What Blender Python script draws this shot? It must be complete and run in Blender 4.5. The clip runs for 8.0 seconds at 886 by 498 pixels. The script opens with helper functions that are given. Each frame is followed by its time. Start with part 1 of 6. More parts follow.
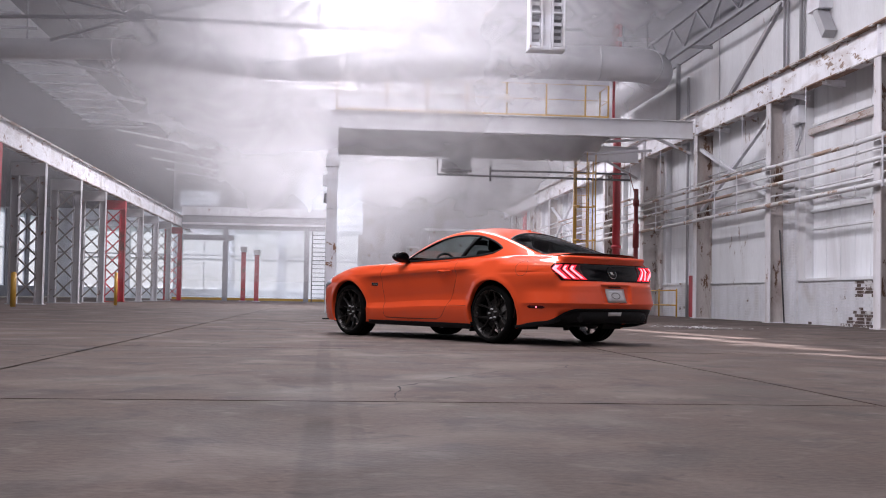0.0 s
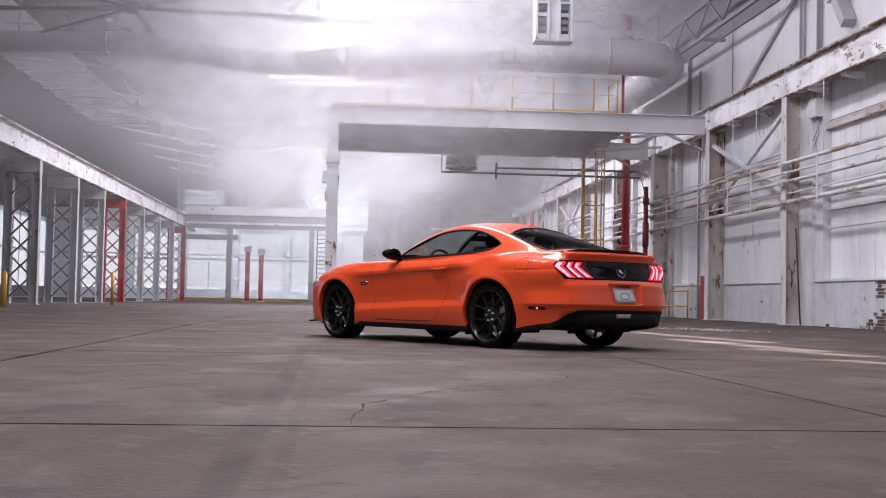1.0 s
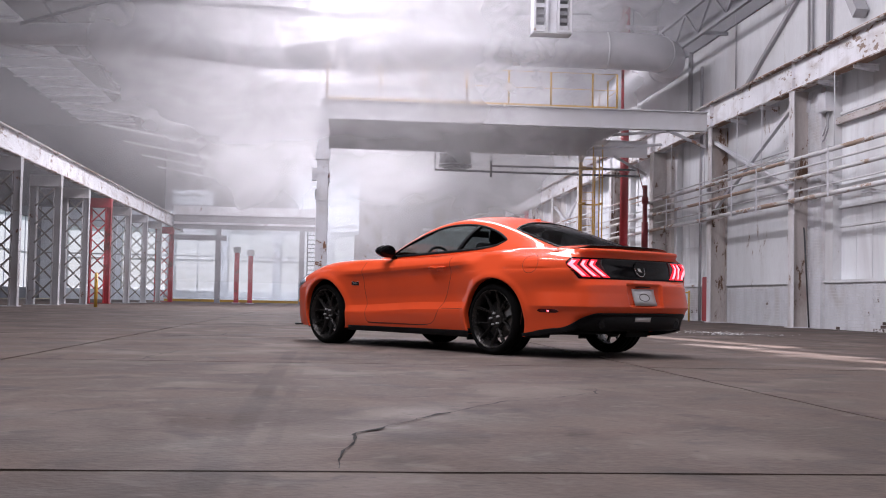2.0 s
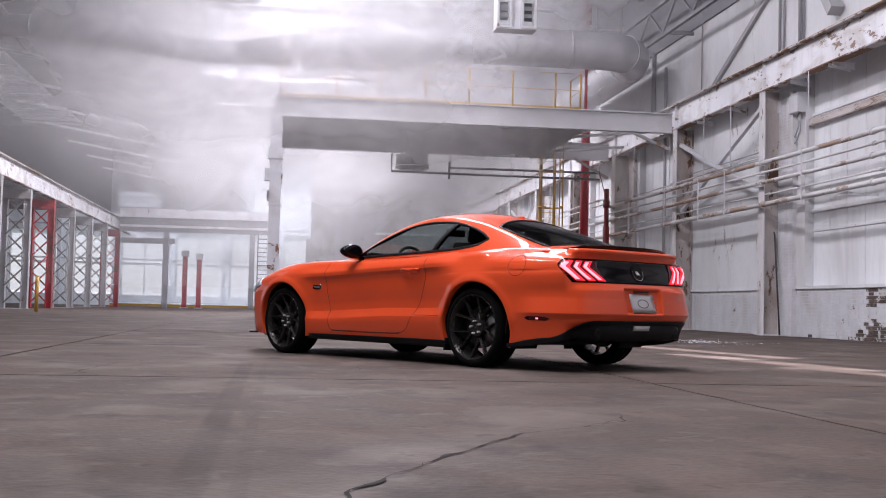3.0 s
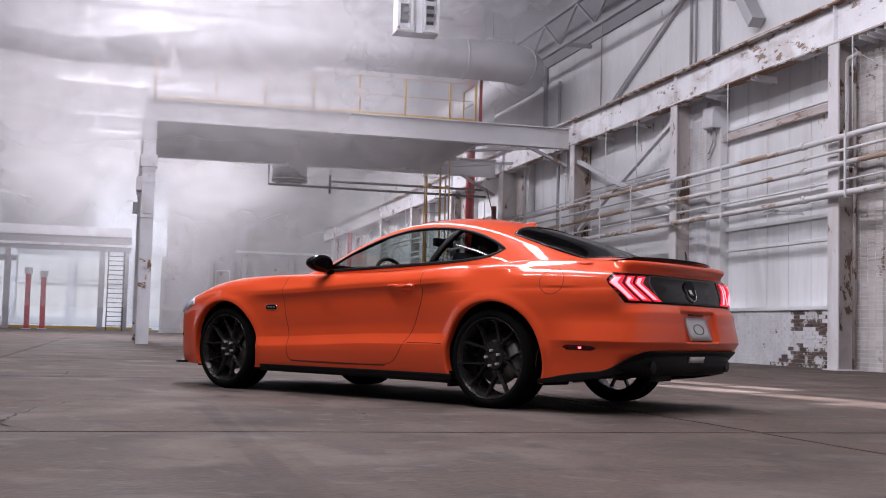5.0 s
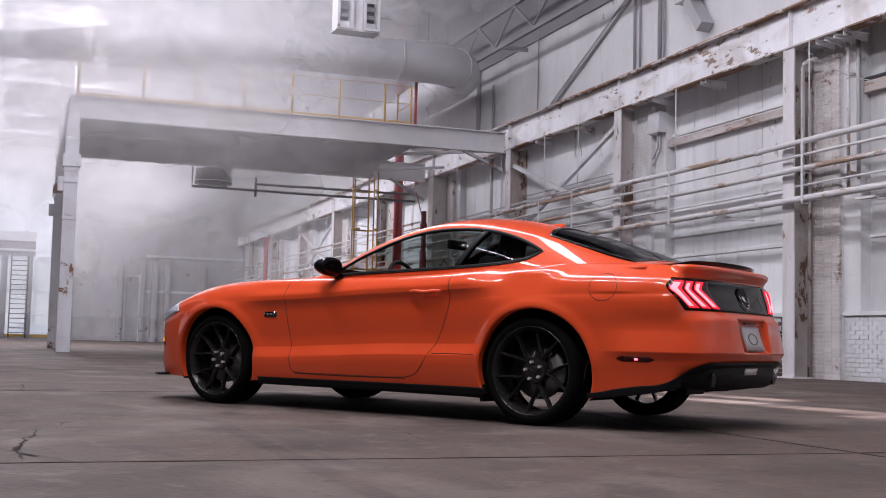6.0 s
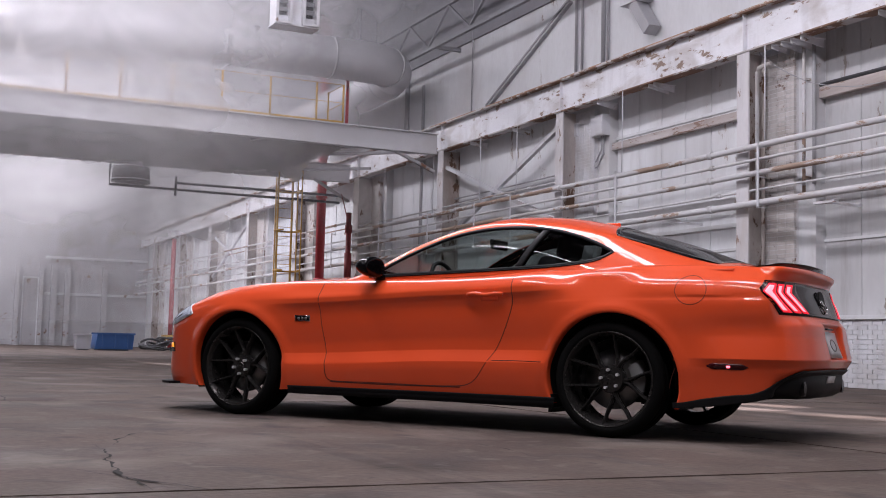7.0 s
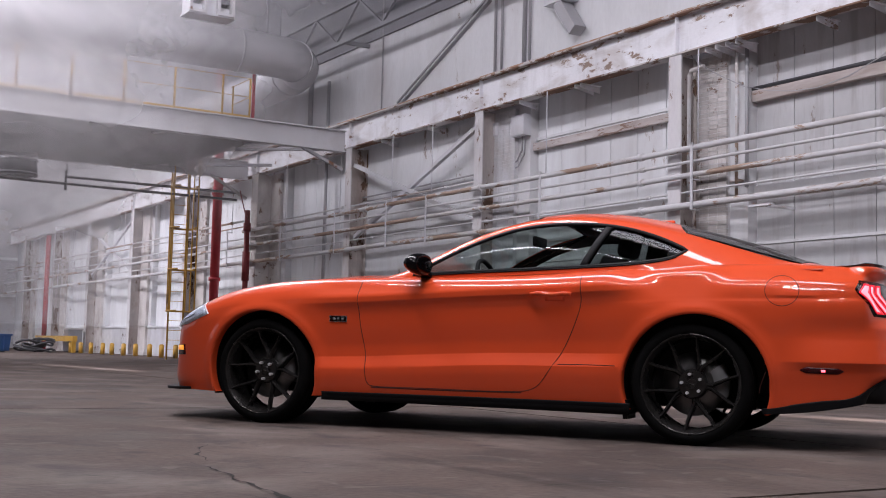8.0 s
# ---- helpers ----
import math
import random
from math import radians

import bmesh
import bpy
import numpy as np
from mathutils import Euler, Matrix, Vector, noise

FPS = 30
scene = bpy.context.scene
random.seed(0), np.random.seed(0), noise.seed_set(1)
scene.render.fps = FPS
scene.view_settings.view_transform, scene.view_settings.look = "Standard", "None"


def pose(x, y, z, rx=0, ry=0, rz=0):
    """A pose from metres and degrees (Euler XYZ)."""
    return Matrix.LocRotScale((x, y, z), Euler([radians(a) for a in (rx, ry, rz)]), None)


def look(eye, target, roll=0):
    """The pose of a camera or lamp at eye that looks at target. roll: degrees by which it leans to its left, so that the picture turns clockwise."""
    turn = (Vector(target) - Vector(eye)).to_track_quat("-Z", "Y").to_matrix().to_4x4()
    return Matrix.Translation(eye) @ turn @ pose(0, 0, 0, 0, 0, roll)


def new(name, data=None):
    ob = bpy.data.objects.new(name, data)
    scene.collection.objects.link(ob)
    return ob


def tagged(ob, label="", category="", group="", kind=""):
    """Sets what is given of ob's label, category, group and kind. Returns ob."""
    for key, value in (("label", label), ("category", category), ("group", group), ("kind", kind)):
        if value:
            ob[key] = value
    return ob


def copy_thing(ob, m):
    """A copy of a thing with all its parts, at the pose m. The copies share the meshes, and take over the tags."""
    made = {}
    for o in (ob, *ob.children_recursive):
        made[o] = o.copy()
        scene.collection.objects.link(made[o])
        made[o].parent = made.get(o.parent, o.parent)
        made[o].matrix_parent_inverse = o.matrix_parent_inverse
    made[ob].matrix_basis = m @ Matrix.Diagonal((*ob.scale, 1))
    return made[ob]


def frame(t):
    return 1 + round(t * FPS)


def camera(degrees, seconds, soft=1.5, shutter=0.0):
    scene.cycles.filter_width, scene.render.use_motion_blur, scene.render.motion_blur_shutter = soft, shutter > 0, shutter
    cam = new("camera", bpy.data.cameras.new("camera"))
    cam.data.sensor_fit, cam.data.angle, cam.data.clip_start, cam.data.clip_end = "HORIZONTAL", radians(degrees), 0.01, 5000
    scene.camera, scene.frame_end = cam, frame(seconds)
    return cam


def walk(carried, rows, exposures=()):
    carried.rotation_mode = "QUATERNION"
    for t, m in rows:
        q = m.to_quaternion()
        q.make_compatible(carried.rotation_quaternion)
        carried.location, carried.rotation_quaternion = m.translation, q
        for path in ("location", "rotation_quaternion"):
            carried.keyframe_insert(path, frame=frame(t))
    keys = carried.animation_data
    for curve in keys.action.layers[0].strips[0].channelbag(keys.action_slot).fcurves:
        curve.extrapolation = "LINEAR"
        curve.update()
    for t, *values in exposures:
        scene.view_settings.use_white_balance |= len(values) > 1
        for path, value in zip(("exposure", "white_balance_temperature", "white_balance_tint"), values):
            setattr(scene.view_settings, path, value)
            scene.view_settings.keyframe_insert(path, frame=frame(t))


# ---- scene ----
cam = camera(41.0, 8.0, 1.0)
PATH = [
    (0, (-1.083, 0.069, 0.519), (-0.892, 2.058, 0.601), 1.0),
    (0.5, (-0.913, 0.654, 0.521), (-0.73, 2.644, 0.603), 1.0),
    (1, (-0.801, 1.212, 0.516), (-0.625, 3.203, 0.599), 1.1),
    (2.5, (-0.776, 3.05, 0.512), (-0.554, 5.036, 0.602), 1.2),
    (3, (-0.87, 3.665, 0.512), (-0.596, 5.643, 0.609), 1.3),
    (3.5, (-1.021, 4.257, 0.512), (-0.69, 6.227, 0.62), 1.3),
    (4, (-1.204, 4.82, 0.513), (-0.815, 6.778, 0.631), 1.3),
    (4.5, (-1.434, 5.381, 0.515), (-0.979, 7.324, 0.644), 1.4),
    (6, (-2.296, 6.859, 0.52), (-1.614, 8.732, 0.673), 1.4),
    (6.5, (-2.664, 7.312, 0.519), (-1.901, 9.154, 0.678), 1.4),
    (7, (-3.078, 7.77, 0.512), (-2.229, 9.574, 0.675), 1.4),
    (7.5, (-3.493, 8.254, 0.505), (-2.548, 10.009, 0.672), 1.4),
    (8, (-3.891, 8.768, 0.496), (-2.842, 10.462, 0.666), 1.4),
]
walk(cam, [(t, look(eye, target, roll)) for t, eye, target, roll in PATH], exposures=[(0.0, 1.27, 6500, 22), (4.5, 1.13, 6500, 22), (8.0, 0.93, 6500, 22)])

# ---- world, sun, skylights ----
SUN_FROM = Vector((-0.34, 0.30, 0.89)).normalized()
world = bpy.data.worlds.new("sky")
scene.world = world
world.use_nodes = True
wn = world.node_tree.nodes
sky = wn.new("ShaderNodeTexSky")
sky.sky_type, sky.sun_disc = "NISHITA", False
sky.sun_elevation = math.asin(SUN_FROM.z)
sky.sun_rotation = math.atan2(SUN_FROM.x, SUN_FROM.y)
world.node_tree.links.new(sky.outputs[0], wn["Background"].inputs[0])
wn["Background"].inputs[1].default_value = 0.05

sun = new("sun", bpy.data.lights.new("sun", "SUN"))
sun.data.energy, sun.data.angle, sun.data.color = 5.0, radians(0.8), (1.0, 0.965, 0.95)
sun.matrix_world = look((0, 0, 40), Vector((0, 0, 40)) - SUN_FROM)


def skylight(x, y, z, w, l, power, tint=(0.95, 0.97, 1.0), tilt=0.0):
    """Daylight of one glazed roof opening."""
    lamp = bpy.data.lights.new("skylight", "AREA")
    lamp.shape, lamp.size, lamp.size_y, lamp.energy, lamp.color = "RECTANGLE", w, l, power, tint
    ob = new("skylight", lamp)
    ob.matrix_world = pose(x, y, z, 0, tilt, 0)
    return ob


ROOF_Z = 13.0
SKY_STRIPS = []          # (x0, x1, y0, y1) of the frosted roof lights
for x0, x1, y0, y1, p, tilt in (
    (-2.6, 1.0, 46.8, 57.5, 2150, 0),
    (-5.0, -0.6, 65.0, 69.0, 620, 0),
    (-5.0, -0.6, 75.5, 78.5, 380, 0),
    (-5.0, -0.6, 83.0, 85.0, 240, 0),
    (-5.35, -5.0, -4.0, 19.0, 1060, -50),
    (-13.0, 8.0, 98.0, 101.5, 1550, 0),
    (0.2, 1.6, 8.0, 37.0, 1260, 0),
):
    SKY_STRIPS.append((x0, x1, y0, y1))
    skylight((x0 + x1) / 2, (y0 + y1) / 2, ROOF_Z - (0.3 if tilt else 0.06), x1 - x0, y1 - y0, p, (0.80, 0.91, 1.0) if y0 > 90 else (0.95, 0.97, 1.0), tilt)
SKY_STRIPS.append((-19.0, -15.0, 30.0, 90.0))
skylight(-17.0, 60.0, ROOF_Z - 0.06, 4.0, 60.0, 200)
SLITS = []               # unseen roof gaps, added so that the sun draws streaks on the floor
for (ax, ay), (bx, by), w in (((3.95, 21.4), (4.80, 16.7), 0.52), ((3.72, 17.7), (4.30, 14.1), 0.55), ((3.78, 14.7), (4.50, 12.9), 0.42), ((3.72, 12.3), (4.30, 10.8), 0.40), ((1.9, 34.0), (2.4, 29.0), 0.4), ((2.9, 40.4), (3.4, 36.5), 0.45)):
    reach = ROOF_Z / SUN_FROM.z
    for k in range(9):
        x, y = ax + (bx - ax) * k / 9 + SUN_FROM.x * reach, ay + (by - ay) * k / 9 + SUN_FROM.y * reach
        SLITS.append((x, x + w, y + (by - ay) / 9, y))

# ---- materials ----
def material(name, col, rough=0.6, metal=0.0, var=0.12, scale=1.5, fine=30.0, bump=0.15, wear=None, wear_amt=0.45,
             wear_scale=1.2, coat=0.0, stain=None, stain_scale=0.4, rough_var=0.1, spec=0.5, per_piece=0.0, stretch=(1, 1, 1), streak=0.0):
    """A painted or bare surface: colour that drifts at two scales, fine relief, worn patches and stains."""
    m = bpy.data.materials.new(name)
    m.use_nodes = True
    nt = m.node_tree
    n, link = nt.nodes, nt.links.new
    b = n["Principled BSDF"]
    b.inputs["Metallic"].default_value = metal
    b.inputs["Coat Weight"].default_value = coat
    b.inputs["Coat Roughness"].default_value = 0.03
    b.inputs["Specular IOR Level"].default_value = spec
    geo = n.new("ShaderNodeNewGeometry")
    mp = n.new("ShaderNodeMapping")
    mp.inputs["Scale"].default_value = stretch
    link(geo.outputs["Position"], mp.inputs["Vector"])

    def noise_tex(sc, detail, dist=0.0, rough=0.5):
        t = n.new("ShaderNodeTexNoise")
        t.inputs["Scale"].default_value, t.inputs["Detail"].default_value = sc, detail
        t.inputs["Distortion"].default_value, t.inputs["Roughness"].default_value = dist, rough
        link(mp.outputs[0], t.inputs["Vector"])
        return t.outputs["Fac"]

    def calc(op, a, c):
        t = n.new("ShaderNodeMath")
        t.operation = op
        for i, v in enumerate((a, c)):
            if isinstance(v, (int, float)):
                t.inputs[i].default_value = v
            else:
                link(v, t.inputs[i])
        return t.outputs[0]

    def ramp(v, lo, hi):
        t = n.new("ShaderNodeMapRange")
        t.inputs[1].default_value, t.inputs[2].default_value = lo, hi
        link(v, t.inputs[0])
        return t.outputs[0]

    def blend(f, a, c, mode="MIX"):
        t = n.new("ShaderNodeMix")
        t.data_type, t.blend_type = "RGBA", mode
        if isinstance(f, (int, float)):
            t.inputs[0].default_value = f
        else:
            link(f, t.inputs[0])
        for i, v in ((6, a), (7, c)):
            if isinstance(v, tuple):
                t.inputs[i].default_value = (*v, 1)
            else:
                link(v, t.inputs[i])
        return t.outputs[2]

    big, small = noise_tex(scale, 4.0), noise_tex(fine, 3.0)
    amount = calc("ADD", calc("MULTIPLY", calc("SUBTRACT", big, 0.5), 2.4 * var), calc("MULTIPLY", calc("SUBTRACT", small, 0.5), 1.2 * var))
    if per_piece:
        info = n.new("ShaderNodeObjectInfo")
        amount = calc("ADD", amount, calc("MULTIPLY", calc("SUBTRACT", info.outputs["Random"], 0.5), per_piece))
    amount = calc("ADD", amount, 1.0)
    hsv = n.new("ShaderNodeHueSaturation")
    hsv.inputs["Color"].default_value = (*col, 1)
    link(amount, hsv.inputs["Value"])
    colour = hsv.outputs[0]
    rough_v = calc("ADD", calc("MULTIPLY", calc("SUBTRACT", big, 0.5), 2 * rough_var), rough)
    height = small
    if stain:
        f = ramp(noise_tex(stain_scale, 6.0, 0.6), 0.5, 0.72)
        colour = blend(calc("MULTIPLY", f, 0.75), colour, stain)
    if streak:
        run = n.new("ShaderNodeMapping")
        run.inputs["Scale"].default_value = (2.6, 2.6, 0.35)
        link(geo.outputs["Position"], run.inputs["Vector"])
        t = n.new("ShaderNodeTexNoise")
        t.inputs["Scale"].default_value, t.inputs["Detail"].default_value, t.inputs["Roughness"].default_value = 1.0, 6.0, 0.6
        link(run.outputs[0], t.inputs["Vector"])
        colour = blend(calc("MULTIPLY", ramp(t.outputs["Fac"], 0.50, 0.78), streak), colour, (0.24, 0.21, 0.20))
    if wear:
        chips = noise_tex(wear_scale, 10.0, 0.3, 0.68)
        chips = calc("ADD", chips, calc("MULTIPLY", calc("SUBTRACT", noise_tex(wear_scale * 0.3, 2.0), 0.5), 0.55))
        w = ramp(chips, 1 - wear_amt, 1 - wear_amt + 0.02)
        colour = blend(calc("MULTIPLY", ramp(chips, 0.93 - wear_amt, 1.0 - wear_amt), 0.4), colour, tuple(0.55 * a + 0.45 * c for a, c in zip(col, wear)))
        colour = blend(w, colour, wear)
        rough_v = calc("ADD", rough_v, calc("MULTIPLY", w, 0.2))
        height = calc("SUBTRACT", height, calc("MULTIPLY", w, 0.7))
    link(colour, b.inputs["Base Color"])
    link(rough_v, b.inputs["Roughness"])
    if bump:
        bp = n.new("ShaderNodeBump")
        bp.inputs["Strength"].default_value, bp.inputs["Distance"].default_value = bump, 0.01
        link(height, bp.inputs["Height"])
        link(bp.outputs[0], b.inputs["Normal"])
    return m


def glass(name, tint, low=0.035, high=0.35, rough=0.0):
    """Thin pane: mostly see-through, with a gloss that rises towards a glancing angle."""
    m = bpy.data.materials.new(name)
    m.use_nodes = True
    n, link = m.node_tree.nodes, m.node_tree.links.new
    n.remove(n["Principled BSDF"])
    tr, gl, mix, lw, pw, mad = (n.new("ShaderNode" + k) for k in ("BsdfTransparent", "BsdfGlossy", "MixShader", "LayerWeight", "Math", "Math"))
    tr.inputs[0].default_value = (*tint, 1)
    gl.inputs["Roughness"].default_value = rough
    lw.inputs[0].default_value = 0.5
    pw.operation, mad.operation = "POWER", "MULTIPLY_ADD"
    pw.inputs[1].default_value, mad.inputs[1].default_value, mad.inputs[2].default_value = 4.0, high, low
    link(lw.outputs["Facing"], pw.inputs[0])
    link(pw.outputs[0], mad.inputs[0])
    link(mad.outputs[0], mix.inputs[0])
    link(tr.outputs[0], mix.inputs[1])
    link(gl.outputs[0], mix.inputs[2])
    link(mix.outputs[0], n["Material Output"].inputs[0])
    return m


def glow(name, col, strength):
    m = bpy.data.materials.new(name)
    m.use_nodes = True
    b = m.node_tree.nodes["Principled BSDF"]
    b.inputs["Base Color"].default_value = (*col, 1)
    b.inputs["Emission Color"].default_value = (*col, 1)
    b.inputs["Emission Strength"].default_value = strength
    b.inputs["Roughness"].default_value = 0.25
    return m


def haze_material(name, amount, scale, seed, z_clear, z_thick, floor_share, x_full, x_end, left, west_x=(-10.0, -2.5), lo=0.65):
    """Drifting smoke: lit by what light falls through it, thick and thin in wisps, thin towards the floor."""
    m = bpy.data.materials.new(name)
    m.use_nodes = True
    n, link = m.node_tree.nodes, m.node_tree.links.new
    n.remove(n["Principled BSDF"])
    geo, mp, tx = n.new("ShaderNodeNewGeometry"), n.new("ShaderNodeMapping"), n.new("ShaderNodeTexNoise")
    mp.inputs["Location"].default_value, mp.inputs["Scale"].default_value = (seed, 0, seed * 2), (scale, scale, scale * 1.4)
    link(geo.outputs["Position"], mp.inputs[0])
    link(mp.outputs[0], tx.inputs["Vector"])
    tx.inputs["Detail"].default_value, tx.inputs["Distortion"].default_value = 2.5, 0.5
    r = n.new("ShaderNodeMapRange")
    r.interpolation_type = "SMOOTHSTEP"
    r.inputs[1].default_value, r.inputs[2].default_value = 0.25, 0.75
    r.inputs[3].default_value, r.inputs[4].default_value = lo * amount, amount
    link(tx.outputs["Fac"], r.inputs[0])
    sep, low, mul = n.new("ShaderNodeSeparateXYZ"), n.new("ShaderNodeMapRange"), n.new("ShaderNodeMath")
    link(geo.outputs["Position"], sep.inputs[0])
    low.interpolation_type = "SMOOTHSTEP"
    low.inputs[1].default_value, low.inputs[2].default_value, low.inputs[3].default_value = z_clear, z_thick, floor_share
    link(sep.outputs[2], low.inputs[0])
    mul.operation = "MULTIPLY"
    link(r.outputs[0], mul.inputs[0])
    link(low.outputs[0], mul.inputs[1])
    side, fade = n.new("ShaderNodeMapRange"), n.new("ShaderNodeMath")     # it thins out towards the side wall
    side.interpolation_type = "SMOOTHSTEP"
    side.inputs[1].default_value, side.inputs[2].default_value, side.inputs[3].default_value, side.inputs[4].default_value = x_full, x_end, 1.0, 0.0
    link(sep.outputs[0], side.inputs[0])
    fade.operation = "MULTIPLY"
    link(mul.outputs[0], fade.inputs[0])
    link(side.outputs[0], fade.inputs[1])
    west, both = n.new("ShaderNodeMapRange"), n.new("ShaderNodeMath")     # and is thinner in the far corner of the roof
    west.interpolation_type = "SMOOTHSTEP"
    west.inputs[1].default_value, west.inputs[2].default_value, west.inputs[3].default_value = *west_x, left
    link(sep.outputs[0], west.inputs[0])
    both.operation = "MULTIPLY"
    link(fade.outputs[0], both.inputs[0])
    link(west.outputs[0], both.inputs[1])
    tr, df, tl, add, mix = (n.new("ShaderNode" + k) for k in ("BsdfTransparent", "BsdfDiffuse", "BsdfTranslucent", "MixShader", "MixShader"))
    df.inputs[0].default_value = tl.inputs[0].default_value = (0.9, 0.9, 0.92, 1)
    add.inputs[0].default_value = 0.6
    link(df.outputs[0], add.inputs[1])
    link(tl.outputs[0], add.inputs[2])
    link(both.outputs[0], mix.inputs[0])
    link(tr.outputs[0], mix.inputs[1])
    link(add.outputs[0], mix.inputs[2])
    link(mix.outputs[0], n["Material Output"].inputs[0])
    return m


RUST = (0.20, 0.10, 0.06)
def floor_material():
    m = material("worn_concrete", (0.090, 0.068, 0.058), 0.74, var=0.6, scale=1.1, fine=28.0, bump=0.5, spec=0.16, stain=(0.040, 0.033, 0.031), stain_scale=0.55, rough_var=0.35, per_piece=0.16)
    n, link = m.node_tree.nodes, m.node_tree.links.new
    b = n["Principled BSDF"]
    geo = n.new("ShaderNodeNewGeometry")

    def spread(sc, lo, hi, stretch, detail=6.0):
        mp, t, r = n.new("ShaderNodeMapping"), n.new("ShaderNodeTexNoise"), n.new("ShaderNodeMapRange")
        mp.inputs["Scale"].default_value = stretch
        link(geo.outputs["Position"], mp.inputs[0])
        link(mp.outputs[0], t.inputs["Vector"])
        t.inputs["Scale"].default_value, t.inputs["Detail"].default_value, t.inputs["Distortion"].default_value = sc, detail, 0.5
        r.inputs[1].default_value, r.inputs[2].default_value = lo, hi
        link(t.outputs["Fac"], r.inputs[0])
        return r.outputs[0]

    def times(a, v):
        t = n.new("ShaderNodeMath")
        t.operation = "MULTIPLY"
        link(a, t.inputs[0])
        if isinstance(v, (int, float)):
            t.inputs[1].default_value = v
        else:
            link(v, t.inputs[1])
        return t.outputs[0]

    def over(f, src, col):
        t = n.new("ShaderNodeMix")
        t.data_type = "RGBA"
        link(f, t.inputs[0])
        link(src, t.inputs[6])
        t.inputs[7].default_value = (*col, 1)
        return t.outputs[2]

    def edge(axis, lo0, lo1, hi0, hi1):
        sep = n.new("ShaderNodeSeparateXYZ")
        link(geo.outputs["Position"], sep.inputs[0])
        out = []
        for a, c in ((lo0, lo1), (hi1, hi0)):
            r = n.new("ShaderNodeMapRange")
            r.interpolation_type = "SMOOTHSTEP"
            r.inputs[1].default_value, r.inputs[2].default_value = (a, c) if a < c else (c, a)
            r.inputs[3].default_value, r.inputs[4].default_value = (0, 1) if a < c else (1, 0)
            link(sep.outputs[axis], r.inputs[0])
            out.append(r.outputs[0])
        return times(out[0], out[1])

    src = b.inputs["Base Color"].links[0].from_socket
    src = over(times(spread(1.1, 0.50, 0.70, (1, 0.8, 1), 9.0), 0.75), src, (0.165, 0.136, 0.122))       # scrubbed pale patches
    src = over(times(spread(2.8, 0.54, 0.72, (1, 0.7, 1), 9.0), 0.8), src, (0.045, 0.04, 0.039))        # oil and dirt
    src = over(times(spread(9.0, 0.62, 0.72, (1, 1, 1)), 0.5), src, (0.035, 0.032, 0.03))           # small dark spots
    src = over(times(spread(5.0, 0.58, 0.70, (1, 1, 1), 8.0), 0.35), src, (0.180, 0.156, 0.145))           # chalky scuffs
    for x, w, k in ((-1.11, 0.075, 0.55), (-0.96, 0.035, 0.25)):                          # faint tyre tracks
        band = times(edge(0, x - w, x - w * 0.5, x + w * 0.5, x + w), edge(1, -20.0, -19.0, 13.4, 14.2))
        src = over(times(times(band, spread(2.6, 0.30, 0.62, (1, 0.5, 1), 8.0)), k), src, (0.034, 0.028, 0.026))
    link(src, b.inputs["Base Color"])
    return m


M_FLOOR = floor_material()
M_WALL = material("aged_white_wall_paint", (0.72, 0.735, 0.755), 0.7, var=0.10, scale=0.8, fine=14, stain=(0.56, 0.55, 0.55), stain_scale=0.5, wear=(0.36, 0.31, 0.28), wear_amt=0.32, wear_scale=2.6, stretch=(1, 1, 0.45), streak=0.10)
M_PANEL = material("white_sheet_panel", (0.81, 0.835, 0.86), 0.6, var=0.07, scale=0.7, fine=9, stain=(0.60, 0.60, 0.61), stain_scale=0.5, per_piece=0.08, stretch=(1, 1, 0.35), wear=(0.40, 0.35, 0.32), wear_amt=0.29, wear_scale=3.0, streak=0.2)
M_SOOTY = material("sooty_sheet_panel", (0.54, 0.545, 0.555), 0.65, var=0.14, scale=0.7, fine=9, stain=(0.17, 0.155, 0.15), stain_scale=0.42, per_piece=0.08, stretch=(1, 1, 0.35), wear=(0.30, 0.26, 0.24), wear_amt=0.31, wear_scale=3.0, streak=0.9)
M_BRICKW = material("white_painted_brick", (0.70, 0.71, 0.74), 0.75, var=0.12, scale=3, fine=40, bump=0.4, wear=(0.16, 0.11, 0.09), wear_amt=0.33, wear_scale=1.8, per_piece=0.05, stain=(0.50, 0.47, 0.45), stain_scale=0.8, streak=0.3)
M_PIER = material("grimy_painted_brick", (0.60, 0.575, 0.56), 0.8, var=0.15, scale=3, fine=40, bump=0.5, wear=(0.24, 0.17, 0.14), wear_amt=0.37, wear_scale=3.5, per_piece=0.2, stain=(0.36, 0.31, 0.28), stain_scale=1.2, streak=0.4)
M_BRICKR = material("bare_old_brick", (0.10, 0.07, 0.06), 0.9, var=0.3, scale=6, fine=40, bump=0.5, wear=(0.62, 0.61, 0.61), wear_amt=0.47, wear_scale=6, per_piece=0.5)
M_MORTAR = material("mortar", (0.68, 0.68, 0.69), 0.9, var=0.2, scale=4, fine=50)
M_STEEL = material("white_painted_steel", (0.68, 0.69, 0.73), 0.5, var=0.08, scale=1.2, fine=20, wear=RUST, wear_amt=0.33, wear_scale=2.4, stain=(0.45, 0.42, 0.40), stain_scale=0.7, streak=0.25)
M_STEELR = material("flaking_white_steel", (0.84, 0.85, 0.89), 0.55, var=0.10, scale=1.2, fine=20, wear=(0.30, 0.22, 0.18), wear_amt=0.385, wear_scale=4.6, stain=(0.46, 0.41, 0.38), stain_scale=1.3, stretch=(1, 0.6, 1.5), streak=0.35)
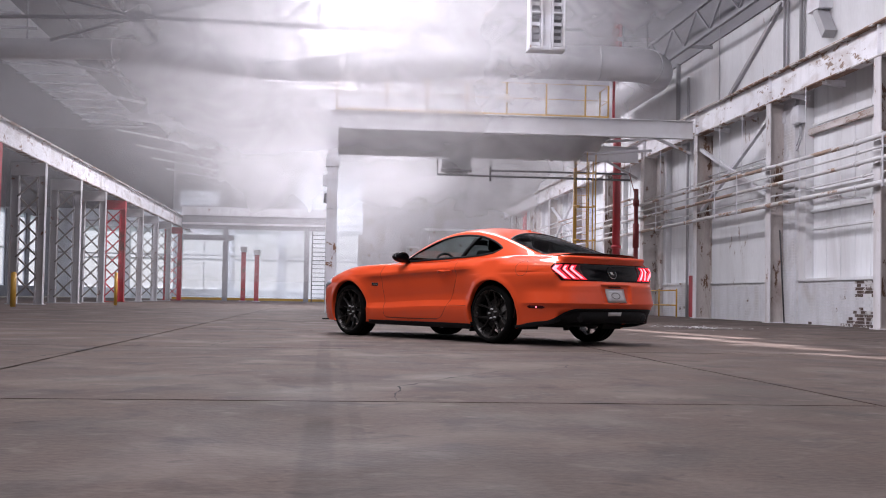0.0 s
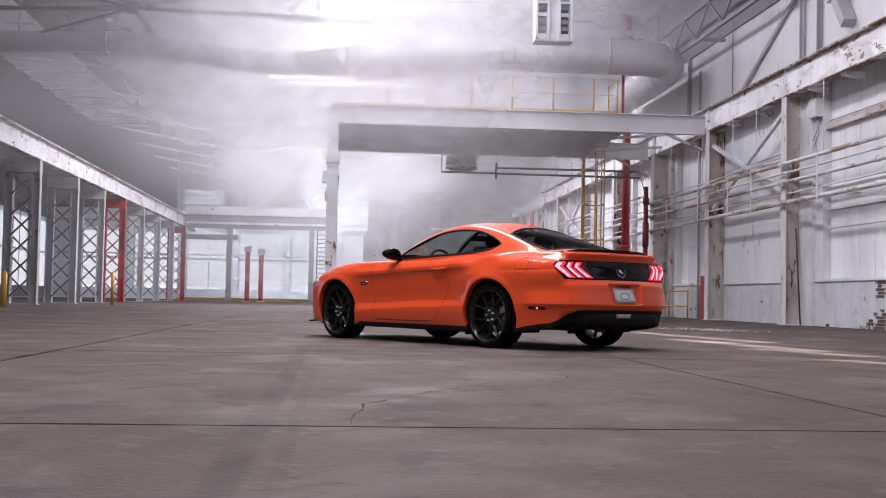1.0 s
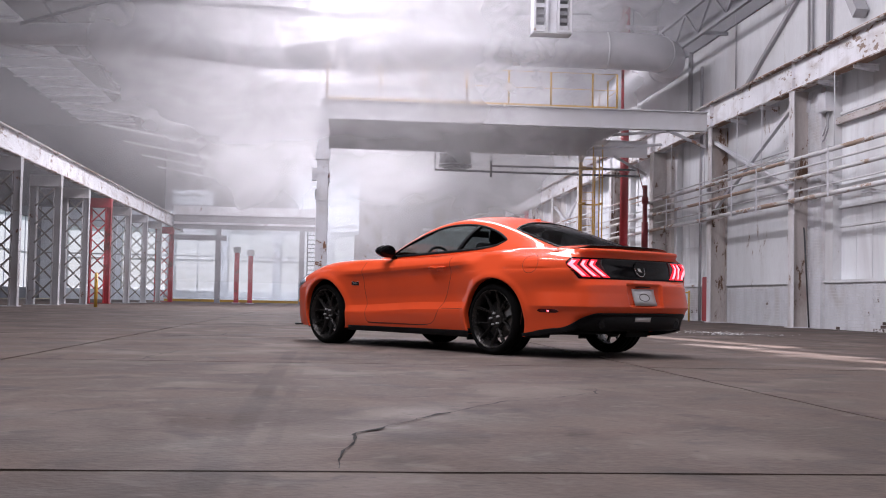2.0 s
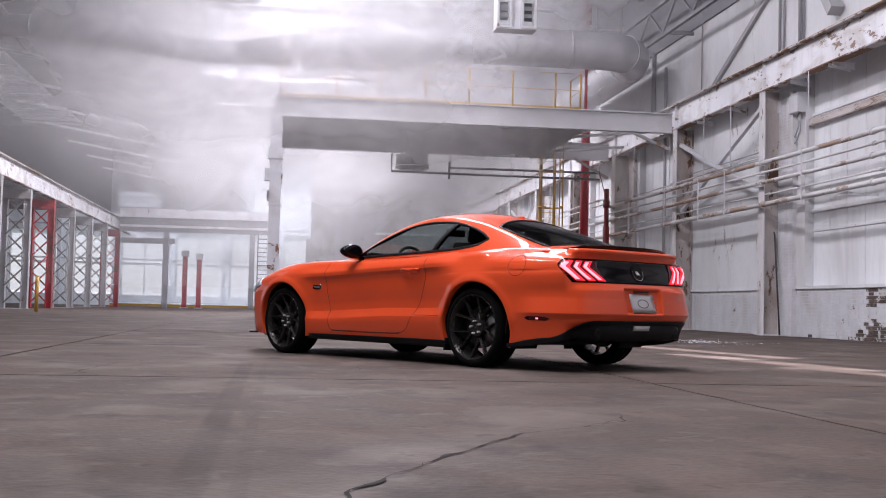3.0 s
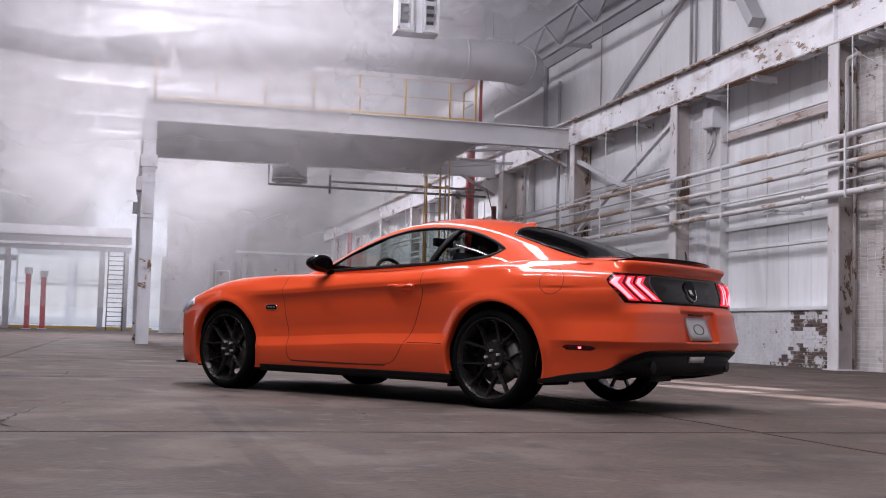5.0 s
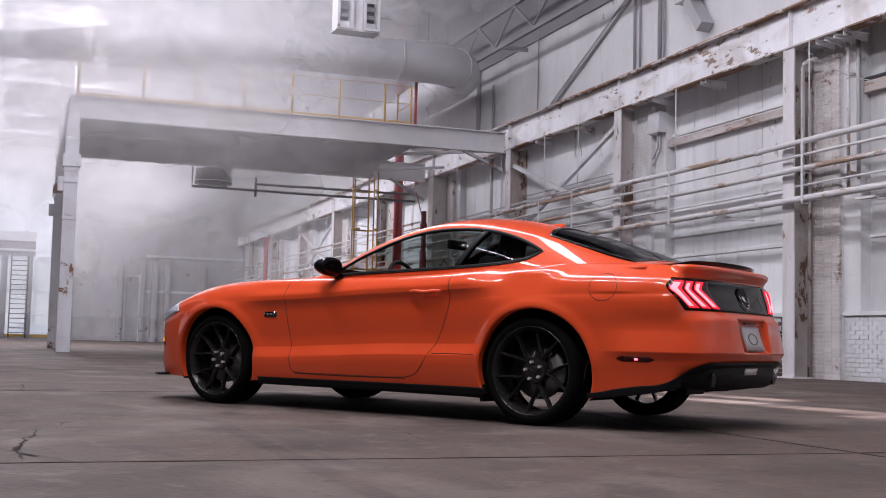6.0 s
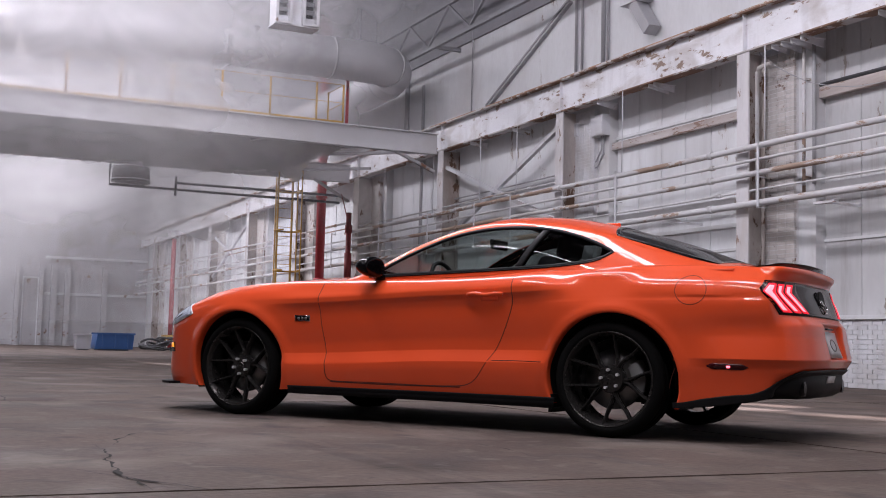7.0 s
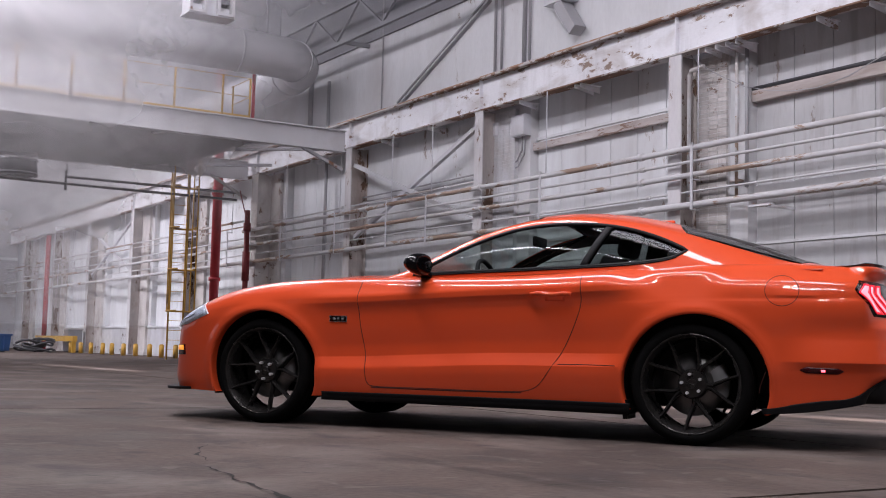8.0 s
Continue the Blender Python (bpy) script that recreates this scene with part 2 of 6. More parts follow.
# Rust, on a base colour darkened for the shade behind the front flange.
M_WEB = material("rusted_dark_web", (0.46, 0.42, 0.40), 0.75, var=0.2, scale=1.5, fine=25, wear=(0.13, 0.075, 0.05), wear_amt=0.40, wear_scale=4.0, stain=(0.22, 0.15, 0.12), stain_scale=1.6, stretch=(1, 1, 0.4), streak=0.4)
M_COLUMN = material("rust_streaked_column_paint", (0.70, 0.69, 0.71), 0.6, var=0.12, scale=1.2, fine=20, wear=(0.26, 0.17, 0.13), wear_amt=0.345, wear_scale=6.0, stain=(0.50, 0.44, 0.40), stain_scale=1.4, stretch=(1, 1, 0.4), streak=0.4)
M_STEELG = material("grey_painted_steel", (0.44, 0.44, 0.46), 0.55, var=0.1, scale=1.2, fine=20, wear=RUST, wear_amt=0.33, wear_scale=2.4, stain=(0.32, 0.29, 0.27), stain_scale=0.7, streak=0.3)
M_LACING = material("brown_grey_lacing", (0.20, 0.18, 0.17), 0.65, var=0.2, scale=2)
M_FLANGE = material("rusted_flange_paint", (0.56, 0.54, 0.54), 0.65, var=0.15, scale=1.5, fine=25, wear=(0.21, 0.12, 0.08), wear_amt=0.47, wear_scale=3.0, stain=(0.36, 0.28, 0.24), stain_scale=1.5, stretch=(1, 0.5, 1))
M_RUSTY = material("rusty_pipe", (0.42, 0.24, 0.15), 0.7, var=0.25, scale=2, fine=25, wear=(0.6, 0.58, 0.57), wear_amt=0.5, wear_scale=1.2)
M_GREYST = material("grey_roof_steel", (0.24, 0.24, 0.26), 0.6, var=0.12, scale=1, fine=15)
M_TRUSS = material("pale_truss_paint", (0.52, 0.52, 0.54), 0.6, var=0.12, scale=1, fine=15, stain=(0.34, 0.32, 0.31), stain_scale=0.8)
M_CLEAN = material("grey_white_beam_paint", (0.62, 0.62, 0.64), 0.55, var=0.08, scale=0.8, fine=14, stain=(0.48, 0.46, 0.45), stain_scale=0.5, streak=0.12)
M_ROOF = material("roof_deck", (0.12, 0.12, 0.13), 0.8, var=0.15, scale=0.5, fine=6)
M_DUCT = material("galvanised_duct", (0.55, 0.55, 0.57), 0.5, metal=0.3, var=0.1, scale=0.8, fine=12)
M_RED = material("red_column_paint", (0.40, 0.032, 0.042), 0.45, var=0.15, scale=1.5, fine=20, wear=(0.20, 0.05, 0.04), wear_amt=0.38)
M_MAROON = material("dull_red_pipe_paint", (0.24, 0.03, 0.035), 0.6, var=0.2, scale=2, fine=25, wear=(0.13, 0.06, 0.05), wear_amt=0.40)
M_YELLOW = material("yellow_safety_paint", (0.55, 0.31, 0.045), 0.5, var=0.15, scale=2, fine=25, wear=(0.25, 0.17, 0.08), wear_amt=0.36, wear_scale=4)
M_DARK = material("dark_metal", (0.05, 0.05, 0.055), 0.5, var=0.2, scale=3)
M_BLUE = material("blue_bin_paint", (0.022, 0.075, 0.21), 0.45, var=0.15, scale=2)
M_CRACK = material("crack_dirt", (0.012, 0.011, 0.010), 0.95, var=0.3, scale=5)
M_FROST = material("frosted_glass", (0.8, 0.82, 0.84), 0.4, var=0.05, scale=1)
M_WPIPE = material("white_painted_pipe", (0.64, 0.64, 0.66), 0.5, var=0.1, scale=1.5, fine=20, wear=(0.38, 0.28, 0.22), wear_amt=0.44, wear_scale=2.2, stain=(0.36, 0.29, 0.24), stain_scale=1.2, stretch=(1, 0.25, 1))
M_TIMBER = material("weathered_rail", (0.58, 0.54, 0.53), 0.8, var=0.2, scale=1.5, fine=20, wear=(0.28, 0.19, 0.15), wear_amt=0.41, wear_scale=10.0, stretch=(1, 0.22, 1.4), stain=(0.24, 0.17, 0.13), stain_scale=1.3)
M_CONDUIT = material("grey_conduit", (0.40, 0.40, 0.42), 0.5, var=0.1, scale=3)


def frosted(name, tint):
    """Frosted glazing: lets daylight through, scattered."""
    m = bpy.data.materials.new(name)
    m.use_nodes = True
    n, link = m.node_tree.nodes, m.node_tree.links.new
    n.remove(n["Principled BSDF"])
    tr, tl, mix = (n.new("ShaderNode" + k) for k in ("BsdfTransparent", "BsdfTranslucent", "MixShader"))
    tr.inputs[0].default_value = tl.inputs[0].default_value = (*tint, 1)
    mix.inputs[0].default_value = 0.35
    link(tr.outputs[0], mix.inputs[1])
    link(tl.outputs[0], mix.inputs[2])
    link(mix.outputs[0], n["Material Output"].inputs[0])
    return m


M_WINDOW = frosted("frosted_window", (0.82, 0.86, 0.88))

# ---- builders ----
def add_box(bm, x0, x1, y0, y1, z0, z1):
    v = [bm.verts.new((x, y, z)) for x in (x0, x1) for y in (y0, y1) for z in (z0, z1)]
    for f in ((0, 1, 3, 2), (4, 6, 7, 5), (0, 4, 5, 1), (2, 3, 7, 6), (0, 2, 6, 4), (1, 5, 7, 3)):
        bm.faces.new([v[i] for i in f])


def add_tube(bm, p, q, r, n=10, r2=None):
    p, q = Vector(p), Vector(q)
    turn = (q - p).to_track_quat("Z", "Y")
    rings = []
    for c, rad in ((p, r), (q, r if r2 is None else r2)):
        rings.append([bm.verts.new(c + turn @ Vector((rad * math.cos(a), rad * math.sin(a), 0))) for a in (2 * math.pi * i / n for i in range(n))])
    for i in range(n):
        bm.faces.new((rings[0][i], rings[0][(i + 1) % n], rings[1][(i + 1) % n], rings[1][i])).smooth = n > 6
    bm.faces.new(rings[0][::-1])
    bm.faces.new(rings[1])


def add_bar(bm, p, q, w, h=None):
    """A flat or square bar from p to q, w wide and h deep."""
    p, q, h = Vector(p), Vector(q), h or w
    turn = (q - p).to_track_quat("Z", "Y")
    ring = [[bm.verts.new(c + turn @ Vector((sx * w / 2, sy * h / 2, 0))) for sx, sy in ((-1, -1), (1, -1), (1, 1), (-1, 1))] for c in (p, q)]
    for i in range(4):
        bm.faces.new((ring[0][i], ring[0][(i + 1) % 4], ring[1][(i + 1) % 4], ring[1][i]))
    bm.faces.new(ring[0][::-1])
    bm.faces.new(ring[1])


def add_path(bm, pts, r, n=12):
    """A pipe along a line of points."""
    pts = [Vector(p) for p in pts]
    rings = []
    for i, p in enumerate(pts):
        d = (pts[min(i + 1, len(pts) - 1)] - pts[max(i - 1, 0)]).normalized()
        up = Vector((0, 0, 1)) if abs(d.z) < 0.9 else Vector((1, 0, 0))
        s = d.cross(up).normalized()
        u = s.cross(d)
        rings.append([bm.verts.new(p + r * (math.cos(a) * s + math.sin(a) * u)) for a in (2 * math.pi * k / n for k in range(n))])
    for a, b in zip(rings, rings[1:]):
        for k in range(n):
            bm.faces.new((a[k], a[(k + 1) % n], b[(k + 1) % n], b[k])).smooth = True
    bm.faces.new(rings[0][::-1])
    bm.faces.new(rings[-1])


def mesh_of(name, bm, mat):
    bmesh.ops.recalc_face_normals(bm, faces=bm.faces)
    me = bpy.data.meshes.new(name)
    bm.to_mesh(me)
    bm.free()
    for k in (mat if isinstance(mat, (list, tuple)) else [mat]):
        me.materials.append(k)
    return me


def part(name, bm, mat, parent, label=""):
    ob = new(name, mesh_of(name, bm, mat))
    ob.parent = parent
    return tagged(ob, label)


def thing(name, label, category, at=(0, 0, 0), turn=0.0, group="", kind=""):
    ob = new(name)
    ob.empty_display_size = 0.2
    ob.matrix_basis = pose(*at, 0, 0, turn)
    return tagged(ob, label, category, group, kind)


def solid(name, bm, mat, label, category, group="", kind=""):
    return tagged(new(name, mesh_of(name, bm, mat)), label, category, group, kind)


def box_bm(*boxes):
    bm = bmesh.new()
    for b in boxes:
        add_box(bm, *b)
    return bm


# ---- the hall ----
XR, XL = 10.565, -11.6            # faces of the two column rows
WALL = 11.1                       # face of the side wall
G0, G1 = 5.86, 6.60               # crane girder, bottom and top
COLS = [24.37 + 6.35 * k for k in range(-4, 13)]
END_Y, BACK_Y = 108.0, -14.0

# floor: a bed with cast slabs on it
FLOOR = solid("floor", box_bm((-26, 14, BACK_Y, END_Y, -0.25, -0.03)), M_CRACK, "worn grey concrete slab floor with stains, joints and cracks", "floor", kind="structure")


# roof deck, its frosted roof lights and the gaps added for sun streaks
bm = bmesh.new()
holes = [*SKY_STRIPS, *SLITS]
xs = sorted({-26.0, 14.0, *(v for s in holes for v in s[:2])})
ys = sorted({BACK_Y, END_Y, *(v for s in holes for v in s[2:])})
for x0, x1 in zip(xs, xs[1:]):
    for y0, y1 in zip(ys, ys[1:]):
        cx, cy = (x0 + x1) / 2, (y0 + y1) / 2
        if not any(s[0] < cx < s[1] and s[2] < cy < s[3] for s in holes):
            add_box(bm, x0, x1, y0, y1, ROOF_Z, ROOF_Z + 0.2)
solid("ceiling", bm, M_ROOF, "dark factory roof deck with glazed roof lights", "ceiling", kind="structure")
for x0, x1, y0, y1 in SKY_STRIPS:
    rl = thing("window_roof", "frosted roof light glazing between steel bars", "roof light", kind="structure")
    part("pane", box_bm((x0, x1, y0, y1, ROOF_Z + 0.02, ROOF_Z + 0.05)), M_FROST, rl)
    y = y0
    while y <= y1:
        part("glazing_bar", box_bm((x0, x1, y - 0.04, y + 0.04, ROOF_Z - 0.2, ROOF_Z - 0.08)), M_GREYST, rl)
        y += 3.0

# walls
def pierced(axis, at, thick, lo, hi, holes):
    """Wall boxes along an axis, with openings (a0, a1, z0, z1) right through."""
    out, cuts = [], sorted({lo, hi, *(v for h in holes for v in h[:2])})
    for a0, a1 in zip(cuts, cuts[1:]):
        mid = (a0 + a1) / 2
        spans = sorted((h[2], h[3]) for h in holes if h[0] < mid < h[1])
        z = 0.0
        for z0, z1 in [*spans, (ROOF_Z, ROOF_Z)]:
            if z0 > z:
                out.append((a0, a1, at, at + thick, z, z0) if axis == "x" else (at, at + thick, a0, a1, z, z0))
            z = z1
    return box_bm(*out)


# Glazed openings added to brighten the far end; the wall itself is plain panels.
END_HOLES = [(-23.5 + 4.6 * k, -19.5 + 4.6 * k, 0.9, 6.4) for k in range(8)]
solid("wall_end", pierced("x", END_Y, 0.3, -26, 14, END_HOLES), M_PANEL, "far end wall of pale panels, with glazed openings added for brightness", "wall", kind="structure")
LEFT_HOLES = [(33.5 + 6.1 * k, 38.6 + 6.1 * k, 0.9, 6.8) for k in range(12)]
solid("wall_back", box_bm((-26, 14, BACK_Y - 0.3, BACK_Y, 0, ROOF_Z)), M_ROOF, "back wall of dark sheet cladding", "wall", kind="structure")
solid("wall_left", pierced("y", -26.0, 0.3, BACK_Y, END_Y, LEFT_HOLES), M_ROOF, "outer side wall with tall glazed openings", "wall", kind="structure")


def glazing(axis, a0, a1, z0, z1, at):
    w = thing("window_wall", "tall factory window with pale frosted panes and steel bars", "window", kind="structure")

    def b(p, q, d0, d1, r, t):
        return box_bm((p, q, at + d0, at + d1, r, t) if axis == "x" else (at + d0, at + d1, p, q, r, t))
    part("pane", b(a0, a1, 0.14, 0.15, z0, z1), M_WINDOW, w)
    for k in range(3):
        z = z0 + (z1 - z0) * k / 2
        part("glazing_bar", b(a0, a1, 0.10, 0.19, z - 0.035, z + 0.035), M_STEEL, w)
    for k in range(3):
        a = a0 + (a1 - a0) * k / 2
        part("mullion", b(a - 0.03, a + 0.03, 0.10, 0.19, z0, z1), M_STEEL, w)
    return w


# added panes of the end wall, then the side wall's windows
for h in END_HOLES:
    glazing("x", *h, END_Y)
for h in LEFT_HOLES:
    glazing("y", *h, -26.0)

# side wall: upper part, sunken bays and piers
bm = bmesh.new()
add_box(bm, WALL, WALL + 0.3, BACK_Y, END_Y, 6.1, 8.85)
add_box(bm, WALL + 0.22, WALL + 0.5, BACK_Y, END_Y, 1.1, 6.1)
for k, y in enumerate(COLS):
    flush = abs(y - 30.72) < 0.1
    add_box(bm, WALL, WALL + 0.22, y - 1.25, y + (5.1 - 0.001 if flush else 0.12), 1.1, 6.1)
solid("wall_right", bm, M_WALL, "white painted side wall with sunken blocked window bays", "wall", kind="structure")
solid("wall_upper", box_bm((WALL - 0.06, WALL + 0.3, BACK_Y, END_Y, 8.85, ROOF_Z)), M_GREYST, "dark grey cladding of the upper wall under the roof", "wall", kind="structure")
WALL_BASE = solid("wall_base", box_bm((WALL + 0.012, WALL + 0.5, BACK_Y, END_Y, 0, 1.1)), M_MORTAR, "low white painted brick wall, bare brick showing in patches", "wall", kind="structure")
bm = bmesh.new()
add_box(bm, WALL - 0.04, WALL + 0.22, BACK_Y, END_Y, 1.1, 1.17)
solid("sill", bm, M_WALL, "long concrete sill under the window bays", "sill", kind="structure")


def h_column(x, y, z1, facing=1, name="steel_column", mat=None, label="white painted steel column with flaking paint by the wall"):
    """Wide-flange column; the front flange faces the hall."""
    col = thing(name, label, "column", (x, y, 0), group="wall columns")
    mat = mat or M_COLUMN
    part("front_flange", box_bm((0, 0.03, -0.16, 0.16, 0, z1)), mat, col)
    # web and back flange: real rust, plus shade put into the base colour
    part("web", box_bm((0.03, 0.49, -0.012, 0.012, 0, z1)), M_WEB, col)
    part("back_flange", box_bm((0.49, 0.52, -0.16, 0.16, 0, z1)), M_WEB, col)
    part("base_plate", box_bm((-0.06, 0.53, -0.22, 0.22, 0, 0.025)), mat, col)
    return col


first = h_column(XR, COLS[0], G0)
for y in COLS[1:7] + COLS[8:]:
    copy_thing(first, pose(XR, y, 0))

# crane girders
def girder(x, z0, z1, y0, y1, side, label):
    g = thing("crane_girder", label, "girder", (x, 0, z0))
    h = z1 - z0
    part("web", box_bm((0.10 * side - 0.012, 0.10 * side + 0.012, y0, y1, 0.03, h - 0.03)), M_STEELR, g)
    part("lower_flange", box_bm((-0.02 if side > 0 else -0.24, 0.24 if side > 0 else 0.02, y0, y1, 0, 0.03)), M_FLANGE, g)
    part("upper_flange", box_bm((-0.06 if side > 0 else -0.3, 0.3 if side > 0 else 0.06, y0, y1, h - 0.03, h)), M_FLANGE, g)
    bm = bmesh.new()
    cx = 0.12 * side
    add_box(bm, cx - 0.035, cx + 0.035, y0, y1, h, h + 0.09)
    part("crane_rail", bm, M_RUSTY, g)
    return g


GR = girder(XR, G0, G1, BACK_Y, END_Y, 1, "white crane girder with rust and flaking paint along the wall")
for y in COLS:
    part("stiffener", box_bm((-0.0, 0.10, y - 0.012, y + 0.012, 0.03, G1 - G0 - 0.03)), M_STEELR, GR)
girder(XL, 5.24, 6.04, BACK_Y, END_Y, -1, "pale grey crane girder carried by lattice columns")


# lattice columns of the left row
def lattice_column(y, mat, label):
    c = thing("lattice_column", label, "column", (XL, y, 0), group="lattice columns")
    w, zt = 1.25, 4.77
    for x in (0.0, -w + 0.3):
        bm = bmesh.new()
        add_box(bm, x - 0.30, x - 0.27, -0.15, 0.15, 0, zt)
        add_box(bm, x - 0.03, x, -0.15, 0.15, 0, zt)
        add_box(bm, x - 0.27, x - 0.03, -0.012, 0.012, 0, zt)
        part("leg", bm, mat, c)
    bm = bmesh.new()
    add_box(bm, -w, 0, -0.2, 0.2, zt, 5.24)
    part("head", bm, mat, c)
    z, n = 0.25, 6
    step = (zt - 0.3) / n
    for i in range(n):
        for s in (0, 1):
            bm = bmesh.new()
            a, b = (-0.25, -w + 0.25) if s else (-w + 0.25, -0.25)
            add_bar(bm, (a, 0.13 * (1 if s else -1), z + i * step), (b, 0.13 * (1 if s else -1), z + (i + 1) * step), 0.075, 0.06)
            part("lacing_bar", bm, mat if mat is M_RED else M_LACING, c)
    part("base_plate", box_bm((-w - 0.05, 0.05, -0.25, 0.25, 0, 0.03)), mat, c)
    return c


LAT = [45.2, 51.5, 57.1, 68.4, 74.4, 80.4]
first = lattice_column(LAT[0], M_STEELG, "pale grey steel lattice column under the crane girder")
for y in LAT[1:]:
    copy_thing(first, pose(XL, y, 0))
first = lattice_column(62.6, M_RED, "red painted steel lattice column under the crane girder")
copy_thing(first, pose(XL, 86.5, 0))
copy_thing(first, pose(XL, 39.0, 0))

# ---- platform bridge ----
PY0, PY1, PX0 = 37.2, 44.0, -1.1
br = thing("platform_bridge", "pale grey steel platform across the hall on columns", "platform", (0, 0, 0))
for y, s in ((PY0, 1), (PY1, -1)):
    bm = bmesh.new()
    add_box(bm, PX0, XR - 0.01, y + 0.10, y + 0.13, 5.80, 6.36)
    add_box(bm, PX0, XR - 0.01, y, y + 0.24, 5.78, 5.81)
    add_box(bm, PX0, XR - 0.01, y, y + 0.24, 6.34, 6.37)
    part("main_girder", bm, M_CLEAN, br)
for x in (1.0, 3.3, 5.6, 8.1):
    bm = box_bm((x, x + 0.16, PY0 + 0.14, PY1 + 0.09, 5.93, 5.95), (x, x + 0.16, PY0 + 0.14, PY1 + 0.09, 6.23, 6.25), (x + 0.07, x + 0.09, PY0 + 0.14, PY1 + 0.09, 5.95, 6.23))
    part("cross_beam", bm, M_CONDUIT, br)
for y in (PY0 + 1.5, PY0 + 3.0, PY0 + 4.5, PY0 + 5.9):
    part("joist", box_bm((PX0 + 0.05, 8.1, y, y + 0.08, 6.13, 6.26)), M_CONDUIT, br)
part("deck", box_bm((PX0, 8.26, PY0 + 0.25, PY1, 6.26, 6.36)), M_CONDUIT, br)
for x, y in ((1.1, PY0 + 0.3), (3.4, PY0 + 0.3), (5.7, PY0 + 0.3), (8.2, PY0 + 0.3)):
    bm = bmesh.new()
    add_bar(bm, (x, y - 0.12, 5.80), (x, y + 1.2, 5.93), 0.10, 0.03)
    part("knee_plate", bm, M_STEEL, br)
for a, b in (((8.25, PY1 - 0.1, 6.0), (10.5, PY1 - 1.9, 6.0)), ((8.25, PY0 + 3.2, 6.02), (10.5, PY0 + 1.3, 6.02)), ((9.3, PY1, 5.80), (10.5, PY1, 5.15)), ((9.3, PY0 + 0.12, 5.80), (10.5, PY0 + 0.12, 5.30))):
    bm = bmesh.new()
    add_bar(bm, a, b, 0.10, 0.08)
    part("wind_brace", bm, M_STEELG, br)
part("end_girder", box_bm((PX0 - 0.04, PX0, PY0, PY1 + 0.24, 5.78, 6.37)), M_STEEL, br)
for y in (PY0 + 0.02, PY1 + 0.05):
    bm = bmesh.new()
    add_box(bm, -0.16, 0.16, -0.16, -0.135, 0, 5.78)
    add_box(bm, -0.16, 0.16, 0.135, 0.16, 0, 5.78)
    add_box(bm, -0.14, 0.14, -0.135, 0.135, 0, 5.78)
    c = part("column", bm, M_STEEL, br)
    c.location = (-1.03, y + 0.1, 0)
    for nm, b in (("column_collar", (-0.21, 0.21, -0.2, 0.2, 4.56, 4.87)), ("collar_lip", (-0.175, 0.175, -0.175, 0.175, 4.44, 4.55)), ("junction_box", (-0.3, -0.165, -0.12, 0.12, 3.95, 4.3)), ("column_band", (-0.175, 0.175, -0.175, 0.175, 4.16, 4.22)), ("name_plate", (-0.09, 0.09, -0.185, -0.165, 3.35, 3.62)), ("column_band", (-0.175, 0.175, -0.175, 0.175, 3.24, 3.31)), ("clamp", (-0.03, 0.06, -0.2, -0.165, 1.95, 2.1))):
        c = part(nm, box_bm(b), M_STEEL, br)
        c.location = (-1.03, y + 0.1, 0)

rail = thing("guard_rail", "yellow guard rail along the platform edge", "railing", (0, 0, 6.37))
RX = 7.75
for x in (-0.95, 0.62, 1.90, 3.18, 4.45, 5.73, 7.0, RX):
    bm = bmesh.new()
    add_tube(bm, (x, PY0 + 0.07, 0), (x, PY0 + 0.07, 1.04), 0.028, 8)
    part("post", bm, M_YELLOW, rail)
for k in range(1, 6):
    bm = bmesh.new()
    add_tube(bm, (RX, PY0 + 0.07 + 1.2 * k, 0), (RX, PY0 + 0.07 + 1.2 * k, 1.06), 0.022, 8)
    part("post", bm, M_YELLOW, rail)
for z in (0.55, 1.04):
    bm = bmesh.new()
    add_path(bm, [(-0.95, PY0 + 0.07, z), (RX, PY0 + 0.07, z)], 0.008, 6)
    add_path(bm, [(RX, PY0 + 0.07, z), (RX, PY0 + 6.07, z)], 0.008, 6)
    part("rail_tube", bm, M_YELLOW, rail)
part("toe_board", box_bm((-0.95, RX, PY0 + 0.05, PY0 + 0.06, 0, 0.06)), M_YELLOW, rail)
# a low bench and a box standing on the platform
tb = thing("platform_bench", "pale steel bench standing on the platform", "bench", (6.1, 41.5, 6.36))
part("top", box_bm((-0.9, 0.9, -0.35, 0.35, 0.74, 0.8)), M_STEEL, tb)
for x in (-0.8, 0.8):
    part("leg", box_bm((x - 0.04, x + 0.04, -0.3, 0.3, 0, 0.74)), M_STEEL, tb)
part("shelf", box_bm((-0.76, 0.76, -0.28, 0.28, 0.3, 0.34)), M_STEEL, tb)

# far bridge
fb = thing("far_platform", "far pale steel platform between the column rows", "platform", (0, 0, 0))
part("main_girder", box_bm((XL, -0.9, 86.0, 86.3, 5.15, 5.9)), M_GREYST, fb)
part("edge_beam", box_bm((XL, -0.9, 85.8, 86.0, 6.1, 6.7)), M_STEEL, fb)
part("deck", box_bm((XL, -0.9, 86.0, 92.0, 5.9, 6.1)), M_GREYST, fb)
for x in (-8.5, -2.7, -1.2):
    part("column", box_bm((x - 0.18, x + 0.18, 86.0, 86.36, 0, 5.15)), M_GREYST, fb)
part("cross_arm", box_bm((-11.55, -7.9, 86.06, 86.3, 4.35, 4.72)), M_GREYST, fb)
part("stiffener_lip", box_bm((XL, -0.9, 85.9, 86.0, 5.45, 5.60)), M_STEEL, fb)

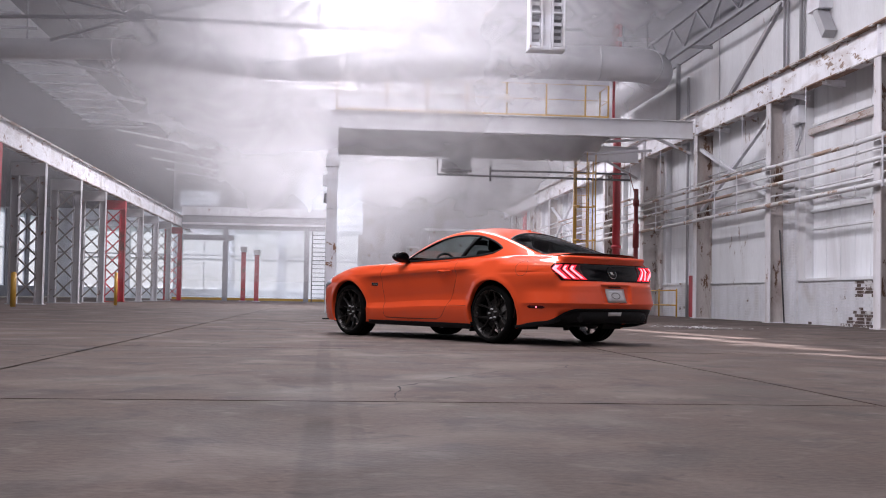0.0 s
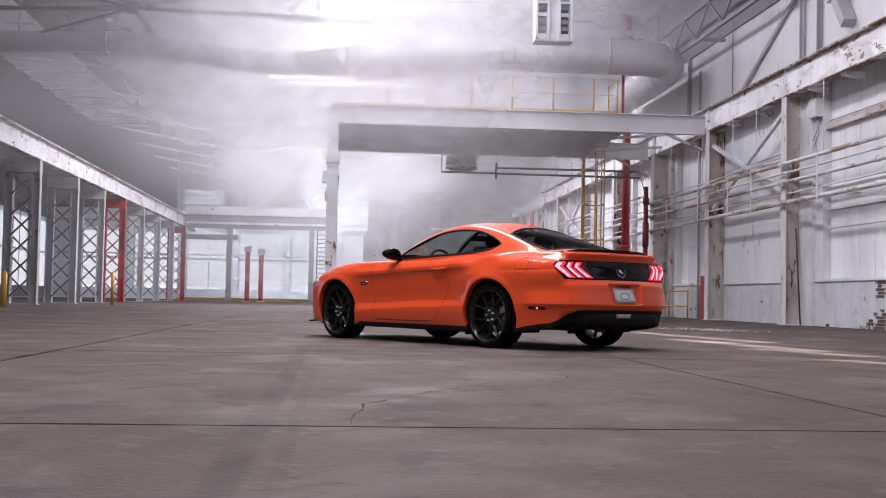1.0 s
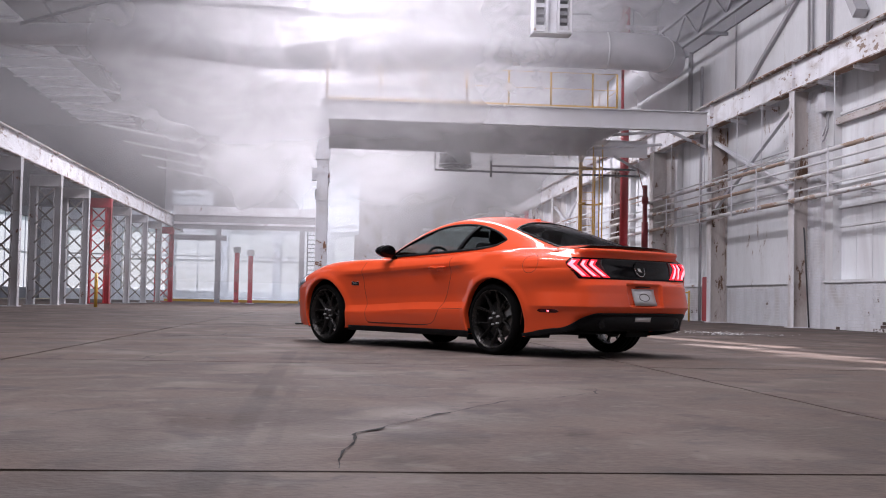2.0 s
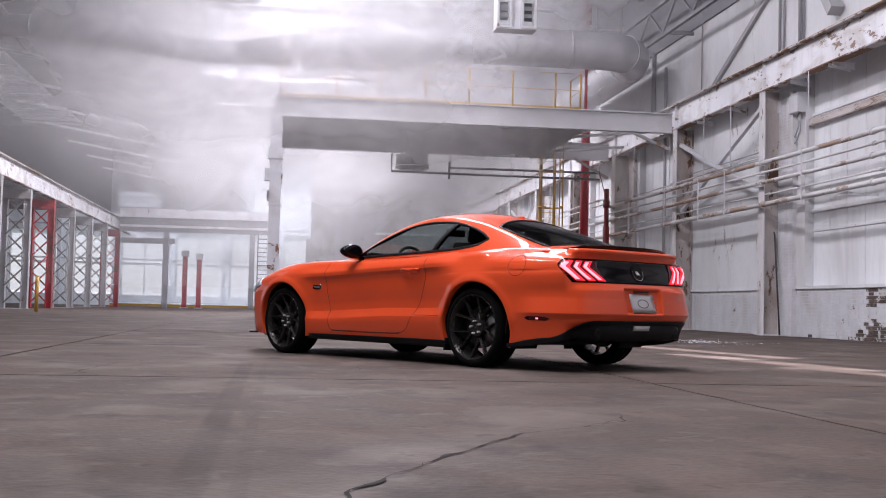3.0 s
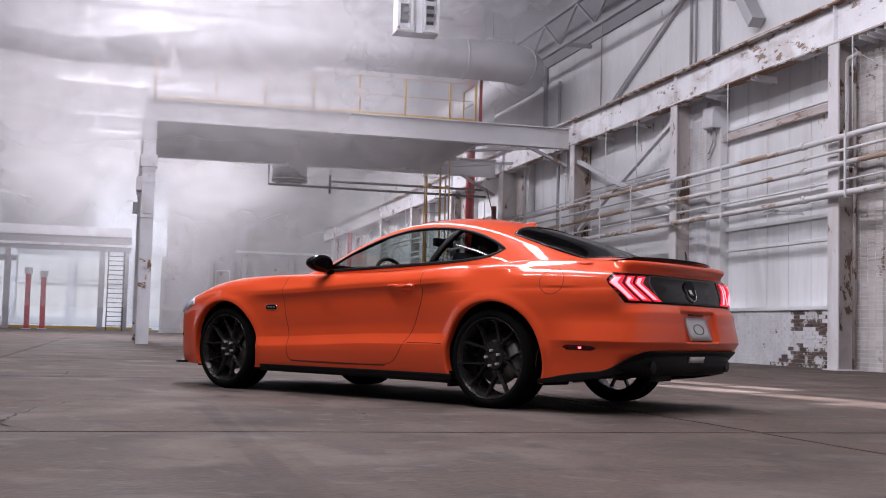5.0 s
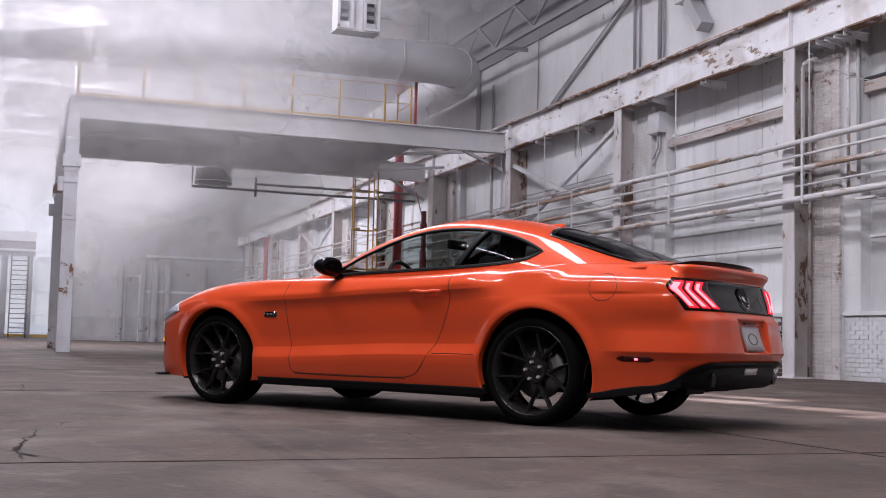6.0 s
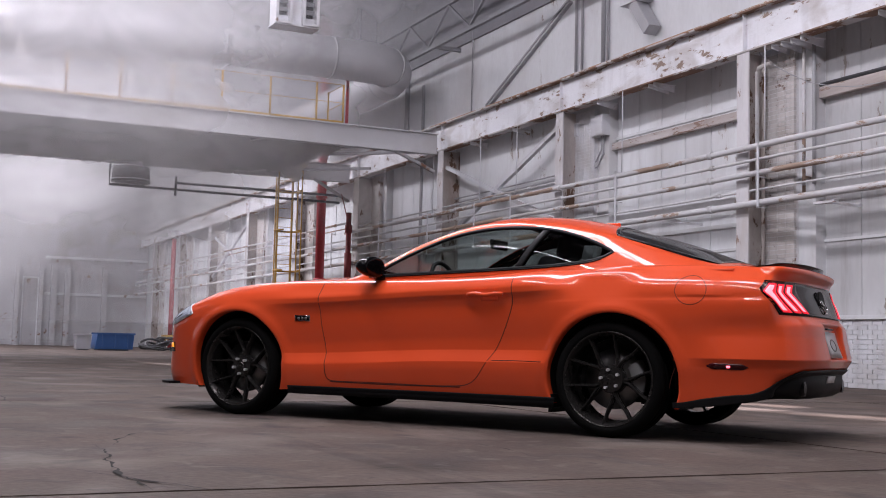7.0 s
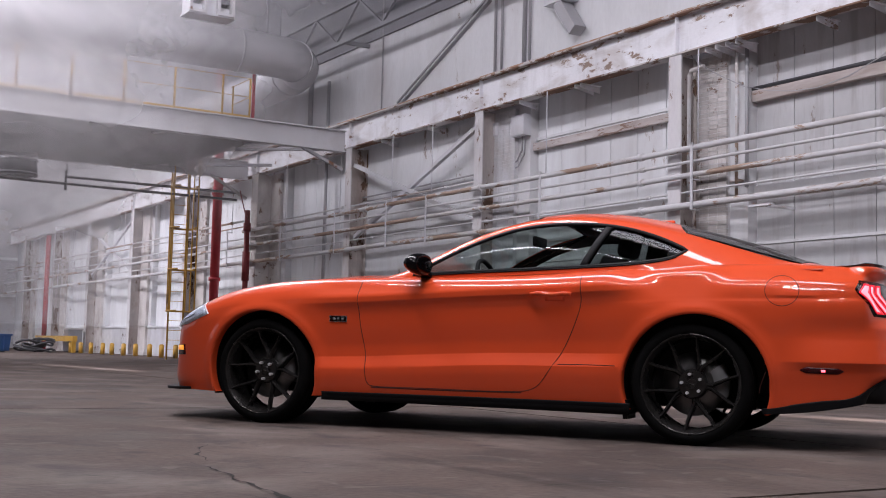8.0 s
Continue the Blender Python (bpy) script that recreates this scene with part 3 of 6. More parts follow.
# closed bay of the roof above the far platform, with a glazed slot in it
solid("wall_bulkhead", box_bm((-26, -12.6, 93, 93.2, 6.9, ROOF_Z), (-9.6, -3.4, 93, 93.2, 6.9, ROOF_Z), (-12.6, -9.6, 93, 93.2, 6.9, 7.35), (-12.6, -9.6, 93, 93.2, 8.45, ROOF_Z)), M_ROOF, "dark sheeted bulkhead under the roof above the far platform", "wall", kind="structure")
for z in (7.62, 7.98):
    part("slot_bar", box_bm((-12.6, -9.6, 92.9, 93.1, z, z + 0.09)), M_GREYST, bpy.data.objects["wall_bulkhead"])

# cross wall that closes the near half of the far hall
solid("wall_cross", box_bm((1.1, 4.05, 79.2, 79.5, 0, ROOF_Z), (4.05, 4.95, 79.2, 79.5, 3.9, ROOF_Z), (4.95, WALL, 79.2, 79.5, 0, ROOF_Z)), M_STEELG, "grey painted cross wall at the far end of the bay", "wall", kind="structure")
d1 = thing("door_1", "grey steel door in the cross wall", "door", (4.05, 79.3, 0), kind="structure")
part("leaf", box_bm((0.06, 0.84, 0.0, 0.05, 0.0, 3.84)), M_STEELG, d1)
part("door_frame", box_bm((0, 0.06, -0.14, 0.1, 0, 3.9), (0.84, 0.9, -0.14, 0.1, 0, 3.9), (0.06, 0.84, -0.14, 0.1, 3.84, 3.9)), M_STEEL, d1)
for x, w in ((0.95, 0.28), (3.75, 0.26), (5.05, 0.22), (5.75, 0.34), (6.5, 0.3), (8.6, 0.3)):
    pc = thing("cross_wall_post", "pale steel post against the cross wall", "post", (x, 79.0, 0), group="cross wall posts")
    part("shaft", box_bm((-w / 2, w / 2, -0.15, 0.19, 0.02, 4.6)), M_STEELG, pc)
    part("base", box_bm((-w / 2 - 0.08, w / 2 + 0.08, -0.22, 0.19, 0, 0.02)), M_STEEL, pc)
for z in (2.9, 5.0):
    solid("cross_wall_rail", box_bm((5.25, WALL - 0.05, 79.04, 79.19, z, z + 0.14)), M_STEEL, "pale rail along the cross wall", "rail", group="cross wall rails")

# roof trusses
def truss(y):
    t = thing("roof_truss", "pale grey steel roof truss across the hall", "truss", (0, y, 0), group="roof trusses")
    zb, zt, n = 10.3, 12.84, 8
    x0, x1 = XL, WALL
    for nm, p, q, w, h in (
        ("bottom_chord", (-3.4, 0, 10.34), (x1, 0, 10.34), 0.14, 0.14),
        ("top_chord", (x0, 0, zt + 0.08), (x1, 0, zt + 0.08), 0.18, 0.16),
        ("rising_tie", (x0 - 0.6, 0, 8.92), (-6.6, 0, 7.98), 0.11, 0.10),
        ("rising_tie", (0.2, 0, 10.45), (9.9, 0, 11.5), 0.12, 0.12),
    ):
        bm = bmesh.new()
        add_bar(bm, p, q, w, h)
        part(nm, bm, M_TRUSS, t)
    for p, q in (((-9.2, 8.5), (-6.6, 10.4)), ((-9.2, 8.5), (x0, 11.6)), ((-6.6, 8.0), (-6.6, 12.8))):
        bm = bmesh.new()
        add_bar(bm, (p[0], 0, p[1]), (q[0], 0, q[1]), 0.08)
        part("diagonal", bm, M_GREYST, t)
    step_x = (x1 - x0) / n
    for i in range(3, n):
        x = x0 + i * step_x
        bm = bmesh.new()
        a, b = (zb + 0.1, zt) if i % 2 else (zt, zb + 0.1)
        add_bar(bm, (x, 0, a), (x + step_x, 0, b), 0.10)
        part("diagonal", bm, M_GREYST, t)
        part("strut", box_bm((x - 0.04, x + 0.04, -0.05, 0.05, zb + 0.12, zt)), M_TRUSS, t)
    return t


first = truss(43.42)
for y in (49.77, 56.1, 62.47, 68.8, 75.17, 81.5):
    copy_thing(first, pose(0, y, 0))

# nearer truss in front of the long duct
nt_ = thing("roof_truss_near", "dark steel roof truss with gusset plates ahead of the duct", "truss", (0, 36.9, 0), group="roof trusses")
for p, q, w in (((XL, 8.80), (-7.08, 8.98), 0.15), ((-7.08, 8.98), (-1.6, 8.90), 0.13), ((-7.08, 8.98), (-1.2, 10.45), 0.13), ((-7.08, 8.98), (-12.0, 10.0), 0.12), ((-7.08, 8.98), (-9.7, 8.15), 0.12),
                ((-7.08, 8.98), (-6.3, 8.0), 0.14), ((-7.08, 8.98), (-7.0, 12.9), 0.12), ((-1.2, 10.45), (10.9, 12.2), 0.13), ((1.24, 8.95), (7.4, 9.15), 0.09), ((-1.6, 8.90), (-1.2, 12.9), 0.10), ((XL, 12.9), (WALL, 12.9), 0.16)):
    bm = bmesh.new()
    add_bar(bm, (p[0], 0, p[1]), (q[0], 0, q[1]), w * 0.7)
    part("member", bm, M_GREYST, nt_)
part("gusset", box_bm((-7.3, -6.86, -0.07, -0.055, 8.80, 9.14)), M_GREYST, nt_)
# pale pipe slanting up past the hung unit, purlins along the roof
bm = bmesh.new()
add_path(bm, [(1.2, 38.3, 8.75), (2.6, 38.3, 8.68), (2.95, 38.3, 8.75), (3.72, 38.3, 9.54), (6.4, 38.3, 12.9)], 0.11, 14)
solid("slanting_pipe", bm, M_WPIPE, "pale pipe slanting up to the roof", "pipe")
for x in (-10.4, -8.0, -5.9, 2.6, 5.0, 7.4):
    bm = bmesh.new()
    add_bar(bm, (x, 37.0, 12.70), (x, 92.8, 12.70), 0.12, 0.2)
    solid("roof_purlin", bm, M_GREYST, "grey steel purlin along the roof deck", "purlin", group="roof purlins")

# ---- things along the side wall ----
def wall_pipe(x, z, r, y0, y1, mat, label, every=6.35, first=23.8):
    p = thing("wall_pipe", label, "pipe", (0, 0, 0), group="wall pipes")
    bm = bmesh.new()
    n = int((y1 - y0) / 3)
    pts = [(x, y0 + (y1 - y0) * i / n, z + 0.012 * math.sin(i * 1.7) * (1 if r < 0.06 else 0.4)) for i in range(n + 1)]
    add_path(bm, pts, r, 12)
    part("tube", bm, mat, p)
    y = y0 + 1.2
    while y < y1:
        bm = bmesh.new()
        add_tube(bm, (x, y - 0.05, z), (x, y + 0.05, z), r + 0.018, 12)
        part("coupling", bm, mat, p)
        y += 5.3
    return p


wall_pipe(10.44, 4.09, 0.055, 8.0, 44.0, M_WPIPE, "white pipe with rusty stretches on hangers along the wall")
wall_pipe(10.47, 3.86, 0.028, 8.0, 80.0, M_CLEAN, "thin white pipe on hangers along the wall")
wall_pipe(10.44, 3.62, 0.050, 8.0, 80.0, M_WPIPE, "white pipe with flaking paint along the wall")
wall_pipe(10.46, 3.10, 0.060, 8.0, 80.0, M_WPIPE, "lower white pipe with rust along the wall")
wall_pipe(10.60, 4.28, 0.022, 30.9, 80.0, M_WPIPE, "thin conduit above the wall pipes")
wall_pipe(10.52, 4.45, 0.035, 44.0, 80.0, M_WPIPE, "white pipe high on the far wall")
wall_pipe(10.62, 3.36, 0.020, 8.0, 60.0, M_CLEAN, "thin conduit between the wall pipes")

for y in (23.75, 28.14, 32.66, 34.59, 37.45, 41.0, 45.2, 49.0, 53.0, 57.0, 62.0, 67.0):
    h = thing("pipe_hanger", "thin white steel hanger rod carrying the wall pipes", "hanger", (10.40, y, 0), group="pipe hangers")
    bm = bmesh.new()
    add_tube(bm, (0.14, 0, 4.12), (0.14, 0, G0), 0.012, 8)
    part("rod", bm, M_STEEL, h)
    part("strap", box_bm((-0.02, 0.0, -0.025, 0.025, 3.0, 4.18)), M_STEEL, h)
    for z in (4.16, 3.55, 3.02):
        part("shelf", box_bm((-0.02, 0.16, -0.02, 0.02, z - 0.012, z)), M_STEEL, h)

# rails and sunken panels in the bays
for y0, y1, lv in ((24.55, 29.46, ((4.87, 5.02, 0.16), (5.10, 5.16, 0.06), (2.42, 2.47, 0.05), (3.30, 3.42, 0.10), (2.86, 2.94, 0.08))),
                   (18.2, 23.1, ((4.88, 5.07, 0.16), (2.42, 2.47, 0.05), (3.30, 3.42, 0.10))),
                   (11.9, 16.7, ((4.98, 5.22, 0.16), (2.42, 2.47, 0.05), (3.30, 3.42, 0.10)))):
    for z0, z1, d in lv:
        bm = box_bm((WALL + 0.22 - d, WALL + 0.22, y0, y1, z0, z1))
        solid("wall_rail", bm, M_TIMBER if d > 0.12 else M_WALL, "weathered horizontal rail across the sunken window bay" if d > 0.12 else "thin white rail across the sunken window bay", "rail", group="wall rails")
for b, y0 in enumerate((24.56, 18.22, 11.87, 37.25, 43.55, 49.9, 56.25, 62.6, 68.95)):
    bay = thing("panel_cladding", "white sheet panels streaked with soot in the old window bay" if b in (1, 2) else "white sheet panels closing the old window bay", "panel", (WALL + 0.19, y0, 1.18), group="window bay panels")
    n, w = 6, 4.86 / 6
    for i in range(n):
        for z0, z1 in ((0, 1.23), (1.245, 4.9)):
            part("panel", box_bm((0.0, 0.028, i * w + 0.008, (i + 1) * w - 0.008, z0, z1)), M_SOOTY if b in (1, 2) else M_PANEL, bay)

# cross brace between two columns, upper brace, conduits, boxes
brace = thing("cross_brace", "white steel cross brace between two wall columns", "brace", (0, 0, 0))
for a, b in (((10.72, 36.95, 5.40), (10.72, 30.95, 3.40)), ((10.76, 30.95, 5.62), (10.76, 36.95, 3.45))):
    bm = bmesh.new()
    add_bar(bm, a, b, 0.10, 0.10)
    part("brace_bar", bm, M_STEEL, brace)
copy_thing(brace, pose(0, 25.4, 0))
bm = bmesh.new()
add_bar(bm, (11.06, 31.1, 8.60), (11.06, 35.35, 6.75), 0.12, 0.06)
add_bar(bm, (11.06, 31.1, 8.74), (11.06, 35.35, 6.89), 0.05, 0.05)
solid("wall_brace", bm, M_CONDUIT, "grey diagonal steel brace on the upper wall", "brace")
for y, r, z1, z0 in ((30.84, 0.035, 12.9, G1 + 0.09), (30.58, 0.03, 12.9, G1 + 0.09), (29.70, 0.05, 12.9, G1 + 0.09), (29.50, 0.03, 12.9, G1 + 0.09), (23.1, 0.035, 5.86, 3.4), (36.2, 0.02, 12.9, G1 + 0.09), (40.6, 0.08, 8.9, G1 + 0.09), (39.4, 0.05, 8.2, 0.0)):
    bm = bmesh.new()
    add_tube(bm, (11.05, y, z0), (11.05, y, z1), r, 8)
    solid("wall_conduit", bm, M_CONDUIT, "upright grey conduit on the side wall", "conduit", group="wall conduits")
for y0, y1, z0, z1, d in ((30.59, 30.93, 5.34, 5.64, 0.14), (29.45, 29.92, 5.20, 5.66, 0.2)):
    jb = thing("junction_box", "white painted electrical box on the wall", "electrical box", (WALL, y0, z0), group="electrical boxes")
    part("box", box_bm((-d, 0, 0, y1 - y0, 0, z1 - z0)), M_STEEL, jb)
    part("cover", box_bm((-d - 0.012, -d, 0.02, y1 - y0 - 0.02, 0.02, z1 - z0 - 0.02)), M_STEEL, jb)
bm = bmesh.new()
add_path(bm, [(11.03, 29.68, 5.2), (11.03, 29.68, 4.9), (11.02, 29.85, 4.68), (11.02, 30.3, 4.58), (11.0, 33.0, 4.55), (11.0, 37.0, 4.55)], 0.02, 8)
add_path(bm, [(11.03, 29.60, 5.2), (11.03, 29.60, 4.8), (11.02, 29.8, 4.55), (11.02, 30.3, 4.45), (11.0, 37.0, 4.42)], 0.02, 8)
add_path(bm, [(11.03, 30.75, 5.34), (11.03, 30.75, 4.3)], 0.02, 8)
solid("cable_conduit", bm, M_CONDUIT, "bent grey conduits below the electrical boxes", "conduit")
ub = thing("wall_unit", "pale wall unit with a slanted chute on the upper wall", "wall unit", (WALL, 28.6, 7.45))
part("housing", box_bm((-0.35, 0, -0.75, 0.0, 0.35, 1.5)), M_STEEL, ub)
bm = bmesh.new()
add_bar(bm, (-0.18, -0.4, 0.36), (-0.18, -0.95, -0.35), 0.3, 0.25)
part("chute", bm, M_CONDUIT, ub)
bm = bmesh.new()
add_path(bm, [(10.90, 31.1, 2.50), (10.90, 30.72, 2.48), (10.88, 30.64, 2.40), (10.86, 30.27, 0.02)], 0.022, 8)
solid("drain_hose", bm, M_DARK, "black hose leaning from the column to the floor", "hose")
bm = bmesh.new()
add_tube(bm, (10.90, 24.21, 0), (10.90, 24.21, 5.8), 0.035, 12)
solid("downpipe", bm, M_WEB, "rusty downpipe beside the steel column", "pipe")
bm = bmesh.new()
add_tube(bm, (10.96, 23.25, 3.2), (10.96, 23.25, 5.85), 0.03, 10)
for z in (3.5, 5.2):
    add_box(bm, 10.95, WALL + 0.02, 23.22, 23.28, z, z + 0.04)
solid("conduit_drop", bm, M_WPIPE, "white conduit on the brick pier", "conduit")
# small pieces round the brick pier
bm = bmesh.new()
add_path(bm, [(10.70, 24.14, 3.1), (10.70, 24.14, 5.48), (10.70, 24.10, 5.55), (10.70, 23.9, 5.57), (10.70, 23.78, 5.57)], 0.038, 10)
solid("elbow_pipe", bm, M_WPIPE, "white pipe with a rusty elbow beside the steel column", "pipe")
bm = bmesh.new()
sag = [(24.16, 5.875), (24.11, 5.79), (23.75, 5.53), (23.37, 5.31), (22.9, 5.07), (22.37, 4.90), (21.85, 4.80), (21.32, 4.76), (20.71, 4.84), (20.13, 5.02), (19.5, 5.4), (19.2, 5.875)]
add_path(bm, [(10.75, y, z) for y, z in sag], 0.009, 6)
solid("loose_cable", bm, M_CONDUIT, "loose grey cable sagging below the crane girder", "cable")
bm = bmesh.new()
add_tube(bm, (11.2, 18.2, 5.11), (11.2, 23.1, 5.11), 0.04, 10)
solid("ledge_pipe", bm, M_DARK, "dark pipe lying on the weathered ledge", "pipe")
for y0, y1, x, z in ((22.06, 22.53, 10.55, 2.97), (26.2, 26.7, 10.55, 3.0)):
    st = thing("bracket_stub", "broken steel stub below the wall pipes", "bracket", (x, y0, z), group="bracket stubs")
    part("arm", box_bm((-0.05, 0.05, 0, y1 - y0, -0.02, 0.02)), M_STEELR, st)
    part("stem", box_bm((0.05, 0.745, (y1 - y0) / 2 - 0.02, (y1 - y0) / 2 + 0.02, -0.02, 0.02)), M_STEELR, st)
part("plate", box_bm((-0.02, 0.0, 0.05, 0.30, 0.02, 0.04)), M_STEELR, st)
# plain pilasters behind the far columns
for y in COLS[7:13]:
    pl_ = thing("pilaster", "grey painted brick pilaster behind the wall column", "pilaster", (10.99, y - 0.95, 0), group="far pilasters")
    part("shaft", box_bm((0, WALL - 10.99 - 0.002, 0, 1.15, 0.12, 5.85)), M_PIER, pl_)
    part("plinth", box_bm((-0.04, WALL - 10.99 - 0.002, -0.04, 1.19, 0, 0.12)), M_PIER, pl_)
    part("band", box_bm((-0.02, 0.0, -0.02, 1.17, 1.15, 1.24)), M_PIER, pl_)
# brackets under the girder
for y in (29.2, 27.3, 27.12, 23.64, 23.40, 23.16, 22.92, 33.0, 35.3, 39.5, 21.2, 20.2):
    bk = thing("girder_bracket", "white steel bracket under the crane girder", "bracket", (10.60, y, G0), group="girder brackets")
    bm = bmesh.new()
    v = [bm.verts.new(p) for p in ((0, 0, 0), (0.5, 0, 0), (0.5, 0, -0.15), (0, 0, -0.07), (0, 0.02, 0), (0.5, 0.02, 0), (0.5, 0.02, -0.15), (0, 0.02, -0.07))]
    for f in ((0, 1, 2, 3), (7, 6, 5, 4), (0, 4, 5, 1), (1, 5, 6, 2), (2, 6, 7, 3), (3, 7, 4, 0)):
        bm.faces.new([v[i] for i in f])
    part("gusset", bm, M_STEELR, bk)
    part("angle", box_bm((-0.02, 0.5, -0.05, 0.0, -0.015, 0)), M_STEELR, bk)

# red cabinet, extinguisher, yellow guard by the next column
rc = thing("red_cabinet", "tall red steel cabinet beside the column", "cabinet", (10.72, 37.75, 0))
part("body", box_bm((0, 0.35, -0.35, 0.35, 0.03, 1.38)), M_RED, rc)
part("door", box_bm((-0.015, 0, -0.33, 0.33, 0.05, 1.36)), M_RED, rc)
part("foot", box_bm((0.02, 0.33, -0.33, 0.33, 0, 0.03)), M_DARK, rc)
gr = thing("wall_guard", "yellow pipe guard rail near the wall", "railing", (10.45, 38.6, 0))
for y in (0.0, 2.1, 4.2):
    bm = bmesh.new()
    add_tube(bm, (0, y, 0), (0, y, 0.95), 0.03, 10)
    part("post", bm, M_YELLOW, gr)
for z in (0.40, 0.90):
    bm = bmesh.new()
    add_tube(bm, (0, 0, z), (0, 4.2, z), 0.025, 10)
    part("rail", bm, M_YELLOW, gr)

# ---- under and on the platform ----
solid("grey_column", box_bm((10.54, 11.095, 43.16, 43.66, 0, 5.85)), M_PIER, "grimy grey column under the platform end", "column")
bm = bmesh.new()
add_tube(bm, (10.0, 45.2, 0), (10.0, 45.2, ROOF_Z - 0.1), 0.15, 20)
rp = thing("red_standpipe", "thick red vertical pipe through the platform", "pipe")
part("tube", bm, M_RED, rp)
for z in (2.6, 5.4, 8.4):
    bm = bmesh.new()
    add_tube(bm, (10.0, 45.2, z - 0.06), (10.0, 45.2, z + 0.06), 0.19, 20)
    part("collar", bm, M_RED, rp)
bm = bmesh.new()
add_tube(bm, (8.04, 37.75, 6.36), (8.04, 37.75, 7.70), 0.045, 12)
solid("red_riser", bm, M_RED, "thin red pipe rising from the platform to the duct", "pipe")
bm = bmesh.new()
add_tube(bm, (10.28, 43.3, 0.0), (10.28, 43.3, 4.70), 0.085, 12)
add_tube(bm, (10.28, 43.3, 2.5), (10.28, 43.3, 3.4), 0.115, 12)
add_tube(bm, (10.28, 43.3, 4.05), (10.28, 43.3, 4.30), 0.115, 12)
add_tube(bm, (10.28, 43.3, 4.30), (10.0, 43.3, 5.30), 0.015, 6)
solid("red_drop_pipe", bm, M_MAROON, "thin dull red pipe standing beside the grey column", "pipe")
bm = bmesh.new()
add_tube(bm, (10.35, 69.0, 0), (10.35, 69.0, 5.7), 0.12, 12)
solid("red_far_pipe", bm, M_RED, "red pipe on the far wall", "pipe")

lad = thing("caged_ladder", "yellow steel ladder with safety cage up to the platform", "ladder", (8.46, 44.35, 0))
for x in (-0.24, 0.24):
    bm = bmesh.new()
    add_tube(bm, (x, 0, 0), (x, 0, 7.4), 0.03, 8)
    part("stringer", bm, M_YELLOW, lad)
for k in range(23):
    bm = bmesh.new()
    add_tube(bm, (-0.24, 0, 0.3 + 0.3 * k), (0.24, 0, 0.3 + 0.3 * k), 0.009, 6)
    part("rung", bm, M_YELLOW, lad)
for k in range(5):
    bm = bmesh.new()
    z = 1.49 + 1.28 * k
    add_path(bm, [(0.42 * math.sin(a), -0.02 - 0.38 + 0.40 * math.cos(a), z) for a in np.linspace(-2.5, 2.5, 17)], 0.032, 6)
    part("cage_hoop", bm, M_YELLOW, lad)
for a in (-2.1, -1.2, 0.0, 1.2, 2.1):
    bm = bmesh.new()
    add_tube(bm, (0.42 * math.sin(a + math.pi), -0.40 - 0.40 * math.cos(a), 1.45), (0.42 * math.sin(a + math.pi), -0.40 - 0.40 * math.cos(a), 7.2), 0.024, 6)
    part("cage_bar", bm, M_YELLOW, lad)

for pts, nm in (([(2.9, 44.3, 5.78), (2.9, 44.3, 5.15), (6.0, 44.3, 5.13), (10.3, 44.3, 5.12)], "a"), ([(4.92, 44.35, 5.78), (4.92, 44.35, 4.95)], "b"), ([(4.92, 44.4, 5.36), (10.3, 44.4, 5.36)], "c")):
    bm = bmesh.new()
    add_path(bm, pts, 0.04, 8)
    solid("hanging_pipe", bm, M_DARK, "dark pipe hung below the platform", "pipe", group="platform pipes")
uh = thing("unit_heater", "dark grey unit heater hung under the platform", "heater", (3.75, 45.5, 5.40))
bm = bmesh.new()
add_tube(bm, (0, 0, 0.0), (0, 0, 0.62), 0.60, 24, 0.56)
part("casing", bm, M_DARK, uh)
bm = bmesh.new()
add_tube(bm, (0, 0, -0.08), (0, 0, 0.0), 0.40, 24, 0.52)
part("diffuser_cone", bm, M_DARK, uh)
for k in range(2):
    bm = bmesh.new()
    add_tube(bm, (0, 0, 0.06 + 0.4 * k), (0, 0, 0.09 + 0.4 * k), 0.612, 24)
    part("band", bm, M_GREYST, uh)

# hung machine and ducts
hv = thing("hung_air_unit", "white twin-frame air unit hung from the roof, dark fins inside", "air unit", (4.84, 32.6, 7.50))
for x0, x1 in ((-0.50, -0.12), (0.12, 0.50)):
    part("coil_back", box_bm((x0 + 0.05, x1 - 0.05, 0.10, 0.14, 0.06, 1.9)), M_DARK if x0 > 0 else M_GREYST, hv)
    part("frame", box_bm((x0, x0 + 0.06, -0.20, 0.30, 0, 1.95), (x1 - 0.06, x1, -0.20, 0.30, 0, 1.95), (x0 + 0.06, x1 - 0.06, -0.20, 0.30, 0, 0.06), (x0 + 0.06, x1 - 0.06, -0.20, 0.30, 1.0, 1.05)), M_STEEL, hv)
    for k in range(9):
        bm = bmesh.new()
        add_bar(bm, (x0 + 0.06, -0.02, 0.16 + 0.19 * k), (x1 - 0.06, -0.02, 0.16 + 0.19 * k), 0.02, 0.10)
        part("fin", bm, M_GREYST if k % 3 else M_STEEL, hv)
part("side_panel", box_bm((-0.12, 0.12, -0.05, 0.28, 0.03, 1.92)), M_STEEL, hv)
part("drip_tray", box_bm((-0.52, 0.52, -0.16, 0.34, -0.03, 0.0)), M_STEEL, hv)
for x in (-0.42, 0.42):
    bm = bmesh.new()
    add_tube(bm, (x, 0.05, 1.95), (x, 0.05, ROOF_Z - 7.50), 0.03, 8)
    part("hanger_rod", bm, M_GREYST, hv)


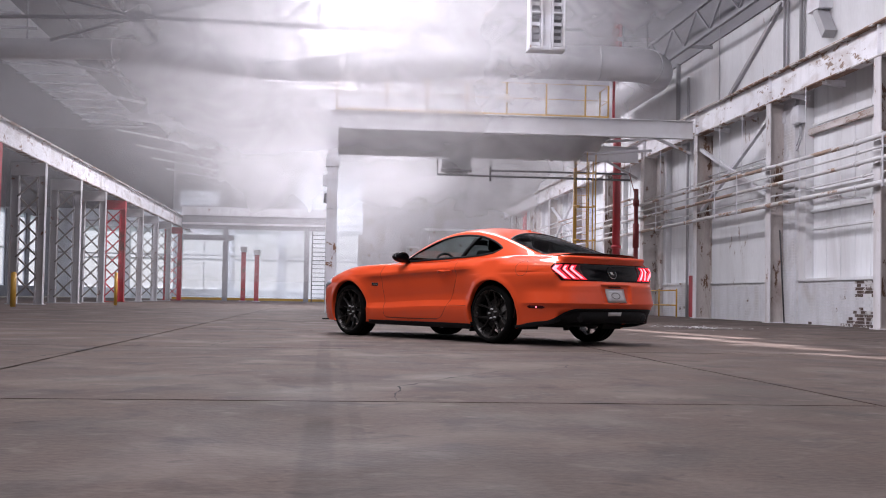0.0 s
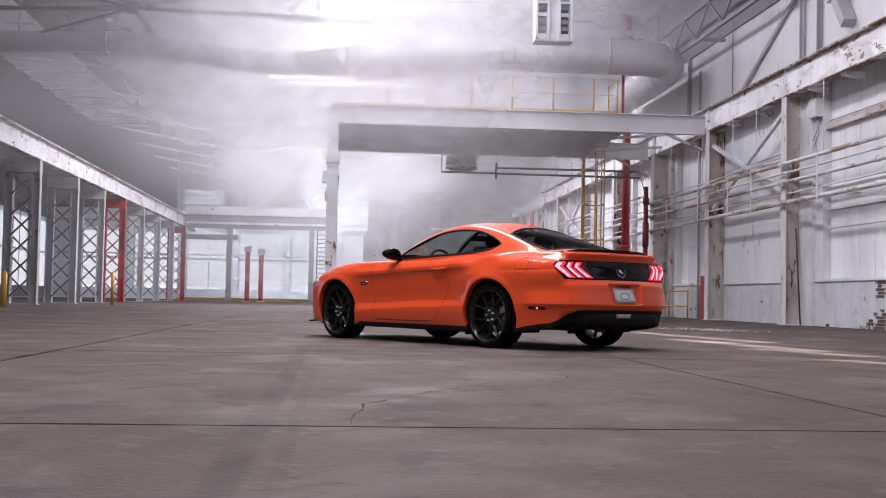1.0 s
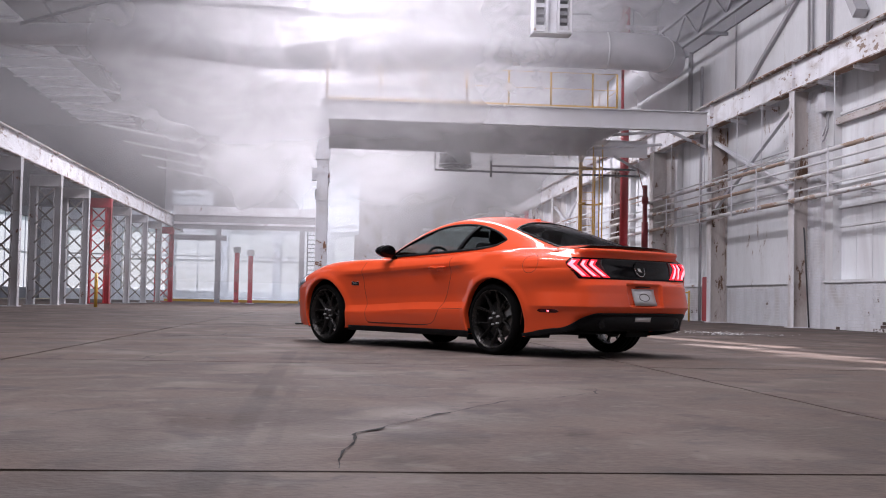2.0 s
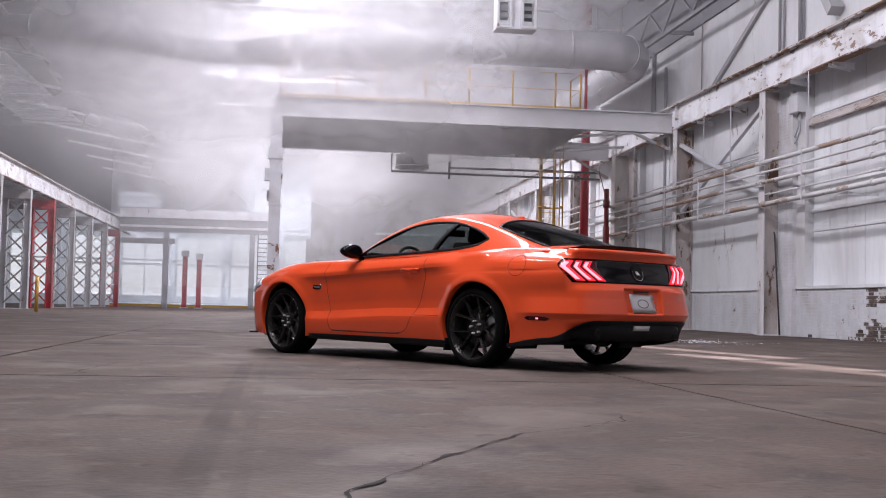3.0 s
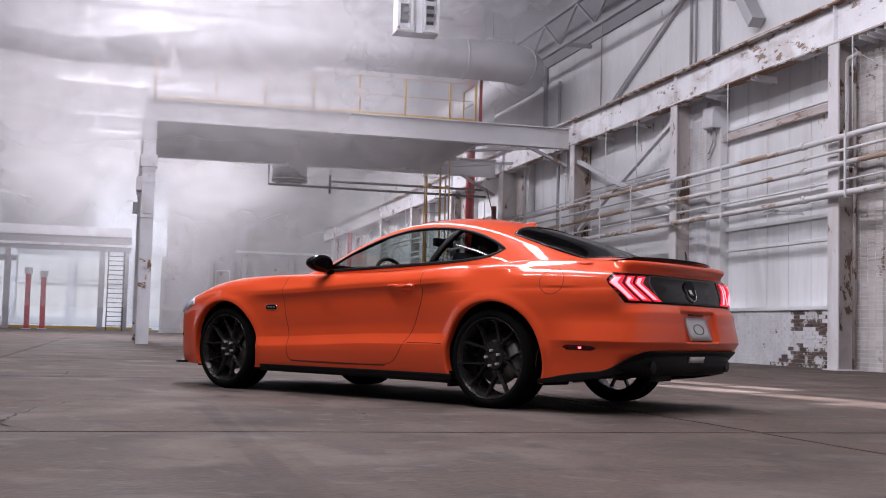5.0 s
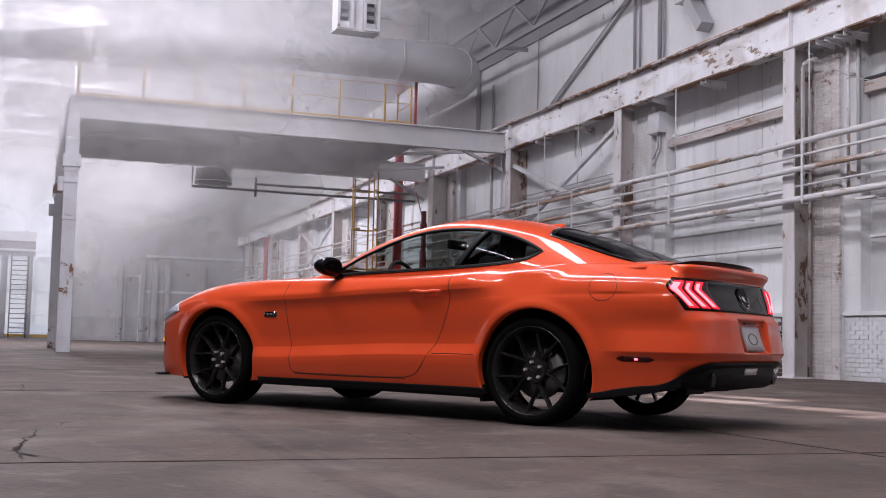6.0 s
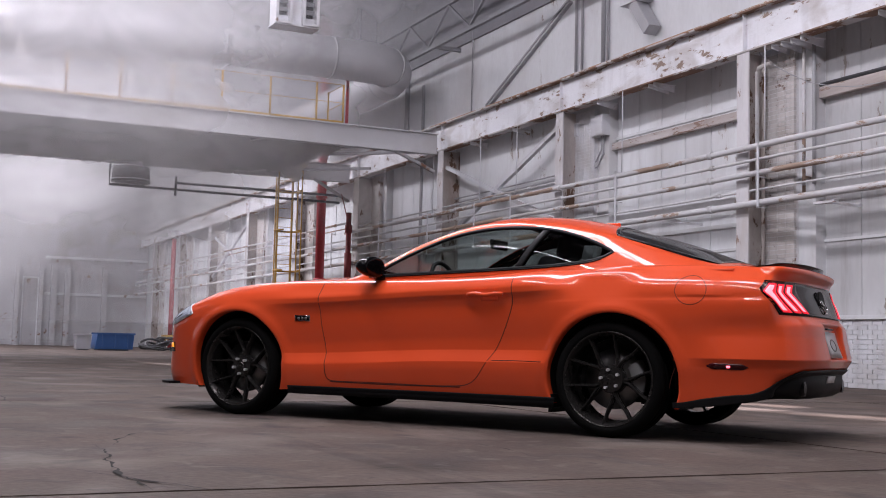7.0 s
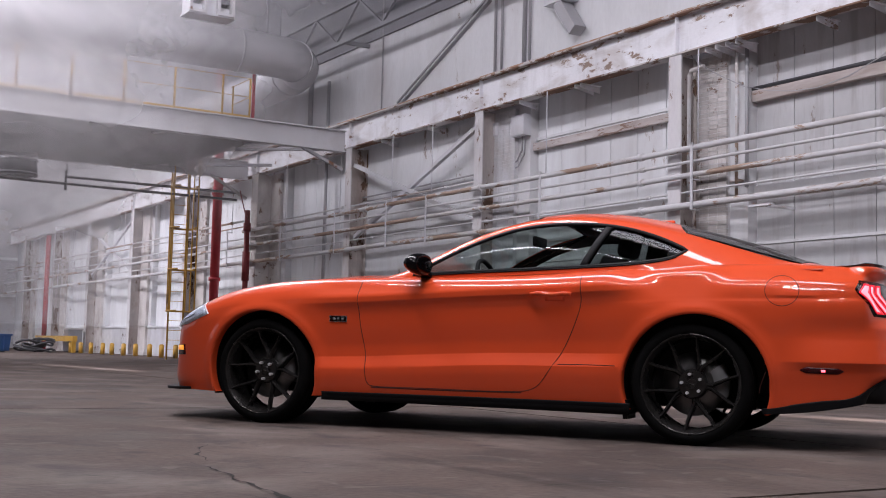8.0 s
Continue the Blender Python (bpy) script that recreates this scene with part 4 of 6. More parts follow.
def duct(name, pts, r, label):
    d = thing(name, label, "duct")
    bm = bmesh.new()
    line = [Vector(p) for p in pts]
    dense = []
    for i in range(len(line) - 1):
        p0, p1, p2, p3 = line[max(i - 1, 0)], line[i], line[i + 1], line[min(i + 2, len(line) - 1)]
        for k in range(6):
            t = k / 6
            dense.append(0.5 * (2 * p1 + (p2 - p0) * t + (2 * p0 - 5 * p1 + 4 * p2 - p3) * t * t + (3 * p1 - p0 - 3 * p2 + p3) * t ** 3))
    dense.append(line[-1])
    add_path(bm, dense, r, 28)
    part("tube", bm, M_DUCT, d)
    for p, q in zip(dense[3::9], dense[4::9]):
        bm = bmesh.new()
        c = (q - p).normalized()
        add_tube(bm, p - 0.03 * c, p + 0.03 * c, r + 0.02, 28)
        part("seam", bm, M_DUCT, d)
    for p in dense[6::18]:
        bm = bmesh.new()
        add_tube(bm, (p.x, p.y, p.z + r), (p.x, p.y, ROOF_Z), 0.025, 6)
        part("hanger", bm, M_GREYST, d)
    return d


duct("main_duct", [(-13.5, 39.6, 8.33), (-11.0, 39.4, 8.36), (-8.2, 39.2, 8.40), (-6.4, 39.0, 8.30), (-4.6, 39.0, 8.03), (-2.8, 39.0, 7.88), (-1.0, 39.0, 7.90), (1.5, 39.0, 7.95), (3.2, 39.0, 8.1)], 0.34, "long galvanised duct sagging under the roof")
LARGE = duct("large_duct", [(1.6, 37.9, 8.12), (2.6, 37.6, 8.20), (4.5, 37.6, 8.20), (6.5, 37.6, 8.20), (8.3, 37.6, 8.20), (9.2, 37.85, 8.20), (9.7, 38.7, 8.18), (9.8, 40.2, 8.15), (9.8, 43.0, 8.15), (9.8, 47.5, 8.15)], 0.56, "large galvanised duct bending along the wall")

bm = bmesh.new()
add_tube(bm, (-2.2, 38.95, 7.90), (1.62, 37.9, 8.12), 0.345, 28, 0.565)
part("reducer", bm, M_DUCT, LARGE)

# truss beam along the wall under the roof
lt = thing("wall_truss", "grey lattice beam high along the side wall", "truss", (10.3, 0, 0))
for z in (8.75, 9.75):
    bm = bmesh.new()
    add_bar(bm, (0, 18.0, z), (0, 62.0, z), 0.10, 0.10)
    part("chord", bm, M_GREYST, lt)
for k in range(34):
    bm = bmesh.new()
    y = 18.0 + k * 1.3
    a, b = (8.8, 9.7) if k % 2 else (9.7, 8.8)
    add_bar(bm, (0, y, a), (0, y + 1.3, b), 0.06)
    part("lattice_bar", bm, M_GREYST, lt)
for y in COLS[3:10]:
    part("wall_tie", box_bm((0.0, WALL - 10.3, y - 0.05, y + 0.05, 8.70, 8.80)), M_GREYST, lt)

# ---- far floor: bollards, bench, bins, posts ----
def bollard(x, y, h=0.42, label="short yellow steel bollard by the wall", r=0.088):
    b = thing("bollard", label, "bollard", (x, y, 0), group="bollards")
    bm = bmesh.new()
    add_tube(bm, (0, 0, 0), (0, 0, h), r, 14)
    part("post", bm, M_YELLOW, b)
    bm = bmesh.new()
    add_tube(bm, (0, 0, h), (0, 0, h + 0.04), r, 14, r * 0.45)
    part("cap", bm, M_YELLOW, b)
    return b


first = bollard(9.6, 60.95)
for y in (59.32, 57.77, 56.07, 54.83, 53.3, 51.84, 50.21, 48.92, 47.47):
    copy_thing(first, pose(9.6, y, 0))
bollard(-10.9, 38.3, 1.05, "yellow steel bollard beside the lattice columns")
bollard(-9.35, 47.4, 1.25, "tall thin yellow post on the far floor", 0.065)
yb = thing("yellow_barrier", "yellow steel barrier rail on posts", "barrier", (9.6, 60.3, 0))
for y in (0.2, 6.6):
    part("post", box_bm((-0.08, 0.08, y - 0.08, y + 0.08, 0, 0.55)), M_YELLOW, yb)
part("beam", box_bm((-0.1, 0.1, 0, 6.8, 0.48, 0.72)), M_YELLOW, yb)
bn = thing("blue_bin", "blue steel waste skip standing on the far floor", "skip", (5.40, 57.2, 0))
bm = bmesh.new()
low_ring = [bm.verts.new(p) for p in ((-0.74, -0.60, 0.06), (0.74, -0.60, 0.06), (0.74, 0.60, 0.06), (-0.74, 0.60, 0.06))]
top_ring = [bm.verts.new(p) for p in ((-0.66, -0.66, 0.66), (0.78, -0.66, 0.66), (0.78, 0.66, 0.66), (-0.66, 0.66, 0.66))]
bm.faces.new(low_ring[::-1])
for i in range(4):
    bm.faces.new((low_ring[i], low_ring[(i + 1) % 4], top_ring[(i + 1) % 4], top_ring[i]))
floor_ring = [bm.verts.new(Vector((v.co.x * 0.94, v.co.y * 0.94, 0.5))) for v in top_ring]
for i in range(4):
    bm.faces.new((top_ring[i], top_ring[(i + 1) % 4], floor_ring[(i + 1) % 4], floor_ring[i]))
bm.faces.new(floor_ring)
part("tub", bm, M_BLUE, bn)
part("rim", box_bm((-0.70, 0.82, -0.70, -0.62, 0.64, 0.71)), M_BLUE, bn)
part("rim", box_bm((-0.70, 0.82, 0.62, 0.70, 0.64, 0.71)), M_BLUE, bn)
part("skid", box_bm((-0.6, 0.6, -0.5, 0.5, 0, 0.06)), M_DARK, bn)
for x in (-0.45, 0.05, 0.55):
    part("rib", box_bm((x - 0.03, x + 0.03, -0.69, -0.64, 0.10, 0.64)), M_BLUE, bn)
db = thing("grey_bin", "dark grey box bin beside the blue skip", "bin", (4.22, 57.0, 0))
part("tub", box_bm((-0.27, 0.27, -0.4, 0.4, 0.05, 0.57)), M_GREYST, db)
part("lid", box_bm((-0.30, 0.30, -0.43, 0.43, 0.57, 0.62)), M_GREYST, db)
part("skid", box_bm((-0.2, 0.2, -0.35, 0.35, 0, 0.05)), M_DARK, db)

ht = thing("cable_heap", "dark heap of hose coils beside the blue skip", "hose heap", (8.0, 60.5, 0))
rg = random.Random(8)
for k in range(7):
    bm = bmesh.new()
    r, cx, cy, z = rg.uniform(0.35, 0.6), rg.uniform(-0.4, 0.4), rg.uniform(-0.3, 0.3), 0.06 + 0.075 * k
    add_path(bm, [(cx + r * math.cos(a), cy + r * math.sin(a), z + 0.07 * math.sin(2 * a + k)) for a in np.linspace(0, 6.1, 22)], 0.05, 6)
    part("coil", bm, M_DARK, ht)
gb = thing("grey_cabinet", "grey steel cabinet under the yellow barrier", "cabinet", (10.1, 62.6, 0))
part("body", box_bm((-0.3, 0.3, -0.45, 0.45, 0.06, 1.0)), M_GREYST, gb)
part("plinth", box_bm((-0.26, 0.26, -0.4, 0.4, 0, 0.06)), M_DARK, gb)
part("top", box_bm((-0.34, 0.34, -0.5, 0.5, 1.0, 1.05)), M_STEELG, gb)
for x, h in ((-7.32, 3.6), (-6.35, 3.4)):
    rpst = thing("red_post", "red painted steel post near the far wall", "post", (x, 88.0, 0), group="red posts")
    part("shaft", box_bm((-0.16, 0.16, -0.16, 0.16, 0.04, h)), M_RED, rpst)
    part("base", box_bm((-0.28, 0.28, -0.28, 0.28, 0, 0.04)), M_STEEL, rpst)
    part("head", box_bm((-0.24, 0.24, -0.24, 0.24, h, h + 0.4)), M_STEEL, rpst)
fl = thing("far_ladder", "dark steel stair ladder up to the far platform", "ladder", (-1.8, 85.6, 0))
for x in (-0.5, 0.5):
    part("stringer", box_bm((x - 0.04, x + 0.04, -0.05, 0.05, 0, 5.1)), M_DARK, fl)
for k in range(16):
    part("tread", box_bm((-0.46, 0.46, -0.12, 0.12, 0.3 + 0.3 * k, 0.35 + 0.3 * k)), M_DARK, fl)
ew = thing("end_wall_frame", "white girts and posts on the far end wall", "wall frame", (0, END_Y - 0.12, 0))
for k in range(9):
    x = -24 + 4.6 * k
    part("post", box_bm((x - 0.15, x + 0.15, -0.12, 0.11, 0, ROOF_Z - 0.05)), M_STEEL, ew)
for z in (3.9, 6.8):
    part("girt", box_bm((-25.5, 13.5, 0.0, 0.11, z, z + 0.12)), M_STEELG, ew)
solid("yellow_kerb", box_bm((-14, 1.0, 100.0, 100.2, 0, 0.2)), M_YELLOW, "yellow painted kerb along the far wall", "kerb", kind="structure")

# ---- the car ----
def smooth_curve(pairs):
    """Natural cubic spline through (x, value) pairs, as a function of x."""
    xs, ys = np.array([p[0] for p in pairs], float), np.array([p[1] for p in pairs], float)
    order = np.argsort(xs)
    xs, ys = xs[order], ys[order]
    n, h = len(xs), np.diff(xs)
    a, r = np.eye(n), np.zeros(n)
    for i in range(1, n - 1):
        a[i, i - 1:i + 2] = h[i - 1], 2 * (h[i - 1] + h[i]), h[i]
        r[i] = 6 * ((ys[i + 1] - ys[i]) / h[i] - (ys[i] - ys[i - 1]) / h[i - 1])
    m2 = np.linalg.solve(a, r)

    def f(x):
        x = min(max(x, xs[0]), xs[-1])
        i = min(max(int(np.searchsorted(xs, x)) - 1, 0), n - 2)
        u, v, d = xs[i + 1] - x, x - xs[i], h[i]
        return float(m2[i] * u ** 3 / (6 * d) + m2[i + 1] * v ** 3 / (6 * d) + (ys[i] / d - m2[i] * d / 6) * u + (ys[i + 1] / d - m2[i + 1] * d / 6) * v)
    return f


def soft_curve(pairs):
    """Monotone cubic through the pairs: no overshoot, for profiles with tight bends."""
    xs, ys = np.array([p[0] for p in pairs], float), np.array([p[1] for p in pairs], float)
    d = np.diff(ys) / np.diff(xs)
    m = np.zeros(len(xs))
    m[0], m[-1] = d[0], d[-1]
    for i in range(1, len(xs) - 1):
        m[i] = 0 if d[i - 1] * d[i] <= 0 else 2 * d[i - 1] * d[i] / (d[i - 1] + d[i])

    def f(x):
        x = min(max(x, xs[0]), xs[-1])
        i = min(max(int(np.searchsorted(xs, x)) - 1, 0), len(xs) - 2)
        h = xs[i + 1] - xs[i]
        t = (x - xs[i]) / h
        return float((1 + 2 * t) * (1 - t) ** 2 * ys[i] + t * (1 - t) ** 2 * h * m[i] + t * t * (3 - 2 * t) * ys[i + 1] + t * t * (t - 1) * h * m[i + 1])
    return f


def step(a, b, x):
    t = min(max((x - a) / (b - a), 0.0), 1.0)
    return t * t * (3 - 2 * t)


CAR_AT = pose(1.5507, 14.195, 0, 0, 0, 125.06)      # rear axle's middle; x forward, y to its left
M_PAINT = material("orange_car_paint", (0.78, 0.088, 0.025), 0.40, var=0.01, scale=2, bump=0, coat=0.8, rough_var=0.0, spec=0.08)
M_BLACKP = material("black_trim_plastic", (0.009, 0.009, 0.010), 0.55, var=0.1, scale=6, fine=80, bump=0.05, spec=0.14)
M_GLOSSB = material("gloss_black_panel", (0.004, 0.004, 0.005), 0.10, var=0.02, scale=4, bump=0, coat=0.06, spec=0.16)
M_RUBBER = material("tyre_rubber", (0.0055, 0.0055, 0.0055), 0.9, var=0.2, scale=8, fine=120, bump=0.1, spec=0.05)
M_RIM = material("dark_alloy", (0.050, 0.047, 0.045), 0.27, metal=0.7, var=0.08, scale=8, bump=0)
M_CHROME = material("bright_metal", (0.75, 0.75, 0.76), 0.18, metal=1.0, var=0.05, scale=9, bump=0)
M_NUT = material("plated_nut", (0.72, 0.72, 0.73), 0.38, metal=0.35, var=0.05, scale=9, bump=0)
M_DISC = material("brake_disc_steel", (0.19, 0.185, 0.18), 0.40, metal=1.0, var=0.15, scale=12)
M_CALIPER = material("grey_cast_metal", (0.22, 0.22, 0.22), 0.5, metal=0.4, var=0.15, scale=12)
M_BOWL = material("silvered_lamp_bowl", (0.80, 0.83, 0.86), 0.3, metal=0.05, var=0.3, scale=25, bump=0)
M_GAP = material("panel_gap_dark", (0.05, 0.008, 0.003), 0.8, var=0.05, scale=5, bump=0)
M_SEAT = material("dark_seat_cloth", (0.018, 0.018, 0.02), 0.85, var=0.2, scale=9, fine=90)
M_GLASS = glass("tinted_car_glass", (0.56, 0.62, 0.60), 0.012, 0.30)
M_QUARTER = glass("dark_quarter_glass", (0.24, 0.27, 0.27), 0.010, 0.25)
M_SCREEN = glass("clear_windscreen_glass", (0.74, 0.80, 0.80))
M_REARGL = glass("dark_rear_glass", (0.22, 0.225, 0.23), 0.10, 0.50, 0.06)
M_LENS = glass("clear_lamp_lens", (0.9, 0.92, 0.95))
M_TAIL = glow("red_tail_light", (1.0, 0.02, 0.04), 0.40)
M_TAILC = glow("tail_light_core", (1.0, 0.26, 0.31), 0.85)
M_MARK = glow("red_marker_light", (1.0, 0.10, 0.13), 2.4)
M_TAILOFF = material("dark_red_lens", (0.055, 0.003, 0.005), 0.25, var=0.05, scale=5, bump=0, coat=0.2, spec=0.25)
M_AMBER = glow("amber_marker", (1.0, 0.38, 0.04), 0.4)
M_PLATE = material("brushed_plate", (0.62, 0.62, 0.63), 0.35, metal=0.7, var=0.08, scale=14, bump=0.05)

# plan outline from the middle of the tail round the left side to the nose
PLAN = ((-1.10, 0), (-1.096, 0.28), (-1.072, 0.53), (-1.025, 0.69), (-0.94, 0.80), (-0.80, 0.868), (-0.60, 0.915), (-0.30, 0.945),
        (0, 0.955), (0.35, 0.94), (0.8, 0.916), (1.4, 0.91), (2.0, 0.925), (2.4, 0.943), (2.72, 0.95), (3.0, 0.938), (3.25, 0.902),
        (3.46, 0.832), (3.60, 0.71), (3.69, 0.50), (3.735, 0.25), (3.75, 0))
chord = [0.0]
for p, q in zip(PLAN, PLAN[1:]):
    chord.append(chord[-1] + math.hypot(q[0] - p[0], q[1] - p[1]))
plan_x = smooth_curve([(c, p[0]) for c, p in zip(chord, PLAN)])
plan_y = smooth_curve([(c, p[1]) for c, p in zip(chord, PLAN)])
S_END = chord[-1]
Z_SHOULDER = smooth_curve(((-1.1, 1.012), (-0.9, 1.012), (-0.6, 1.018), (-0.2, 1.022), (0.2, 1.01), (0.6, 0.985), (1.0, 0.965), (1.5, 0.952),
                           (1.9, 0.945), (2.2, 0.94), (2.6, 0.925), (3.0, 0.880), (3.25, 0.825), (3.45, 0.762), (3.6, 0.71), (3.75, 0.70)))
Z_LOW = smooth_curve(((-1.1, 0.30), (-0.7, 0.22), (0.3, 0.19), (2.4, 0.19), (3.2, 0.19), (3.69, 0.20)))
P_DOOR = soft_curve(((0, -0.045), (0.07, -0.03), (0.144, -0.016), (0.255, -0.004), (0.286, -0.004), (0.296, -0.008), (0.372, -0.042), (0.386, -0.047), (0.46, -0.049), (0.54, -0.042),
                     (0.64, -0.034), (0.73, -0.032), (0.785, -0.024), (0.824, -0.0095), (0.834, -0.0045), (0.842, -0.003), (0.872, -0.003), (0.93, -0.028), (0.97, -0.066), (1, -0.125)))
P_WHEEL = soft_curve(((0, -0.05), (0.15, -0.03), (0.4, -0.010), (0.6, 0), (0.72, 0.002), (0.82, -0.008), (0.90, -0.035), (0.96, -0.085), (1, -0.135)))
P_HAUNCH = soft_curve(((0, -0.05), (0.15, -0.035), (0.3, -0.012), (0.5, -0.006), (0.64, 0.003), (0.70, 0.002), (0.735, -0.002), (0.76, -0.009), (0.80, -0.014), (0.845, -0.026), (0.875, -0.043), (0.895, -0.064), (0.92, -0.098), (0.95, -0.142), (1, -0.205)))
P_FLARE = soft_curve(((0, -0.05), (0.15, -0.035), (0.3, -0.012), (0.5, -0.006), (0.64, 0.003), (0.70, 0.001), (0.735, -0.005), (0.77, -0.0157), (0.80, -0.0264), (0.85, -0.0442), (0.90, -0.0620), (0.93, -0.0727), (0.955, -0.096), (1, -0.205)))
P_TAIL = soft_curve(((0, -0.15), (0.08, -0.09), (0.15, -0.03), (0.19, -0.006), (0.36, 0), (0.53, -0.012), (0.575, -0.035), (0.61, -0.052),
                     (0.70, -0.078), (0.88, -0.118), (0.92, -0.108), (0.965, -0.086), (0.985, -0.086), (1, -0.098)))
P_NOSE = soft_curve(((0, -0.02), (0.2, 0), (0.45, -0.008), (0.75, -0.018), (0.86, -0.026), (0.93, -0.055), (1, -0.12)))


def skin(s, h, off=0.0):
    """The body side at the length s round the plan and the share h of its height; off: metres out of it."""
    side = 1 if s >= 0 else -1
    s = abs(s)
    x, y = plan_x(s), plan_y(s)
    e = 0.004
    dx, dy = plan_x(min(s + e, S_END)) - plan_x(max(s - e, 0)), plan_y(min(s + e, S_END)) - plan_y(max(s - e, 0))
    d = math.hypot(dx, dy)
    nx, ny = (-dy / d, dx / d) if dx * y - dy * x < 0 else (dy / d, -dx / d)
    if nx * (x - 1.3) + ny * y < 0:
        nx, ny = -nx, -ny
    if s < 0.01:
        nx, ny = -1.0, 0.0
    if s > S_END - 0.01:
        nx, ny = 1.0, 0.0
    rear, front = step(0.45, 0.95, -nx), step(0.35, 0.95, nx)
    wd = step(0.22, 0.60, x) * step(2.58, 2.22, x)
    haunch = step(0.75, 0.15, x)
    crest = step(-0.26, -0.02, x) * step(0.42, 0.14, x)               # where the haunch is fullest, over the wheel
    prof_h = P_HAUNCH(h) * (1 - crest) + P_FLARE(h) * crest
    low = 0.052 * step(1.0, 2.4, x) * step(1.0, 0.88, h)               # the door lines fall towards the front
    prof = P_DOOR(min(1.0, h + low)) * wd + (1 - wd) * (prof_h * haunch + P_WHEEL(h) * (1 - haunch))
    o = prof * (1 - rear - front) + P_TAIL(h) * rear + P_NOSE(h) * front
    z0, z1 = Z_LOW(x), Z_SHOULDER(x)
    z = z0 + (z1 - z0) * h
    for ax, rx, rz in ((-0.008, 0.414, 0.398), (2.790, 0.405, 0.392)):      # wheel arches stand a little proud
        r = math.hypot((x - ax) / rx, (z - 0.335) / rz)
        o += 0.014 * math.exp(-((r - 1.05) / 0.09) ** 2) * (1 - rear - front)
    edge_w = step(-0.37, -0.50, x) * step(-0.74, -0.58, x)
    if edge_w > 0:                                                     # short crease below the fuel door's middle
        o += 0.006 * edge_w * (max(0.0, 1 - (z - 0.838) / 0.05) if z > 0.838 else max(0.0, 1 - (0.838 - z) / 0.014))
    behind = step(-0.42, -0.72, x)
    if behind > 0:
        o += 0.027 * behind * max(0.0, 1 - abs(z - 0.478) / (0.05 if z < 0.478 else 0.13)) ** 1.2          # lip round the bumper
        o -= 0.012 * behind * (1 - rear) * math.exp(-((z - 0.66) / 0.07) ** 2)                             # hollow above it
        plate = step(0.03, 0.0, s - 0.215 - 0.09 * (z - 0.49)) * step(0.478, 0.500, z) * step(0.700, 0.675, z)
        o -= 0.034 * plate                                                                                  # recess of the plate
    o += off
    return Vector((x + nx * o, side * (y + ny * o), z))


def at_x(x):
    """The length round the plan at which the side stands at x."""
    lo, hi = 0.86, S_END - 0.3
    for _ in range(40):
        mid = (lo + hi) / 2
        lo, hi = (mid, hi) if plan_x(mid) < x else (lo, mid)
    return lo


def flank(x, z, off=0.0, side=1):
    return skin(side * at_x(x), (z - Z_LOW(x)) / (Z_SHOULDER(x) - Z_LOW(x)), off)


def tail_pt(s, z, off=0.0):
    x = plan_x(abs(s))
    return skin(s, (z - Z_LOW(x)) / (Z_SHOULDER(x) - Z_LOW(x)), off)


def sheet(bm, rows, smooth=True, close=False):
    """Faces over a grid of points."""
    vs = [[bm.verts.new(p) for p in row] for row in rows]
    for a, b in zip(vs, vs[1:]):
        for i in range(len(a) - 1):
            bm.faces.new((a[i], a[i + 1], b[i + 1], b[i])).smooth = smooth
    return vs


def slab(rows_out, depth_rows):
    """A plate with an outer face and a back, closed round its rim."""
    bm = bmesh.new()
    a = sheet(bm, rows_out)
    b = sheet(bm, depth_rows)
    rim_a = a[0] + [r[-1] for r in a[1:]] + a[-1][-2::-1] + [r[0] for r in a[-2:0:-1]]
    rim_b = b[0] + [r[-1] for r in b[1:]] + b[-1][-2::-1] + [r[0] for r in b[-2:0:-1]]
    for i in range(len(rim_a)):
        j = (i + 1) % len(rim_a)
        bm.faces.new((rim_a[i], rim_a[j], rim_b[j], rim_b[i]))
    return bm


def patch(fn, nu, nv, out=0.004, deep=0.01):
    """A plate laid on a surface: fn(u, v, off) gives its points."""
    us, vs = [i / nu for i in range(nu + 1)], [j / nv for j in range(nv + 1)]
    return slab([[fn(u, v, out) for u in us] for v in vs], [[fn(u, v, out - deep) for u in us] for v in vs])


def pane(fn, nu, nv):
    """One sheet of glass laid on a surface."""
    bm = bmesh.new()
    sheet(bm, [[fn(i / nu, j / nv, 0.0) for i in range(nu + 1)] for j in range(nv + 1)])
    return bm


def ribbon(pts_fn, line, width, out=0.003, deep=0.006):
    """A strip along a line of plane points, laid on a surface by pts_fn(a, b, off)."""
    n = len(line)
    left, right = [], []
    for i in range(n):
        p, q = line[max(i - 1, 0)], line[min(i + 1, n - 1)]
        d = math.hypot(q[0] - p[0], q[1] - p[1]) or 1
        nx, ny = -(q[1] - p[1]) / d * width / 2, (q[0] - p[0]) / d * width / 2
        left.append((line[i][0] + nx, line[i][1] + ny))
        right.append((line[i][0] - nx, line[i][1] - ny))
    top = [[pts_fn(a, b, out) for a, b in left], [pts_fn(a, b, out) for a, b in right]]
    low = [[pts_fn(a, b, out - deep) for a, b in left], [pts_fn(a, b, out - deep) for a, b in right]]
    return slab(top, low)


def fine_line(pts, n=8):
    """More points along a smooth line through pts."""
    c = [0.0]
    for p, q in zip(pts, pts[1:]):
        c.append(c[-1] + math.hypot(q[0] - p[0], q[1] - p[1]))
    fx, fy = smooth_curve([(a, p[0]) for a, p in zip(c, pts)]), smooth_curve([(a, p[1]) for a, p in zip(c, pts)])
    k = n * (len(pts) - 1)
    return [(fx(c[-1] * i / k), fy(c[-1] * i / k)) for i in range(k + 1)]


